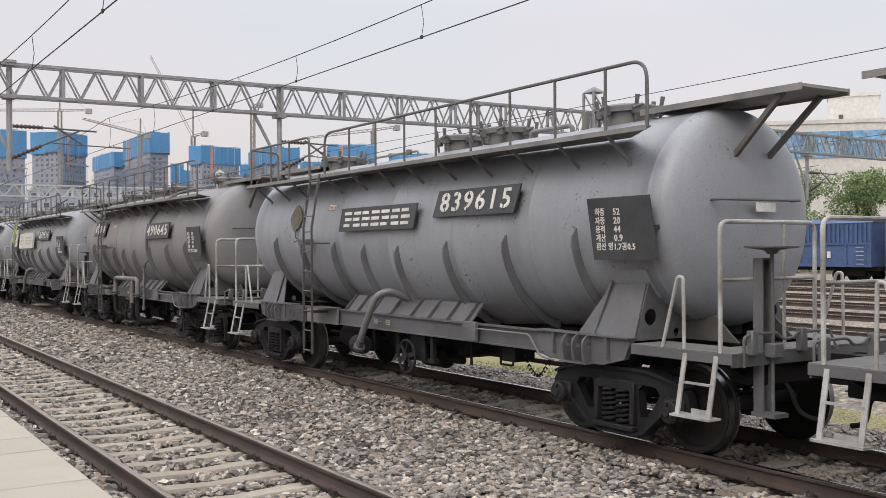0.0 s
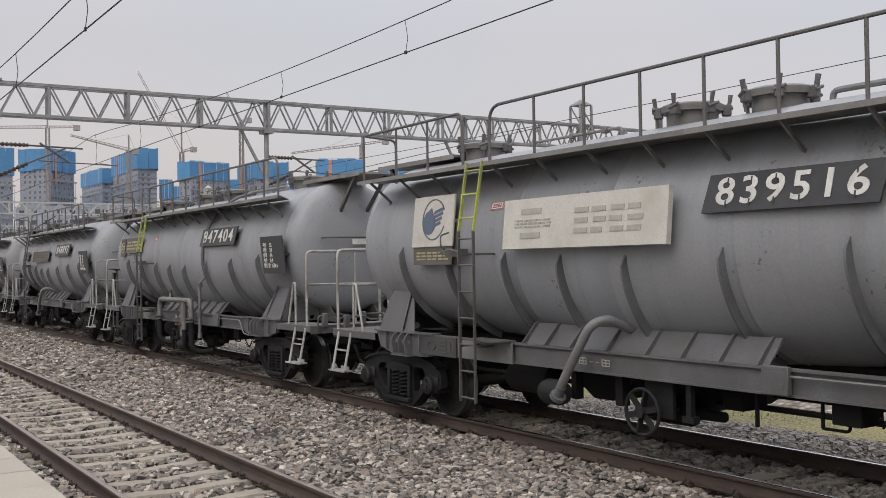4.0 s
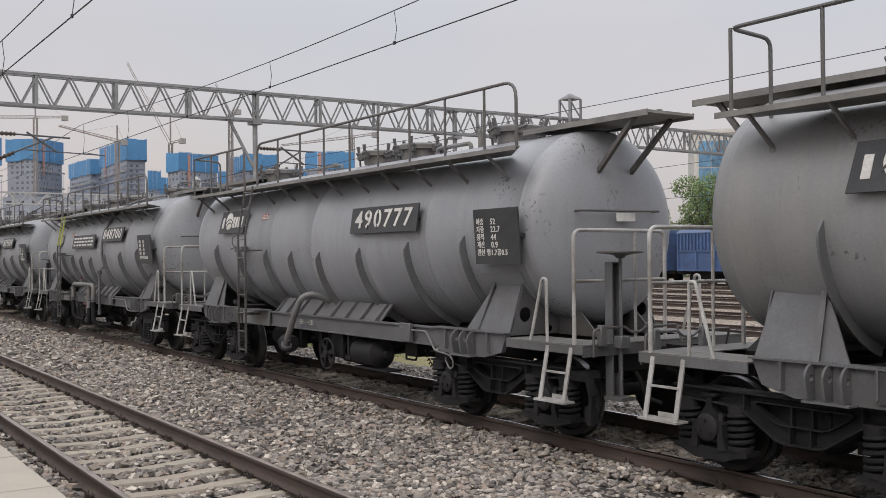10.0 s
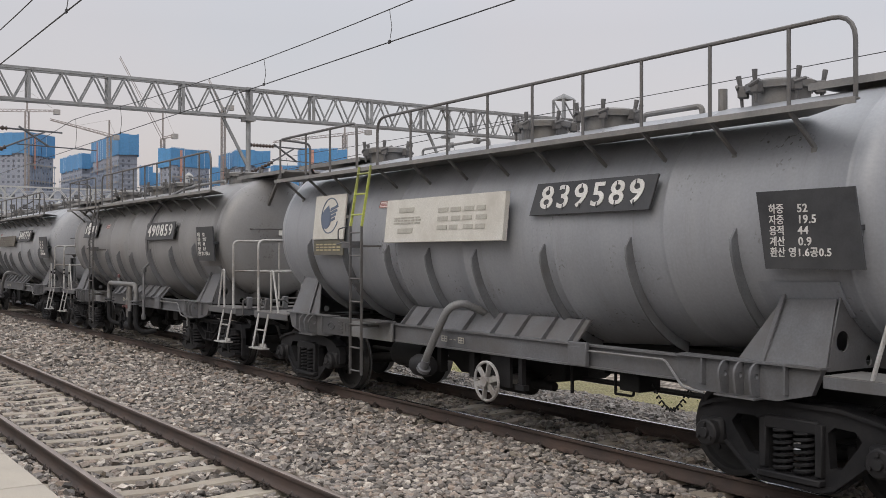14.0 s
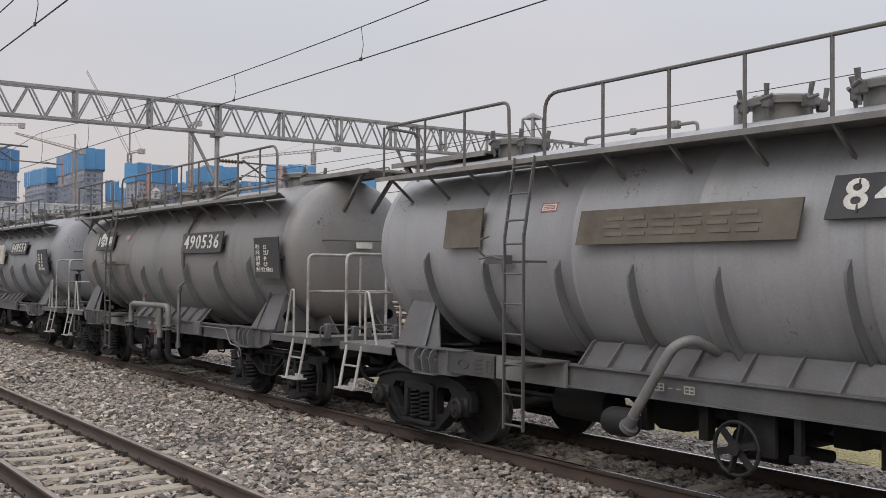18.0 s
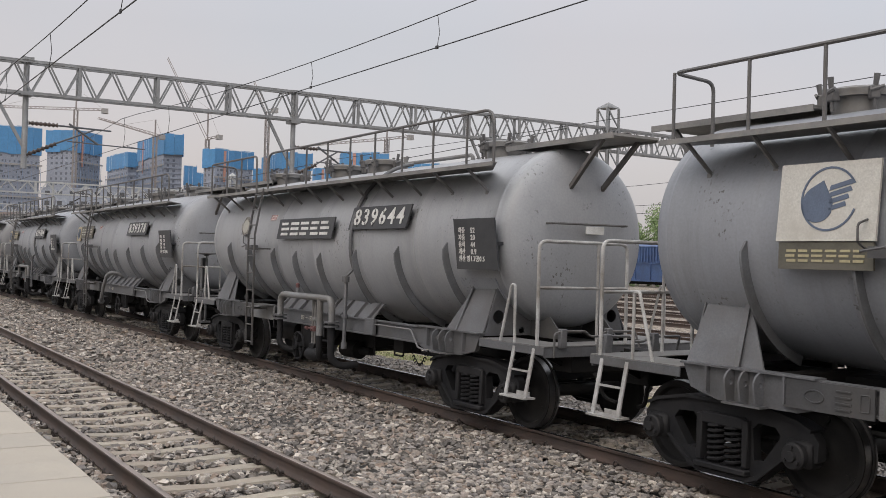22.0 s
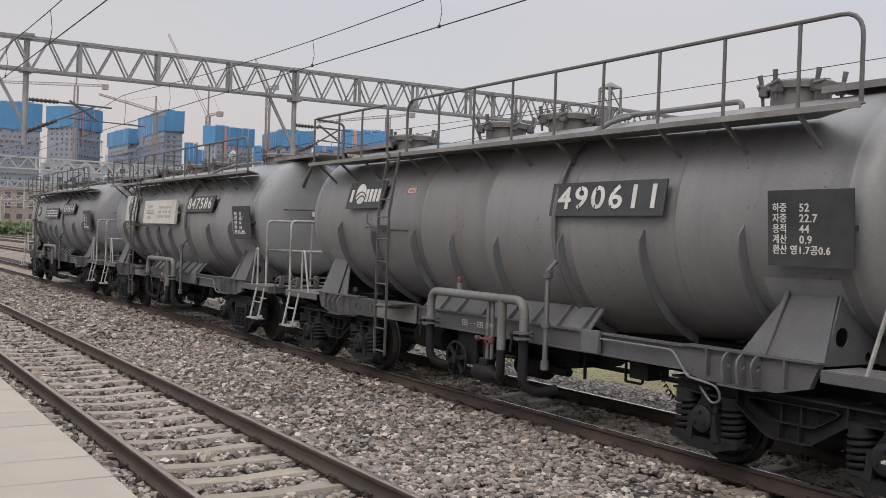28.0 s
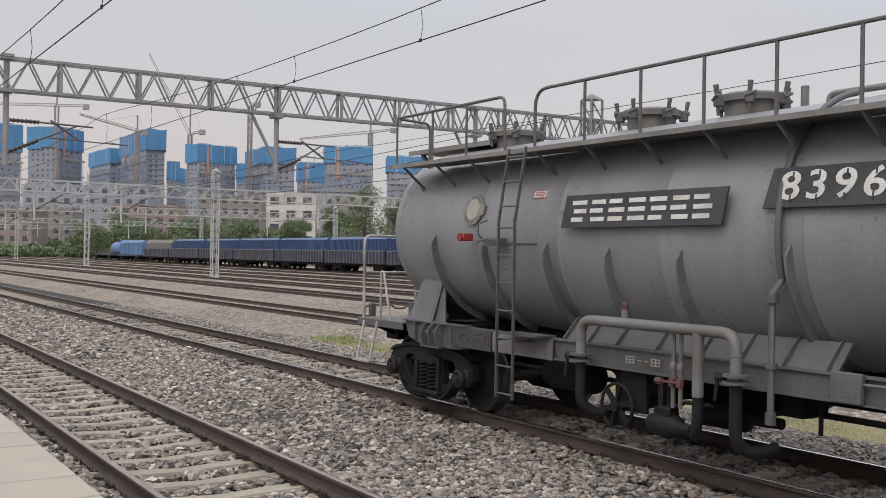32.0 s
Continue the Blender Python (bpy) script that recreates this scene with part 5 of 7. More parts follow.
        for u in (0.28, 0.37):
            part("small_pipe", Mesh().tube([(u, pv + 0.04, 0.62), (u, pv + 0.04, 1.33)], 0.021, 7), M_PIPE, w)
            part("valve", Mesh().lathe([(0.0, 0.97), (0.034, 0.97), (0.034, 1.02), (0.026, 1.03), (0.0, 1.03)], "z", 8, (u, pv + 0.04, 0)), M_PIPE, w)
            part("valve_body", Mesh().lathe([(0.0, 0.80), (0.034, 0.81), (0.042, 0.845), (0.034, 0.885), (0.0, 0.895)], "z", 8, (u, pv + 0.03, 0)), M_VALVE, w, "faded red valve body")
        sm = Mesh().tube([(-0.37, pv + 0.05, 1.37), (-0.37, pv + 0.05, 1.47)], 0.034, 8)
        part("small_pipe", sm, M_PIPE, w)
        part("pipe_cap", Mesh().lathe([(0.0, 1.47), (0.028, 1.47), (0.034, 1.49), (0.032, 1.53), (0.015, 1.545), (0.0, 1.547)], "z", 9, (-0.37, pv + 0.05, 0)), M_VALVE, w, "faded red pipe cap")
        part("valve_handle", Mesh().tube([(0.10, pv, 0.85), (0.37, pv, 0.85)], 0.013, 6).lathe([(0.0, -0.04), (0.03, -0.035), (0.03, 0.035), (0.0, 0.04)], "x", 8, (0.14, pv, 0.85)), M_VALVE, w, "faded red valve handle")
        zr, rr = tank_zc(1.34), tank_r(1.34)
        a0 = [(1.335, -(rr + 0.05) * math.cos(radians(t)), zr + (rr + 0.055) * math.sin(radians(t))) for t in range(80, -20, -7)]
        part("riser_pipe", Mesh().tube(a0 + [(1.335, -1.33, 1.70), (1.335, -1.335, 0.70)], 0.030, 9).lathe([(0.0, 1.62), (0.056, 1.62), (0.056, 1.70), (0.0, 1.70)], "z", 10, (1.335, -1.333, 0)).lathe([(0.0, 1.08), (0.05, 1.08), (0.05, 1.13), (0.0, 1.13)], "z", 10, (1.335, -1.335, 0)).lathe([(0.0, 0.62), (0.045, 0.62), (0.045, 0.72), (0.0, 0.72)], "z", 10, (1.335, -1.335, 0)), M_FRAME, w)
    else:
        p = Mesh().tube(rounded([(0.0, -0.92, 1.30), (-0.04, -1.24, 1.43), (-0.14, -1.37, 1.36), (-0.34, -1.40, 1.04), (-0.54, -1.40, 0.76), (-0.64, -1.38, 0.62)], 0.15, 5), 0.047, 12)
        part("discharge_pipe", p, M_PIPE, w)
        part("pipe_flange", Mesh().tube([(-0.56, -1.395, 0.72), (-0.67, -1.375, 0.58)], [0.052, 0.058], 12).tube([(-0.625, -1.38, 0.625), (-0.655, -1.378, 0.59)], 0.085, 12), M_FRAME, w)
        part("filter_drum", Mesh().lathe([(0.0, -0.16), (0.11, -0.16), (0.135, -0.10), (0.135, 0.10), (0.11, 0.16), (0.0, 0.16)], "x", 14, (-0.86, -1.24, 0.62)), M_BOGIE, w)
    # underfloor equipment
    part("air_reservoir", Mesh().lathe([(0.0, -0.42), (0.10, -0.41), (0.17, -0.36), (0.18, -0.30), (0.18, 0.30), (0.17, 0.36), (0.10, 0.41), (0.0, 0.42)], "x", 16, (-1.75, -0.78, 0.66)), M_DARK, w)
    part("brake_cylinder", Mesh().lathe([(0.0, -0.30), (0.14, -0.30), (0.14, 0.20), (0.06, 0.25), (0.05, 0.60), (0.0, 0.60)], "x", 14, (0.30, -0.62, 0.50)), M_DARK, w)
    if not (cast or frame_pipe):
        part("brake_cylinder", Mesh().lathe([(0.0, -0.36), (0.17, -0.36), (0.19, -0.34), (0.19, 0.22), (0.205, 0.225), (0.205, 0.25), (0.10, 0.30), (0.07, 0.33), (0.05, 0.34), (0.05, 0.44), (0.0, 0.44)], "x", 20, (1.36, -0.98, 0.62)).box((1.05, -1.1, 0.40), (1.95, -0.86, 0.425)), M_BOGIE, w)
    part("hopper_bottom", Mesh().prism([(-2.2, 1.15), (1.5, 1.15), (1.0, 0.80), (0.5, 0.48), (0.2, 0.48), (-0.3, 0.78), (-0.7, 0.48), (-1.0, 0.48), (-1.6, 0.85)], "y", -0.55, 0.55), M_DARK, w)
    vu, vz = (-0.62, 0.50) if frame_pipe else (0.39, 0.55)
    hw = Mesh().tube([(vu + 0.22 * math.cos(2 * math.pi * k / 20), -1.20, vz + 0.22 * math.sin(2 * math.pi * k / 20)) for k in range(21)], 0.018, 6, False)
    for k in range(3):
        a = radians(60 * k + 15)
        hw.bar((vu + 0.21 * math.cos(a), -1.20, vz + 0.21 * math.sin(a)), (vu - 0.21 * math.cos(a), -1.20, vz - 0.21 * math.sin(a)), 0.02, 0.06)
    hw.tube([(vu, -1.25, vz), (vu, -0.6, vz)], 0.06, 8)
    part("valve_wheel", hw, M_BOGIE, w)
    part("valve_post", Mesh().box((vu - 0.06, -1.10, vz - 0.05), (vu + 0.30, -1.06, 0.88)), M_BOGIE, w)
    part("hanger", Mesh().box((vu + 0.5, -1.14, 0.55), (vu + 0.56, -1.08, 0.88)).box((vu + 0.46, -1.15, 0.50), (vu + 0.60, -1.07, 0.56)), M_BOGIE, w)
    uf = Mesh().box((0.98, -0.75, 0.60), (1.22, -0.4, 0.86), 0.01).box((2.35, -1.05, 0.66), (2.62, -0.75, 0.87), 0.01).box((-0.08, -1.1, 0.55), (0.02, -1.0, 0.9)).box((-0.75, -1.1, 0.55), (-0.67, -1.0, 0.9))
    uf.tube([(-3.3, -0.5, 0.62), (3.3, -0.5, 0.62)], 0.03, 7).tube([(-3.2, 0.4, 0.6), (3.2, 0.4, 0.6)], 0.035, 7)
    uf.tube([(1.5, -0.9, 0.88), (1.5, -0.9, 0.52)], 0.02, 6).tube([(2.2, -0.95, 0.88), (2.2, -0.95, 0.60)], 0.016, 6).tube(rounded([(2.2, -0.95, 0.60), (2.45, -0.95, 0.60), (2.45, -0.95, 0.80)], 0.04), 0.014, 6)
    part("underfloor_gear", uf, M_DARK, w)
    ch = Mesh()
    for k in range(13):
        s = k / 12
        x, z = 2.75 + 0.45 * s, 0.74 - 0.20 * math.sin(math.pi * s)
        a = k * 0.9
        ch.tube([(x - 0.025, -1.0 + 0.012 * math.cos(a), z - 0.012), (x, -1.0, z + 0.016), (x + 0.025, -1.0 - 0.012 * math.cos(a), z - 0.012)], 0.010, 5)
    part("chain", ch, M_DARK, w)
    bogie(w, -BOGIE_X, cast)
    bogie(w, BOGIE_X, cast)
    return w

# ---------------------------------------------------------------- catenary
M_GALV_DARK = surf("dark_bracket_tube", (0.11, 0.115, 0.125), 0.5, 0.3, 3.0, 0.15, 50, 0.1)
GX = -31.5                                # the portal that crosses all tracks


def truss_beam(m, x, y0, y1, zb, zt, panel=1.02, w=0.34, rise=0.0, first=None, gap=None):
    """Box truss: four chords and zigzag webs on both faces; rise lifts the far end."""
    def up(y):
        return rise * (y - y0) / (y1 - y0)
    for dx in (-w / 2, w / 2):
        for z in (zb, zt):
            m.bar((x + dx, y0, z), (x + dx, y1, z + rise), 0.085, 0.085)
        n = int((y1 - y0) / panel)
        for i in range(n):
            a, b = y0 + (y1 - y0) * i / n, y0 + (y1 - y0) * (i + 1) / n
            mid = (a + b) / 2
            m.bar((x + dx, a, zb + up(a)), (x + dx, mid, zt + up(mid)), 0.045, 0.045)
            m.bar((x + dx, mid, zt + up(mid)), (x + dx, b, zb + up(b)), 0.045, 0.045)
    n = int((y1 - y0) / (panel * 2.5))
    ys = [y0 + (y1 - y0) * i / n for i in range(n + 1)]
    if first is not None:
        ys = [first + gap * i for i in range(-40, 40) if y0 < first + gap * i < y1]
    for y in ys:
        for dx in (-w / 2, w / 2):
            m.bar((x + dx, y, zb + up(y)), (x + dx, y, zt + up(y)), 0.07, 0.09)
        for z in (zb, zt):
            m.bar((x - w / 2, y, z + up(y)), (x + w / 2, y, z + up(y)), 0.05, 0.05)
    return m


def insulator(p, q, parent):
    p, q = Vector(p), Vector(q)
    pts, rad = [], []
    for k in range(15):
        pts.append(p + (q - p) * k / 14)
        rad.append(0.035 if k % 2 else 0.075)
    return part("insulator", Mesh().tube(pts, rad, 8), M_INSUL, parent, "ribbed brown insulator")


def cantilever(x, yp, yt, z, parent, wires):
    """A swinging bracket from the drop post at yp to the wires at yt."""
    m = Mesh()
    far = yp + min(2.5, yt - yp + 0.6)
    m.tube([(x, yp + 0.9, z + 0.46), (x, far, z + 0.43)], 0.028, 7)
    m.tube([(x, yp + 0.85, z - 0.10), (x, far - 0.5, z + 0.42)], 0.028, 7)
    m.tube([(x, far - 1.25, z + 0.54), (x, far - 0.38, z - 0.02)], 0.034, 6)
    m.tube([(x, far - 1.3, z + 0.01), (x, far + 1.05, z - 0.05)], 0.02, 6)
    m.tube([(x, far + 1.0, z - 0.05), (x, far + 0.5, z + 0.0)], 0.012, 5)
    c = part("cantilever", m, M_GALV_DARK, parent)
    insulator((x, yp + 0.10, z + 0.46), (x, yp + 0.92, z + 0.46), c)
    insulator((x, yp + 0.05, z - 0.50), (x, yp + 0.88, z - 0.10), c)
    return c


def lattice_column(x, y, h, w=0.62, base=-0.4, top=None):
    m = Mesh()
    for a in (-1, 1):
        for b in (-1, 1):
            m.bar((x + a * w / 2, y + b * w / 2, base), (x + a * w / 2, y + b * w / 2, h), 0.08, 0.08)
    n = int((h - base) / 0.75)
    for i in range(n):
        z0, z1 = base + (h - base) * i / n, base + (h - base) * (i + 1) / n
        f = 1 if i % 2 else -1
        for b in (-1, 1):
            m.bar((x - f * w / 2, y + b * w / 2, z0), (x + f * w / 2, y + b * w / 2, z1), 0.045, 0.045)
            m.bar((x + b * w / 2, y - f * w / 2, z0), (x + b * w / 2, y + f * w / 2, z1), 0.045, 0.045)
    m.lathe([(w * 0.75, h), (w * 0.72, h + 0.05), (0.0, h + 0.28)], "z", 4, (x, y, 0), math.pi / 4)
    m.box((x - w * 0.7, y - w * 0.7, base - 0.1), (x + w * 0.7, y + w * 0.7, base + 0.35))
    return m


WIRE_Z, MESS_Z = 5.28, 5.80
portal = thing("catenary_portal", "grey steel truss portal carrying the overhead wires", "catenary portal")
part("truss_beam", truss_beam(Mesh(), GX, -6.1, 27.95, 6.52, 7.46, 0.94, 0.34, 0.26, 6.62, 2.37), M_GALV, portal)
part("truss_beam", truss_beam(Mesh(), GX, 27.95, 66.0, 6.78, 7.72, 0.94, 0.34, -0.2), M_GALV, portal)
for yp, yt in ((5.12, 8.05), (13.70, 15.3), (22.0, 22.6), (41.9, 43.6), (52.0, 54.0)):
    post = Mesh().tube([(GX, yp, 7.62), (GX, yp, 4.38)], 0.085, 10).box((GX - 0.24, yp - 0.17, 6.53), (GX + 0.24, yp + 0.17, 6.63)).box((GX - 0.24, yp - 0.17, 7.58), (GX + 0.24, yp + 0.17, 7.66))
    dp = part("drop_post", post, M_GALV, portal)
    part("strut", Mesh().bar((GX, yp - 0.95, 6.68), (GX, yp - 0.05, 5.05), 0.07, 0.09), M_GALV, portal)
    cantilever(GX, yp, yt, WIRE_Z, portal, None)
for yp in (-6.0, 27.95, 66.0):
    part("column", lattice_column(GX, yp, 8.55), M_GALV, portal)

for gx, ys, beam in ((-74.0, (-4.0, 27.2, 60.0), (5.95, 6.75)), (-122.0, (-2.0, 29.0, 62.0), (6.3, 7.1)), (-187.0, (1.0, 32.5, 66.0), (6.4, 7.2)), (-245.0, (0.0, 35.0, 70.0), (6.4, 7.2))):
    gp = thing("catenary_portal", "pale lattice-masted portal over the yard tracks", "catenary portal", group="far portals")
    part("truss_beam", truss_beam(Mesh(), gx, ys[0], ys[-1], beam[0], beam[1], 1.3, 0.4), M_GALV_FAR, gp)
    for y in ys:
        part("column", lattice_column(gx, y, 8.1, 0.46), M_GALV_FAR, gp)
    for y in (6.0, 14.0, 20.0, 36.0, 45.0, 52.0):
        if ys[0] < y < ys[-1]:
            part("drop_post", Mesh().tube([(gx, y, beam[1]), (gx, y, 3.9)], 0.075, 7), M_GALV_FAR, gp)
            part("cantilever", Mesh().tube([(gx, y, 6.0), (gx, y + 2.4, 5.9)], 0.035, 5).tube([(gx, y, 4.6), (gx, y + 1.9, 5.8)], 0.035, 5).tube([(gx, y + 1.0, 5.3), (gx, y + 2.6, 5.1)], 0.03, 5), M_WIRE, gp)


def overhead(y, z=WIRE_Z, zm=MESS_Z, x0=-260, x1=40, near=True, sag=0.45):
    ln = thing("overhead_line", "thin dark contact wire and messenger with droppers", "overhead wire", kind="structure")
    part("contact_wire", Mesh().tube([(x0, y, z), (x1, y, z)], 0.010 if near else 0.014, 5), M_WIRE, ln)
    pts = []
    span = 31.0
    k = x0
    while k <= x1:
        s = ((k - GX) % span) / span
        pts.append((k, y, zm + sag * (2 * s - 1) ** 2 - 0.03))
        k += 2.0
    part("messenger", Mesh().tube(pts, 0.009 if near else 0.013, 5), M_WIRE, ln)
    for i in range(-30 if not near else -8, 10):
        xd = -13.05 + 4.65 * i
        if x0 < xd < x1:
            s = ((xd - GX) % span) / span
            top = zm + sag * (2 * s - 1) ** 2 - 0.03
            part("dropper", Mesh().tube([(xd, y, z), (xd + 0.02, y + 0.03, z + (top - z) * 0.45), (xd, y, top)], 0.006, 4).box((xd - 0.03, y - 0.012, z - 0.02), (xd + 0.03, y + 0.012, z + 0.03)), M_WIRE, ln)
    return ln


overhead(Y2)
overhead(Y1, 5.075, 5.66)
overhead(15.2, z=4.95, zm=5.30, x1=GX, near=False, sag=0.12)
for y in (22.4, 43.5):
    overhead(y, x1=GX, near=False)
span = thing("overhead_line", "single thin dark overhead wire", "overhead wire", kind="structure")
part("messenger", Mesh().tube([(GX + 2.0 * k, 15.2, 5.42 - 0.12 * math.sin(math.pi * min(1.0, k / 15.5))) for k in range(36)], 0.008, 5), M_WIRE, span)
feed = thing("feeder_wire", "thin dark feeder wire", "overhead wire", kind="structure")
for y, z in ((24.5, 7.3), (47.0, 7.9)):
    part("wire", Mesh().tube([(-260 + 10 * k, y, z - 0.5 * math.sin(math.pi * (((-260 + 10 * k) - GX) % 50) / 50)) for k in range(24)], 0.016, 4), M_WIRE, feed)

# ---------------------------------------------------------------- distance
# distance haze and the blue netting's tint are mixed into the concrete colour
M_CONC = surf("hazed_bluish_concrete", (0.315, 0.340, 0.395), 0.9, 0, 0.12, 0.1, 1.2, 0.1, (0.22, 0.25, 0.315), 0.4)
M_BLUE = surf("blue_climbing_screen", (0.085, 0.24, 0.45), 0.6, 0, 0.15, 0.08, 1.0, 0.1, (0.07, 0.25, 0.50), 0.3, 0.05)
M_ORANGE = surf("orange_hoist_netting", (0.50, 0.27, 0.21), 0.7, 0, 0.5, 0.1, 2.0, 0.1)
M_SEAM = surf("pale_screen_seam", (0.45, 0.55, 0.66), 0.6, 0, 0.5, 0.1, 2.0, 0.05)
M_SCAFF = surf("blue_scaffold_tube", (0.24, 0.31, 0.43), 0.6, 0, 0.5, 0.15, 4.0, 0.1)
# voids lifted and blued so that they carry the haze in their colour
M_VOID = surf("hazed_window_void", (0.13, 0.145, 0.18), 0.8, 0, 0.5, 0.2, 2.0, 0.05)
M_CRANE = surf("weathered_crane_steel", (0.27, 0.245, 0.235), 0.6, 0, 0.3, 0.1, 2.0, 0.05)
M_CRANEW = surf("crane_counterweight", (0.33, 0.32, 0.31), 0.8, 0, 0.3, 0.1, 2.0, 0.05)
M_WHITE = surf("white_render", (0.60, 0.59, 0.565), 0.8, 0, 0.2, 0.06, 2.0, 0.1, (0.52, 0.50, 0.47), 0.3)
# grey and brick facades lightened, with distance haze put into the colour
M_GREYWALL = surf("hazed_grey_brown_facade", (0.275, 0.265, 0.265), 0.8, 0, 0.2, 0.12, 2.0, 0.1, (0.19, 0.175, 0.17), 0.4)
M_BRICK = surf("hazed_dull_brick_facade", (0.30, 0.250, 0.235), 0.8, 0, 0.2, 0.12, 2.0, 0.1, (0.24, 0.19, 0.17), 0.4)
M_PANE = surf("dark_window_glass", (0.085, 0.09, 0.10), 0.2, 0, 0.5, 0.2, 2.0, 0.02)
M_BLUEGLASS = surf("blue_facade_glass", (0.10, 0.24, 0.42), 0.22, 0, 0.4, 0.3, 1.0, 0.02, (0.22, 0.40, 0.55), 0.4, 0.35)
M_BLUEWAGON = surf("blue_wagon_paint", (0.065, 0.115, 0.25), 0.5, 0, 0.5, 0.15, 8.0, 0.1, (0.05, 0.075, 0.15), 0.3, 0.12)
M_LIGHTBLUE = surf("light_blue_paint", (0.13, 0.24, 0.44), 0.5, 0, 0.5, 0.15, 8.0, 0.1, (0.08, 0.12, 0.22), 0.3)
M_GONDOLA = surf("dusty_black_wagon_paint", (0.030, 0.040, 0.075), 0.7, 0, 0.8, 0.25, 8.0, 0.2, (0.055, 0.062, 0.090), 0.4, 0.15)
M_BANK = surf("rough_bank_growth", (0.15, 0.165, 0.11), 0.95, 0, 0.25, 0.25, 1.5, 0.6, (0.20, 0.18, 0.13), 0.5)
M_TARP = surf("dusty_tan_cover", (0.185, 0.172, 0.165), 0.85, 0, 0.6, 0.15, 6.0, 0.2, (0.13, 0.122, 0.12), 0.4)
M_GONDRIB = surf("dusty_wagon_rib", (0.17, 0.175, 0.20), 0.8, 0, 0.8, 0.25, 8.0, 0.2, (0.11, 0.10, 0.10), 0.4)
M_BARK = surf("tree_bark", (0.12, 0.095, 0.075), 0.9, 0, 4.0, 0.25, 30.0, 0.5)


def leaf_mat(name, lo, hi):
    m, t, b = node_mat(name)
    g = t.nodes.new("ShaderNodeNewGeometry")
    col = ramp(t, g.outputs["Random Per Island"], [(0.0, lo), (0.6, hi), (1.0, tuple(c * 1.35 for c in hi))])
    t.links.new(col, b.inputs["Base Color"])
    b.inputs["Roughness"].default_value = 0.65
    b.inputs["Transmission Weight"].default_value = 0.0
    return m


M_LEAF = leaf_mat("deep_green_leaves", (0.075, 0.105, 0.055), (0.165, 0.215, 0.115))
M_LEAF2 = leaf_mat("spring_green_leaves", (0.10, 0.15, 0.06), (0.20, 0.275, 0.12))
M_GRASS = leaf_mat("dry_green_grass", (0.15, 0.175, 0.070), (0.25, 0.295, 0.125))


def cards(centres, size, rng):
    """Many small bent leaf pieces at the given places, as arrays."""
    n = len(centres)
    a = rng.normal(size=(n, 3)); a /= np.linalg.norm(a, axis=1)[:, None]
    b = np.cross(a, rng.normal(size=(n, 3))); b /= np.linalg.norm(b, axis=1)[:, None]
    c = np.cross(a, b)
    s = size * rng.uniform(0.6, 1.4, n)[:, None]
    V = np.stack([centres - a * s, centres + b * s * 0.55 + c * s * 0.2, centres + a * s, centres - b * s * 0.55 + c * s * 0.2], 1).reshape(-1, 3)
    return V, (np.arange(n * 4).reshape(n, 4))


def quads(name, V, F, mat):
    me = bpy.data.meshes.new(name)
    me.from_pydata(V.tolist(), [], F.tolist())
    me.materials.append(mat)
    return me


def tree(x, y, h, rad, seed, z=-0.4, mat=None, leaves=4600, leaf=0.22, name="tree", label="leafy green tree with an uneven crown"):
    rng = np.random.default_rng(seed)
    t = thing(name, label, "tree", pose(x, y, z))
    m = Mesh().tube([(0, 0, 0), (0.1, 0.05, h * 0.3), (-0.05, 0.1, h * 0.62)], [h * 0.032, h * 0.024, h * 0.012], 8)
    blobs = []
    for k in range(9):
        a = rng.uniform(0, 2 * math.pi)
        r = rad * rng.uniform(0.25, 0.85)
        zz = h * rng.uniform(0.38, 0.92)
        tip = (r * math.cos(a) * (1.1 - 0.5 * zz / h), r * math.sin(a) * (1.1 - 0.5 * zz / h), zz)
        m.tube([(0, 0, h * rng.uniform(0.22, 0.5)), (tip[0] * 0.5, tip[1] * 0.5, tip[2] * 0.8), tip], [h * 0.012, h * 0.008, h * 0.003], 6)
        blobs.append((tip, rad * rng.uniform(0.34, 0.55)))
    blobs.append(((0, 0, h * 0.8), rad * 0.5))
    part("trunk", m, M_BARK, t)
    cs = []
    per = leaves // len(blobs)
    for (bx, by, bz), br in blobs:
        d = rng.normal(size=(per, 3)); d /= np.linalg.norm(d, axis=1)[:, None]
        rr = br * rng.uniform(0.55, 1.12, per)[:, None]
        cs.append(np.array([bx, by, bz]) + d * rr * np.array([1, 1, 0.75]))
    V, F = cards(np.concatenate(cs), leaf, rng)
    part("crown", quads("crown", V, F, mat or M_LEAF), None, t)
    return t


def shrubs(name, boxes, mat, label, seed, leaf=0.3, per=9):
    """A thicket: leaf pieces heaped in uneven mounds along strips."""
    rng = np.random.default_rng(seed)
    cs = []
    for x0, x1, y0, y1, h in boxes:
        n = int(abs(x1 - x0) * abs(y1 - y0) * per * max(1, h * 0.5))
        x, y = rng.uniform(x0, x1, n), rng.uniform(y0, y1, n)
        top = np.array([h * (0.62 + 0.55 * noise.noise(Vector((a * 0.22, b * 0.22, seed)))) for a, b in zip(x, y)])
        cs.append(np.stack([x, y, -0.4 + np.maximum(0.15, top) * np.sqrt(rng.uniform(0, 1, n))], 1))
    V, F = cards(np.concatenate(cs), leaf, rng)
    return tagged(new(name, quads(name, V, F, mat)), label, "shrubs", kind="stuff")


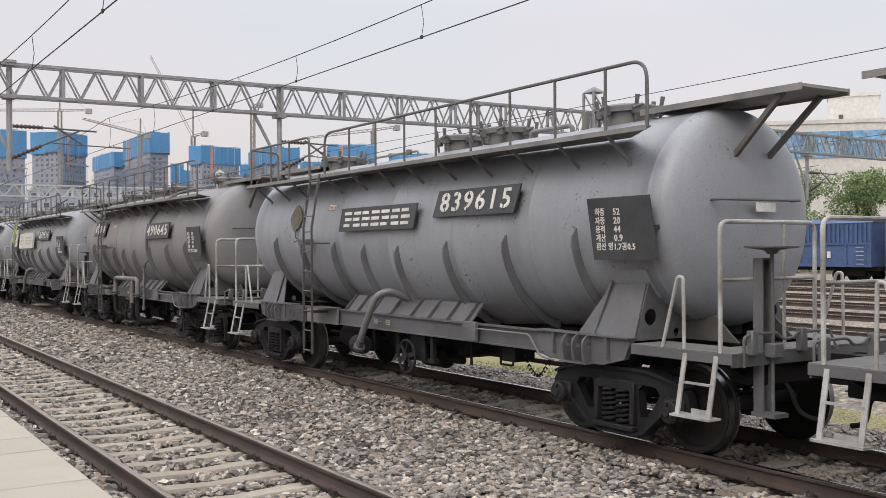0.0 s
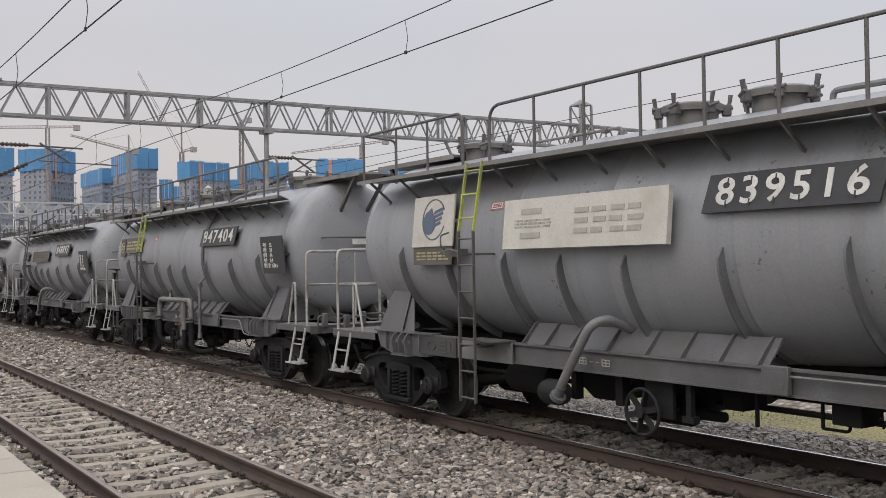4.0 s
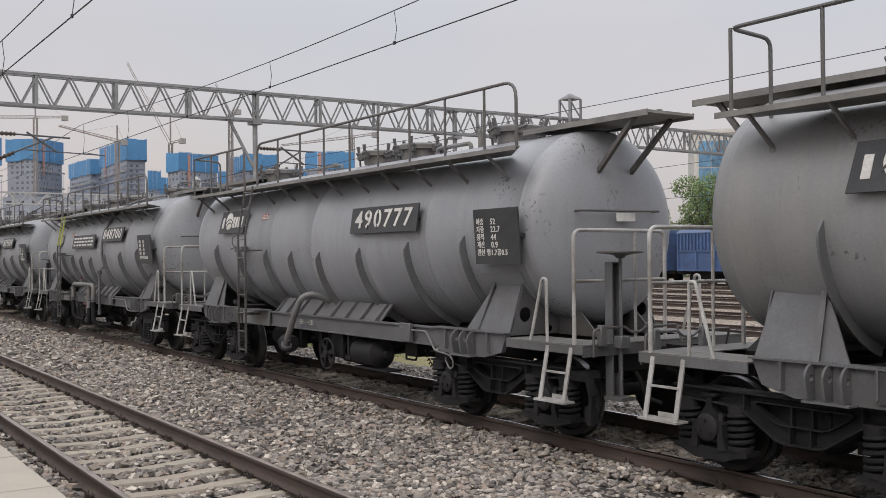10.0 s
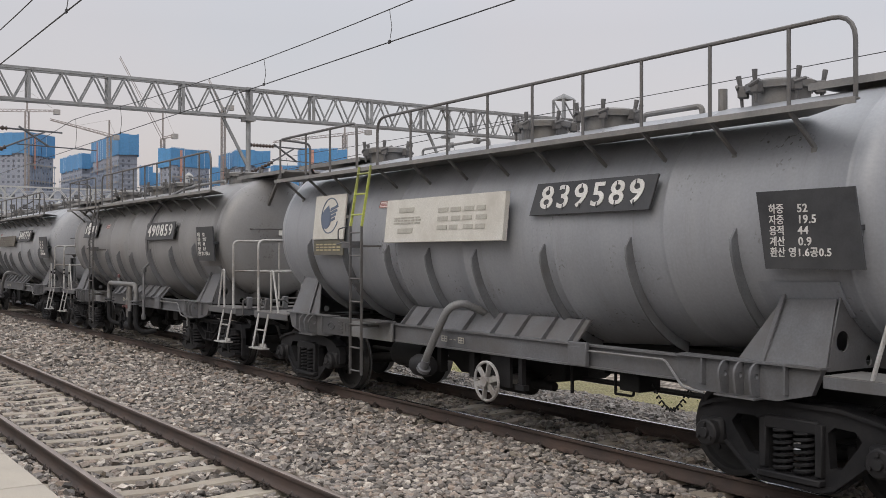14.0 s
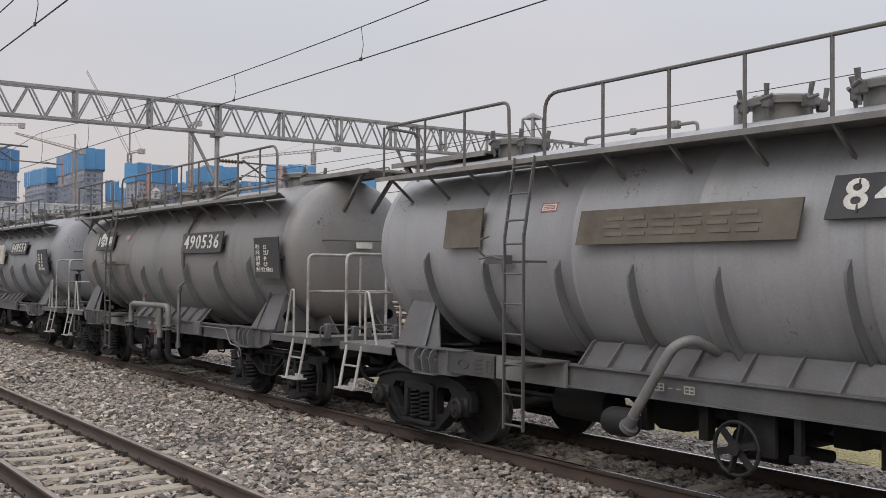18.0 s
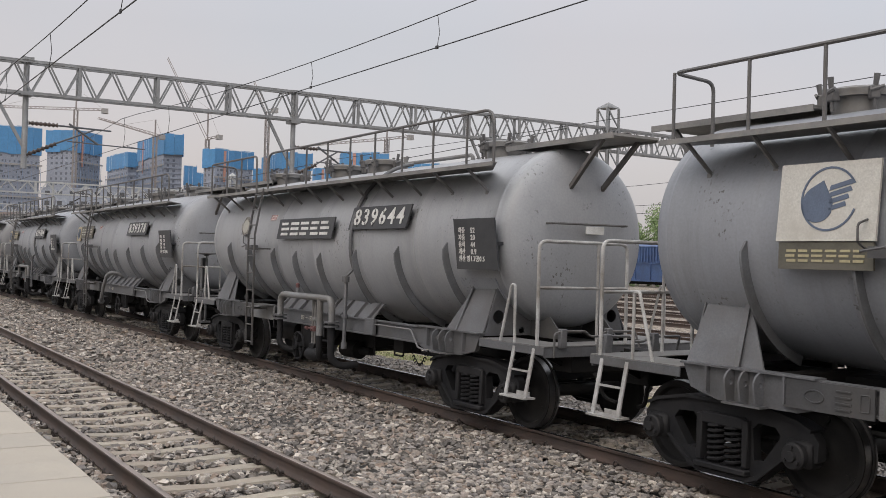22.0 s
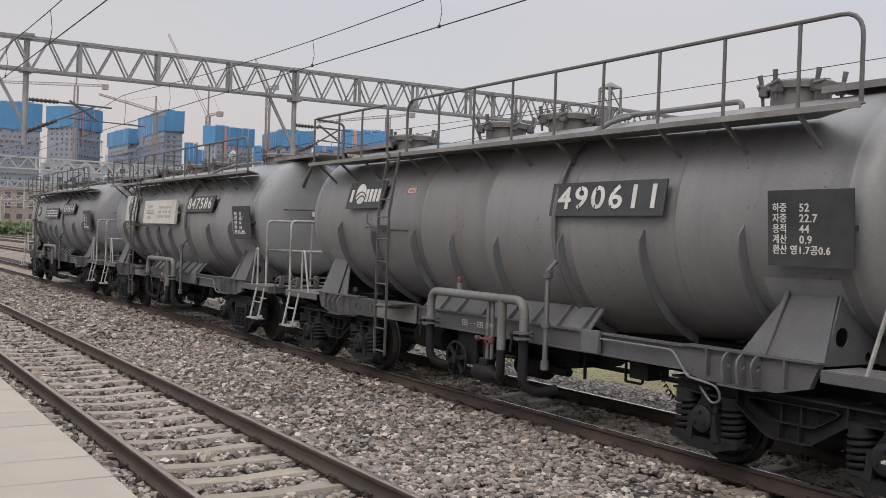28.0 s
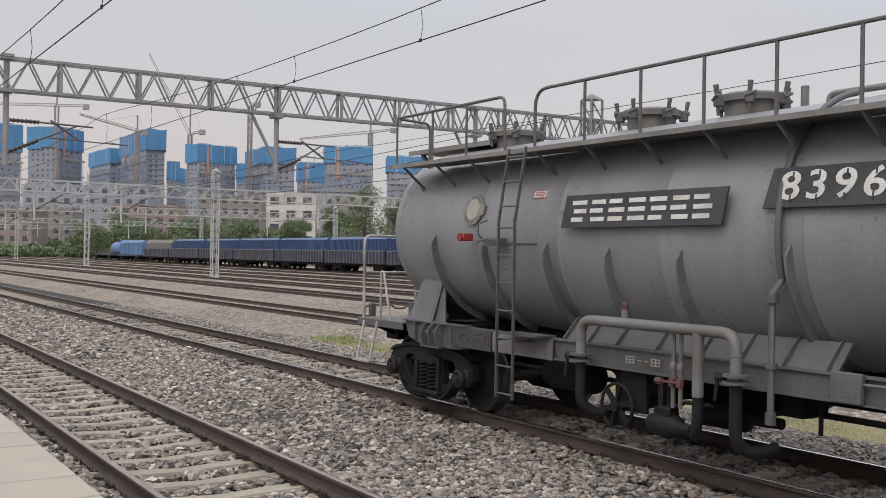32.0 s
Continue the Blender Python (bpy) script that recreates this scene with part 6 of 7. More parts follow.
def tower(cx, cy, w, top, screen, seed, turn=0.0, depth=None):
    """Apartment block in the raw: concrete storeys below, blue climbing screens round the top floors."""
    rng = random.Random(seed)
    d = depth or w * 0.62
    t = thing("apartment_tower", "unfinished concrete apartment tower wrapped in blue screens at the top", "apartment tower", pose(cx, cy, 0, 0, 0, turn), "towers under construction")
    rings = [(0.94, -0.5)]
    fl = 2.9
    n = int((screen - 2) / fl)
    for i in range(n):
        z = 3.0 + fl * i
        rings += [(0.94, z), (0.955, z), (0.955, z + 0.24), (0.94, z + 0.24)]
    rings.append((0.94, top - 3))
    body = Mesh().lathe([(r * 0.70711, z) for r, z in rings], "z", 4, start=math.pi / 4)
    body.v = [(x * w, y * d, z) for x, y, z in body.v]
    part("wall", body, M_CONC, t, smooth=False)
    win = Mesh()
    for i in range(max(0, n - 24), n):
        z = 3.0 + fl * i + 0.9
        k = -w / 2 + 2.0
        while k < w / 2 - 2.5:
            ww = rng.choice((0.6, 0.9, 1.5))
            if rng.random() < 0.78:
                win.box((k, -d * 0.47 - 0.05, z), (k + ww, -d * 0.47 + 0.1, z + 1.2))
            k += ww + rng.uniform(0.8, 2.2)
        k = -d / 2 + 2.0
        while k < d / 2 - 2.5:
            if rng.random() < 0.7:
                win.box((w * 0.47 - 0.1, k, z), (w * 0.47 + 0.05, k + 1.4, z + 1.35))
                win.box((-w * 0.47 - 0.05, k, z), (-w * 0.47 + 0.1, k + 1.4, z + 1.35))
            k += 3.2
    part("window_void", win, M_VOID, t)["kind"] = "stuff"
    # screens: panels of uneven height with pale seams between them
    n = max(3, int(w / 4.2))
    for s, ax in ((-1, "y"), (1, "y")):
        for i in range(n):
            a, b = -w / 2 + w * i / n, -w / 2 + w * (i + 1) / n
            zt = top + rng.uniform(-0.5, 0.5)
            part("screen_panel", Mesh().box((a + 0.05, s * d / 2 - 0.12, screen + rng.uniform(-0.6, 0.6)), (b - 0.05, s * d / 2 + 0.12, zt)), M_BLUE, t)
    n2 = max(2, int(d / 4.2))
    for s in (-1, 1):
        for i in range(n2):
            a, b = -d / 2 + d * i / n2, -d / 2 + d * (i + 1) / n2
            part("screen_panel", Mesh().box((s * w / 2 - 0.12, a + 0.05, screen + rng.uniform(-0.6, 0.6)), (s * w / 2 + 0.12, b - 0.05, top + rng.uniform(-0.5, 0.5))), M_BLUE, t)
    seam = Mesh()
    for i in range(1, n):
        if rng.random() < 0.45:
            a = -w / 2 + w * i / n
            seam.box((a - 0.12, -d / 2 - 0.2, screen), (a + 0.12, -d / 2 - 0.1, top - 0.4))
    seam.box((-w / 2, -d / 2 - 0.16, top - 0.15), (w / 2, -d / 2 - 0.1, top + 0.15))
    part("screen_seam", seam, M_SEAM, t)
    if seed % 2 == 0:
        part("hoist_netting", Mesh().box((-w * 0.28, -d / 2 - 0.35, screen - 8), (-w * 0.28 + 1.5, -d / 2 - 0.1, top - 0.8)), M_ORANGE, t)
    # scaffold netting in swags under the screens
    net = Mesh()
    for i in range(3):
        z = screen - 6 - 9 * i
        net.box((-w / 2 - 0.5, -d / 2 - 0.5, z), (w / 2 + 0.5, -d / 2 - 0.35, z + 0.9))
    part("scaffold_net", net, M_CRANEW, t)
    tube = Mesh()
    for i in range(int(w / 2.4) + 1):
        x = -w / 2 + 2.4 * i
        tube.box((x - 0.10, -d / 2 - 0.65, 4.0), (x + 0.10, -d / 2 - 0.45, screen - 3 - 2 * (i % 3)))
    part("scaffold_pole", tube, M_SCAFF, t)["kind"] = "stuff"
    return t


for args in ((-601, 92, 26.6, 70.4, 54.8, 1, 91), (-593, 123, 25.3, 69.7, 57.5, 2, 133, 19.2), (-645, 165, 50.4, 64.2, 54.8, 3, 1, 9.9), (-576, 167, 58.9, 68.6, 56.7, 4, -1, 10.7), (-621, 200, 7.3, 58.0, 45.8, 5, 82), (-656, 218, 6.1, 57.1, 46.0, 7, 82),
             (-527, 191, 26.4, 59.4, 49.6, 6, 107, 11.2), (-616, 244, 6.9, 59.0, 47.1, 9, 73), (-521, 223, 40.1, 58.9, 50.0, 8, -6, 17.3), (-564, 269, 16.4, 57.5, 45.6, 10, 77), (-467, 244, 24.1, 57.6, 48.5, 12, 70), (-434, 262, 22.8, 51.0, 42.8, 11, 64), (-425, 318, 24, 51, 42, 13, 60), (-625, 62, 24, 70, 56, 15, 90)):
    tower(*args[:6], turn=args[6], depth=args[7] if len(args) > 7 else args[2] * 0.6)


def crane_mast(m, x, y, z0, z1, w):
    for a in (-1, 1):
        for b in (-1, 1):
            m.bar((x + a * w, y + b * w, z0), (x + a * w, y + b * w, z1), 0.48, 0.48)
    n = int((z1 - z0) / (2.2 * w))
    for i in range(n):
        a, b = z0 + (z1 - z0) * i / n, z0 + (z1 - z0) * (i + 1) / n
        f = 1 if i % 2 else -1
        m.bar((x - f * w, y - w, a), (x + f * w, y - w, b), 0.32, 0.32)
        m.bar((x + w, y - f * w, a), (x + w, y + f * w, b), 0.22, 0.22)


def crane_jib(m, p, q, w0, w1):
    p, q = Vector(p), Vector(q)
    for o in (Vector((0, 0, 1)), Vector((0.5, 0.5, -0.3)), Vector((-0.5, -0.5, -0.3))):
        m.bar(p + o * w0, q + o * w1, 0.30, 0.30)
    n = int((q - p).length / 2.4)
    for i in range(n):
        a, b = p + (q - p) * i / n, p + (q - p) * (i + 1) / n
        wa = w0 + (w1 - w0) * i / n
        m.bar(a + Vector((0, 0, 1)) * wa, b + Vector((0.5, 0.5, -0.3)) * wa, 0.16, 0.16)
        m.bar(a + Vector((0.5, 0.5, -0.3)) * wa, b + Vector((0, 0, 1)) * wa, 0.16, 0.16)


def tower_crane(x, y, z0, z1, jib, counter, apex, weight):
    c = thing("tower_crane", "pale lattice tower crane above the towers", "crane", group="tower cranes")
    m = Mesh(); crane_mast(m, x, y, z0, z1, 0.9)
    part("mast", m, M_CRANE, c)
    m = Mesh(); crane_jib(m, (x, y, z1), jib, 1.1, 0.6)
    part("jib", m, M_CRANE, c)
    m = Mesh(); crane_jib(m, (x, y, z1), counter, 0.9, 0.7)
    part("counter_jib", m, M_CRANE, c)
    wx, wy, wz = counter
    part("counterweight", Mesh().box((wx - 1.5, wy - 1.5, wz - 1.8), (wx + 1.5, wy + 1.5, wz + 0.9)), M_CRANEW, c)
    if apex:
        part("apex_tie", Mesh().bar((x, y, z1), (x, y, apex), 0.7, 0.7).bar((x, y, apex), Vector(jib) * 0.6 + Vector((x, y, z1)) * 0.4, 0.10, 0.10).bar((x, y, apex), counter, 0.12, 0.12), M_CRANE, c)
    return c


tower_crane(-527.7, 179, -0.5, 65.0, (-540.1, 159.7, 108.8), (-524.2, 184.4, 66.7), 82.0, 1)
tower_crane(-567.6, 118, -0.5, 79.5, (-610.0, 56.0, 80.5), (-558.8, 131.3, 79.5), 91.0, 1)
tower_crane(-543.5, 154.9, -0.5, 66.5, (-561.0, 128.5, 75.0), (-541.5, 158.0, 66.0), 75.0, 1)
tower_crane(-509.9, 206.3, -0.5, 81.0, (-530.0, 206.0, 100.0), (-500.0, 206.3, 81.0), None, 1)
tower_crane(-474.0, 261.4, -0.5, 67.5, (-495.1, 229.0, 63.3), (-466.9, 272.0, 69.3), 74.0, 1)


def block(name, label, cx, cy, w, d, h, turn, wall, rows, cols, ww, wh, z0=3.0, pane=None, roof=None):
    """A plain building with recessed windows in rows on its front and one side."""
    b = thing(name, label, "building", pose(cx, cy, -0.4, 0, 0, turn))
    part("wall", Mesh().box((-w / 2, -d / 2, 0), (w / 2, d / 2, h)), wall, b)
    part("parapet", Mesh().box((-w / 2 - 0.15, -d / 2 - 0.15, h), (w / 2 + 0.15, d / 2 + 0.15, h + 0.5)), roof or wall, b)
    for i in range(rows):
        for j in range(cols):
            x = -w / 2 + w * (j + 0.5) / cols
            z = z0 + (h - z0) * (i + 0.35) / rows
            wn = part("window", Mesh().box((x - ww / 2 - 0.1, -d / 2 - 0.06, z - 0.1), (x + ww / 2 + 0.1, -d / 2 + 0.02, z + wh + 0.1)), wall if wall is not M_WHITE else M_GREYWALL, b)
            part("pane", Mesh().box((x - ww / 2, -d / 2 - 0.075, z), (x + ww / 2, -d / 2 - 0.04, z + wh)), pane or M_PANE, wn)
    return b


block("office_building", "white rendered office building with dark windows", -211.5, 96.7, 11.2, 9, 15.2, 57, M_WHITE, 4, 3, 1.9, 1.5)
block("office_building", "grey-brown block beside a white office building", -203.5, 106.5, 6.5, 9, 15.2, 57, M_GREYWALL, 4, 2, 1.0, 1.3)
block("apartment_block", "grey-brown low apartment block", -228.6, 88.8, 15, 10, 15.2, 57, M_GREYWALL, 5, 6, 1.2, 1.2)
block("apartment_block", "dull brick housing block", -262, 78, 18, 10, 13.5, 57, M_BRICK, 4, 6, 1.4, 1.3)
block("apartment_block", "grey-brown plastered housing block", -285, 60, 12, 10, 13.0, 57, M_GREYWALL, 4, 4, 1.2, 1.3)
block("apartment_block", "dull brick housing block", -268, 45, 15, 10, 11.0, 57, M_BRICK, 3, 5, 1.4, 1.3)
block("apartment_block", "grey concrete block with rows of windows", -330, 80, 40, 12, 22.0, 57, M_CONC, 6, 10, 1.6, 1.4)
block("apartment_block", "grey concrete block with rows of windows", -300, 140, 46, 12, 20.0, 57, M_CONC, 6, 12, 1.6, 1.4)
# hall with a blue glass band, and the pale stair tower beside it
hall = block("glass_hall", "long pale hall with a band of blue glass", -81.9, 114.1, 30, 14, 18.0, 45, M_WHITE, 1, 1, 0.4, 0.4)
for i in range(18):
    for j in range(2):
        part("glass_panel", Mesh().box((-14.4 + 1.58 * i, -7.10 - 0.02 * ((i + j) % 2), 13.7 + 1.7 * j), (-14.4 + 1.58 * i + 1.5, -7.02, 13.7 + 1.7 * j + 1.62)), M_BLUEGLASS, hall)
for i in range(3):
    for j in range(5):
        part("glass_panel", Mesh().box((-14.4 + 1.58 * i, -7.12, 2.6 + 2.2 * j), (-14.4 + 1.58 * i + 1.5, -7.02, 2.6 + 2.2 * j + 2.1)), M_BLUEGLASS, hall)
stair = block("stair_tower", "tall pale windowless tower with one dark opening", -85.4, 123.9, 6.5, 9, 23.0, 34.6, M_WHITE, 0, 0, 0.7, 1.2, 17.0)
part("opening", Mesh().box((-1.9, -4.56, 19.3), (-1.3, -4.44, 20.6)), M_PANE, stair)

# trees and undergrowth
for i, (x, y, h, r) in enumerate(((-176, 96, 15.5, 6.0), (-170, 101, 14.0, 5.0), (-182, 92, 11.5, 4.0), (-160, 108, 13.0, 5.0), (-240, 66, 11, 5), (-225, 74, 9, 4.5), (-250, 58, 9, 4.5), (-205, 88, 7.5, 3.5), (-196, 90, 7.0, 3.0), (-215, 80, 8.0, 4.0), (-150, 100, 10, 4.5), (-240, 60, 7.5, 4.5), (-226, 66, 9.0, 5.0), (-211, 73, 9.0, 5.0), (-197, 79, 8.5, 5.0), (-184, 84, 8.5, 4.5))):
    tree(x, y, h, r, 20 + i)
for i, (x, y, h, r) in enumerate(((-80, 92, 11.5, 4.5), (-72, 93, 10.5, 4.5), (-64, 95, 11, 4.5), (-90, 90, 10, 4.5), (-57, 98, 12, 5), (-68, 88, 8.5, 3.5), (-100, 92, 9, 4), (-48, 100, 12, 5), (-85, 87, 8, 3.5))):
    tree(x, y, h, r, 60 + i, mat=M_LEAF2, leaves=7500, leaf=0.15)
shrubs("hedge", [(-230, -120, 74, 82, 3.4), (-120, -40, 80, 86, 4.0)], M_LEAF, "dark green undergrowth beyond the sidings", 5, 0.4, 5)
shrubs("bank_growth", [(-268, -244, 36, 62, 3.8), (-290, -262, 52, 78, 4.8), (-300, -280, 74, 96, 5.5), (-262, -240, 20, 38, 4.5)], M_LEAF, "green overgrown bank beside the yard", 6, 0.45, 5)
bank = Mesh().prism([(36, -0.5), (44, 0.8), (66, 1.2), (72, -0.5)], "x", -420, -250)
tagged(new("bank", bank.data("bank", M_BANK, False)), "overgrown earth bank at the yard's end", "bank", kind="structure")


M_VERGE = gravel_ground("dry_verge", [(0.33, 0.30, 0.15), (0.24, 0.22, 0.10), (0.40, 0.35, 0.19), (0.29, 0.27, 0.12), (0.36, 0.33, 0.20)], 26.0, (0.36, 0.32, 0.15))


def grass(name, areas, seed):
    rng = np.random.default_rng(seed)
    V, F = [], []
    o = 0
    for x0, x1, y0, y1, per, h in areas:
        n = int((x1 - x0) * (y1 - y0) * per)
        x, y = rng.uniform(x0, x1, n), rng.uniform(y0, y1, n)
        k = np.array([noise.noise(Vector((a * 0.35, b * 0.5, seed))) for a, b in zip(x, y)])
        keep = k > -0.12
        x, y, k = x[keep], y[keep], k[keep]
        n = len(x)
        hh = h * rng.uniform(0.4, 1.2, n) * (0.6 + k)
        a = rng.uniform(0, np.pi, n)
        lean = rng.normal(0, 0.35, (n, 2)) * hh[:, None]
        wv = 0.012 + 0.01 * rng.uniform(0, 1, n)
        b0 = np.stack([x - wv * np.cos(a), y - wv * np.sin(a), np.full(n, -0.43)], 1)
        b1 = np.stack([x + wv * np.cos(a), y + wv * np.sin(a), np.full(n, -0.43)], 1)
        tp = np.stack([x + lean[:, 0], y + lean[:, 1], -0.43 + hh], 1)
        V.append(np.stack([b0, b1, tp], 1).reshape(-1, 3))
        F.append(np.arange(n * 3).reshape(n, 3) + o)
        o += n * 3
    return tagged(new(name, quads(name, np.concatenate(V), np.concatenate(F), M_GRASS)), "sparse yellow-green grass between the tracks", "grass", kind="stuff")


verge = Mesh()
for i in range(24):
    x = -25.0 + 1.25 * i
    a, b = 11.75 + 0.2 * math.sin(i * 1.9), 14.1 + 0.35 * math.sin(i * 2.7 + 1)
    a2, b2 = 11.75 + 0.2 * math.sin((i + 1) * 1.9), 14.1 + 0.35 * math.sin((i + 1) * 2.7 + 1)
    verge.add([(x, a, -0.409), (x + 1.25, a2, -0.409), (x + 1.25, b2, -0.409), (x, b, -0.409)], [(0, 1, 2, 3)])
tagged(new("verge", verge.data("verge", M_VERGE, False)), "dry yellow-olive grass verge beyond the train's track", "verge", kind="structure")
grass("grass", [(-25, -12.5, 11.9, 14.2, 210, 0.13), (-12.5, 4, 12.1, 14.2, 45, 0.09), (-90, -30, 45.5, 47.5, 25, 0.4)], 3)


# ---------------------------------------------------------------- stabled trains
def far_bogies(t, half, mat):
    for u in (-half * 0.72, half * 0.72):
        b = Mesh().box((u - 1.1, -0.95, 0.35), (u + 1.1, 0.95, 0.75), 0.03)
        for e in (-0.85, 0.85):
            for s in (-1, 1):
                b.lathe([(0.0, s * 0.68), (0.43, s * 0.68), (0.43, s * 0.80), (0.0, s * 0.80)], "y", 14, (u + e, 0, 0.43))
        part("bogie", b, mat, t)


def blue_wagon():
    t = new("blue_wagon")
    tagged(t, "blue covered freight wagon with ribbed sides, stabled in the yard", "freight wagon", "stabled blue wagons")
    part("body", Mesh().box((-6.6, -1.38, 0.95), (6.6, 1.38, 3.55)), M_BLUEWAGON, t)
    part("roof", Mesh().prism([(-1.45, 3.55), (1.45, 3.55), (1.1, 3.80), (-1.1, 3.80)], "x", -6.65, 6.65), M_BLUEWAGON, t)
    for s in (-1, 1):
        up = Mesh()
        for k in range(44):
            x = -6.5 + 13.0 * k / 43
            up.box((x - 0.06, s * 1.42 - 0.05, 2.35), (x + 0.06, s * 1.42 + 0.05, 3.5))
        part("ribbed_siding", up, M_BLUEWAGON, t)
        lo = Mesh().box((-6.6, s * 1.41 - 0.04, 2.25), (6.6, s * 1.41 + 0.04, 2.36)).box((-6.6, s * 1.41 - 0.04, 0.92), (6.6, s * 1.41 + 0.04, 1.05))
        for k in range(9):
            x = -6.5 + 13.0 * k / 8
            lo.box((x - 0.07, s * 1.42 - 0.05, 1.0), (x + 0.07, s * 1.42 + 0.05, 2.3))
        part("side_framing", lo, M_BLUEWAGON, t)
        mk = Mesh()
        for k in range(5):
            mk.box((-1.3 + 0.28 * k, s * 1.475 - 0.01, 1.75), (-1.12 + 0.28 * k, s * 1.475 + 0.01, 2.0))
        for k in range(2):
            mk.box((3.2 + 0.4 * k, s * 1.475 - 0.01, 1.45), (3.45 + 0.4 * k, s * 1.475 + 0.01, 1.85))
        part("marking", mk, M_LETTER, t, "faded white marking bars")
    lad = Mesh()
    for k in range(5):
        lad.bar((5.6, -1.5, 1.1 + 0.25 * k), (6.1, -1.5, 1.1 + 0.25 * k), 0.03, 0.03)
    part("ladder", lad, M_LETTER, t)
    part("underframe", Mesh().box((-6.9, -1.0, 0.7), (6.9, 1.0, 0.95)), M_DARK, t)
    far_bogies(t, 6.6, M_DARK)
    return t


def gondola():
    t = new("gondola")
    tagged(t, "dusty black open wagon with ribbed sides, stabled in the yard", "freight wagon", "stabled open wagons")
    b = Mesh()
    for s in (-1, 1):
        b.box((-6.3, s * 1.36 - 0.04, 0.95), (6.3, s * 1.36 + 0.04, 2.25))
        b.box((s * 6.3 - 0.04, -1.36, 0.95), (s * 6.3 + 0.04, 1.36, 2.25))
    b.box((-6.3, -1.36, 0.92), (6.3, 1.36, 1.0))
    part("body", b, M_GONDOLA, t)
    for s in (-1, 1):
        p = Mesh().box((-6.35, s * 1.44 - 0.05, 2.18), (6.35, s * 1.44 + 0.05, 2.28))
        for k in range(19):
            x = -6.2 + 12.4 * k / 18
            p.box((x - 0.05, s * 1.44 - 0.06, 0.95), (x + 0.05, s * 1.44 + 0.06, 2.2))
        part("side_framing", p, M_GONDRIB, t)
    part("underframe", Mesh().box((-6.6, -1.0, 0.7), (6.6, 1.0, 0.95)), M_DARK, t)
    far_bogies(t, 6.3, M_DARK)
    return t


bw = blue_wagon()
bw.matrix_world = pose(-154.5, 54, -0.08)
for k in range(1, 11):
    copy_thing(bw, pose(-154.5 + 14.1 * k, 54, -0.08))
gd = gondola()
gd.matrix_world = pose(-157.5, 49.5, -0.08)
for k in range(1, 7):
    copy_thing(gd, pose(-157.5 + 13.4 * k, 49.5, -0.08))
fl = thing("flat_wagon", "low dusty flat wagon at the end of the stabled row", "freight wagon", pose(-192, 49.5, -0.08))
part("deck", Mesh().box((-7, -1.3, 0.85), (7, 1.3, 1.15)), M_GONDOLA, fl)
far_bogies(fl, 6.3, M_DARK)
copy_thing(fl, pose(-174.5, 49.5, -0.08))
tk = thing("tank_wagon", "light blue tank wagon stabled before the blue wagons", "freight wagon", pose(-199.5, 54, -0.08))
part("tank", Mesh().lathe([(0.0, -3.7), (0.7, -3.6), (1.15, -3.2), (1.2, -2.7), (1.2, 2.2), (1.15, 2.7), (0.7, 3.0), (0.0, 3.1)], "x", 24, (0, 0, 2.2)), M_LIGHTBLUE, tk)
part("dome", Mesh().lathe([(0.5, 3.3), (0.5, 3.75), (0.0, 3.8)], "z", 14), M_BLUEWAGON, tk)
part("underframe", Mesh().box((-4, -1.0, 0.75), (4, 1.0, 1.05)), M_DARK, tk)
far_bogies(tk, 3.6, M_DARK)
for x, mat, text in ((-187.6, M_LIGHTBLUE, "light blue box wagon stabled in the yard"), (-170.6, M_TARP, "box wagon under a dusty tan cover, stabled in the yard")):
    lc = thing("box_wagon", text, "freight wagon", pose(x, 54, -0.08))
    part("body", Mesh().box((-7.2, -1.35, 0.95), (7.2, 1.35, 3.2)), mat if mat is M_LIGHTBLUE else M_BLUEWAGON, lc)
    part("roof", Mesh().prism([(-1.4, 3.2), (1.4, 3.2), (0.9, 3.75), (-0.9, 3.75)], "x", -7.25, 7.25), mat, lc)
    if mat is M_TARP:
        part("cover", Mesh().box((-7.0, -1.40, 1.9), (7.0, 1.40, 3.25), 0.03), M_TARP, lc)
    for k in range(9):
        part("side_post", Mesh().box((-6.9 + 1.72 * k - 0.06, -1.44, 1.0), (-6.9 + 1.72 * k + 0.06, -1.34, 3.2 if mat is M_LIGHTBLUE else 1.9)), M_LIGHTBLUE if mat is M_LIGHTBLUE else M_BLUEWAGON, lc)
    far_bogies(lc, 7.0, M_DARK)

# ---------------------------------------------------------------- the train
def letters(wagon, words, size, u, v, z, mat, tilt=0.0, parent=None, name="lettering", **kw):
    ob = part(name, text_mesh(words, size, mat, **kw), None, parent or wagon)
    ob.location, ob.rotation_euler = (u, v, z), (radians(-tilt), 0, 0)
    return ob


def face_v(u, z, off=0.055):
    return -(math.sqrt(max(0.1, tank_r(u) ** 2 - (z - tank_zc(u)) ** 2)) + off)


def sign(wagon, name, u0, u1, zc, h, mat, tilt, label="", slant=0.0, off=0.07, thick=0.022):
    """A plate on stand-offs; its children lie on its face (local x along the wagon, z up the plate)."""
    w = (u1 - u0) / 2
    m = Mesh().prism([(-w - slant, -h / 2), (w - slant, -h / 2), (w + slant, h / 2), (-w + slant, h / 2)], "y", -thick / 2, thick / 2)
    m.box((-w * 0.9, 0.0, -0.02), (w * 0.9, off + 0.03, 0.02))
    ob = part(name, m, mat, wagon, label)
    ob.location, ob.rotation_euler = ((u0 + u1) / 2, face_v((u0 + u1) / 2, zc, off), zc), (radians(-tilt), 0, 0)
    return ob


def on(plate, shape, mat, name="lettering", lift=0.014, label=""):
    ob = part(name, shape, mat, plate, label)
    ob.location = (0, -lift, 0)
    return ob


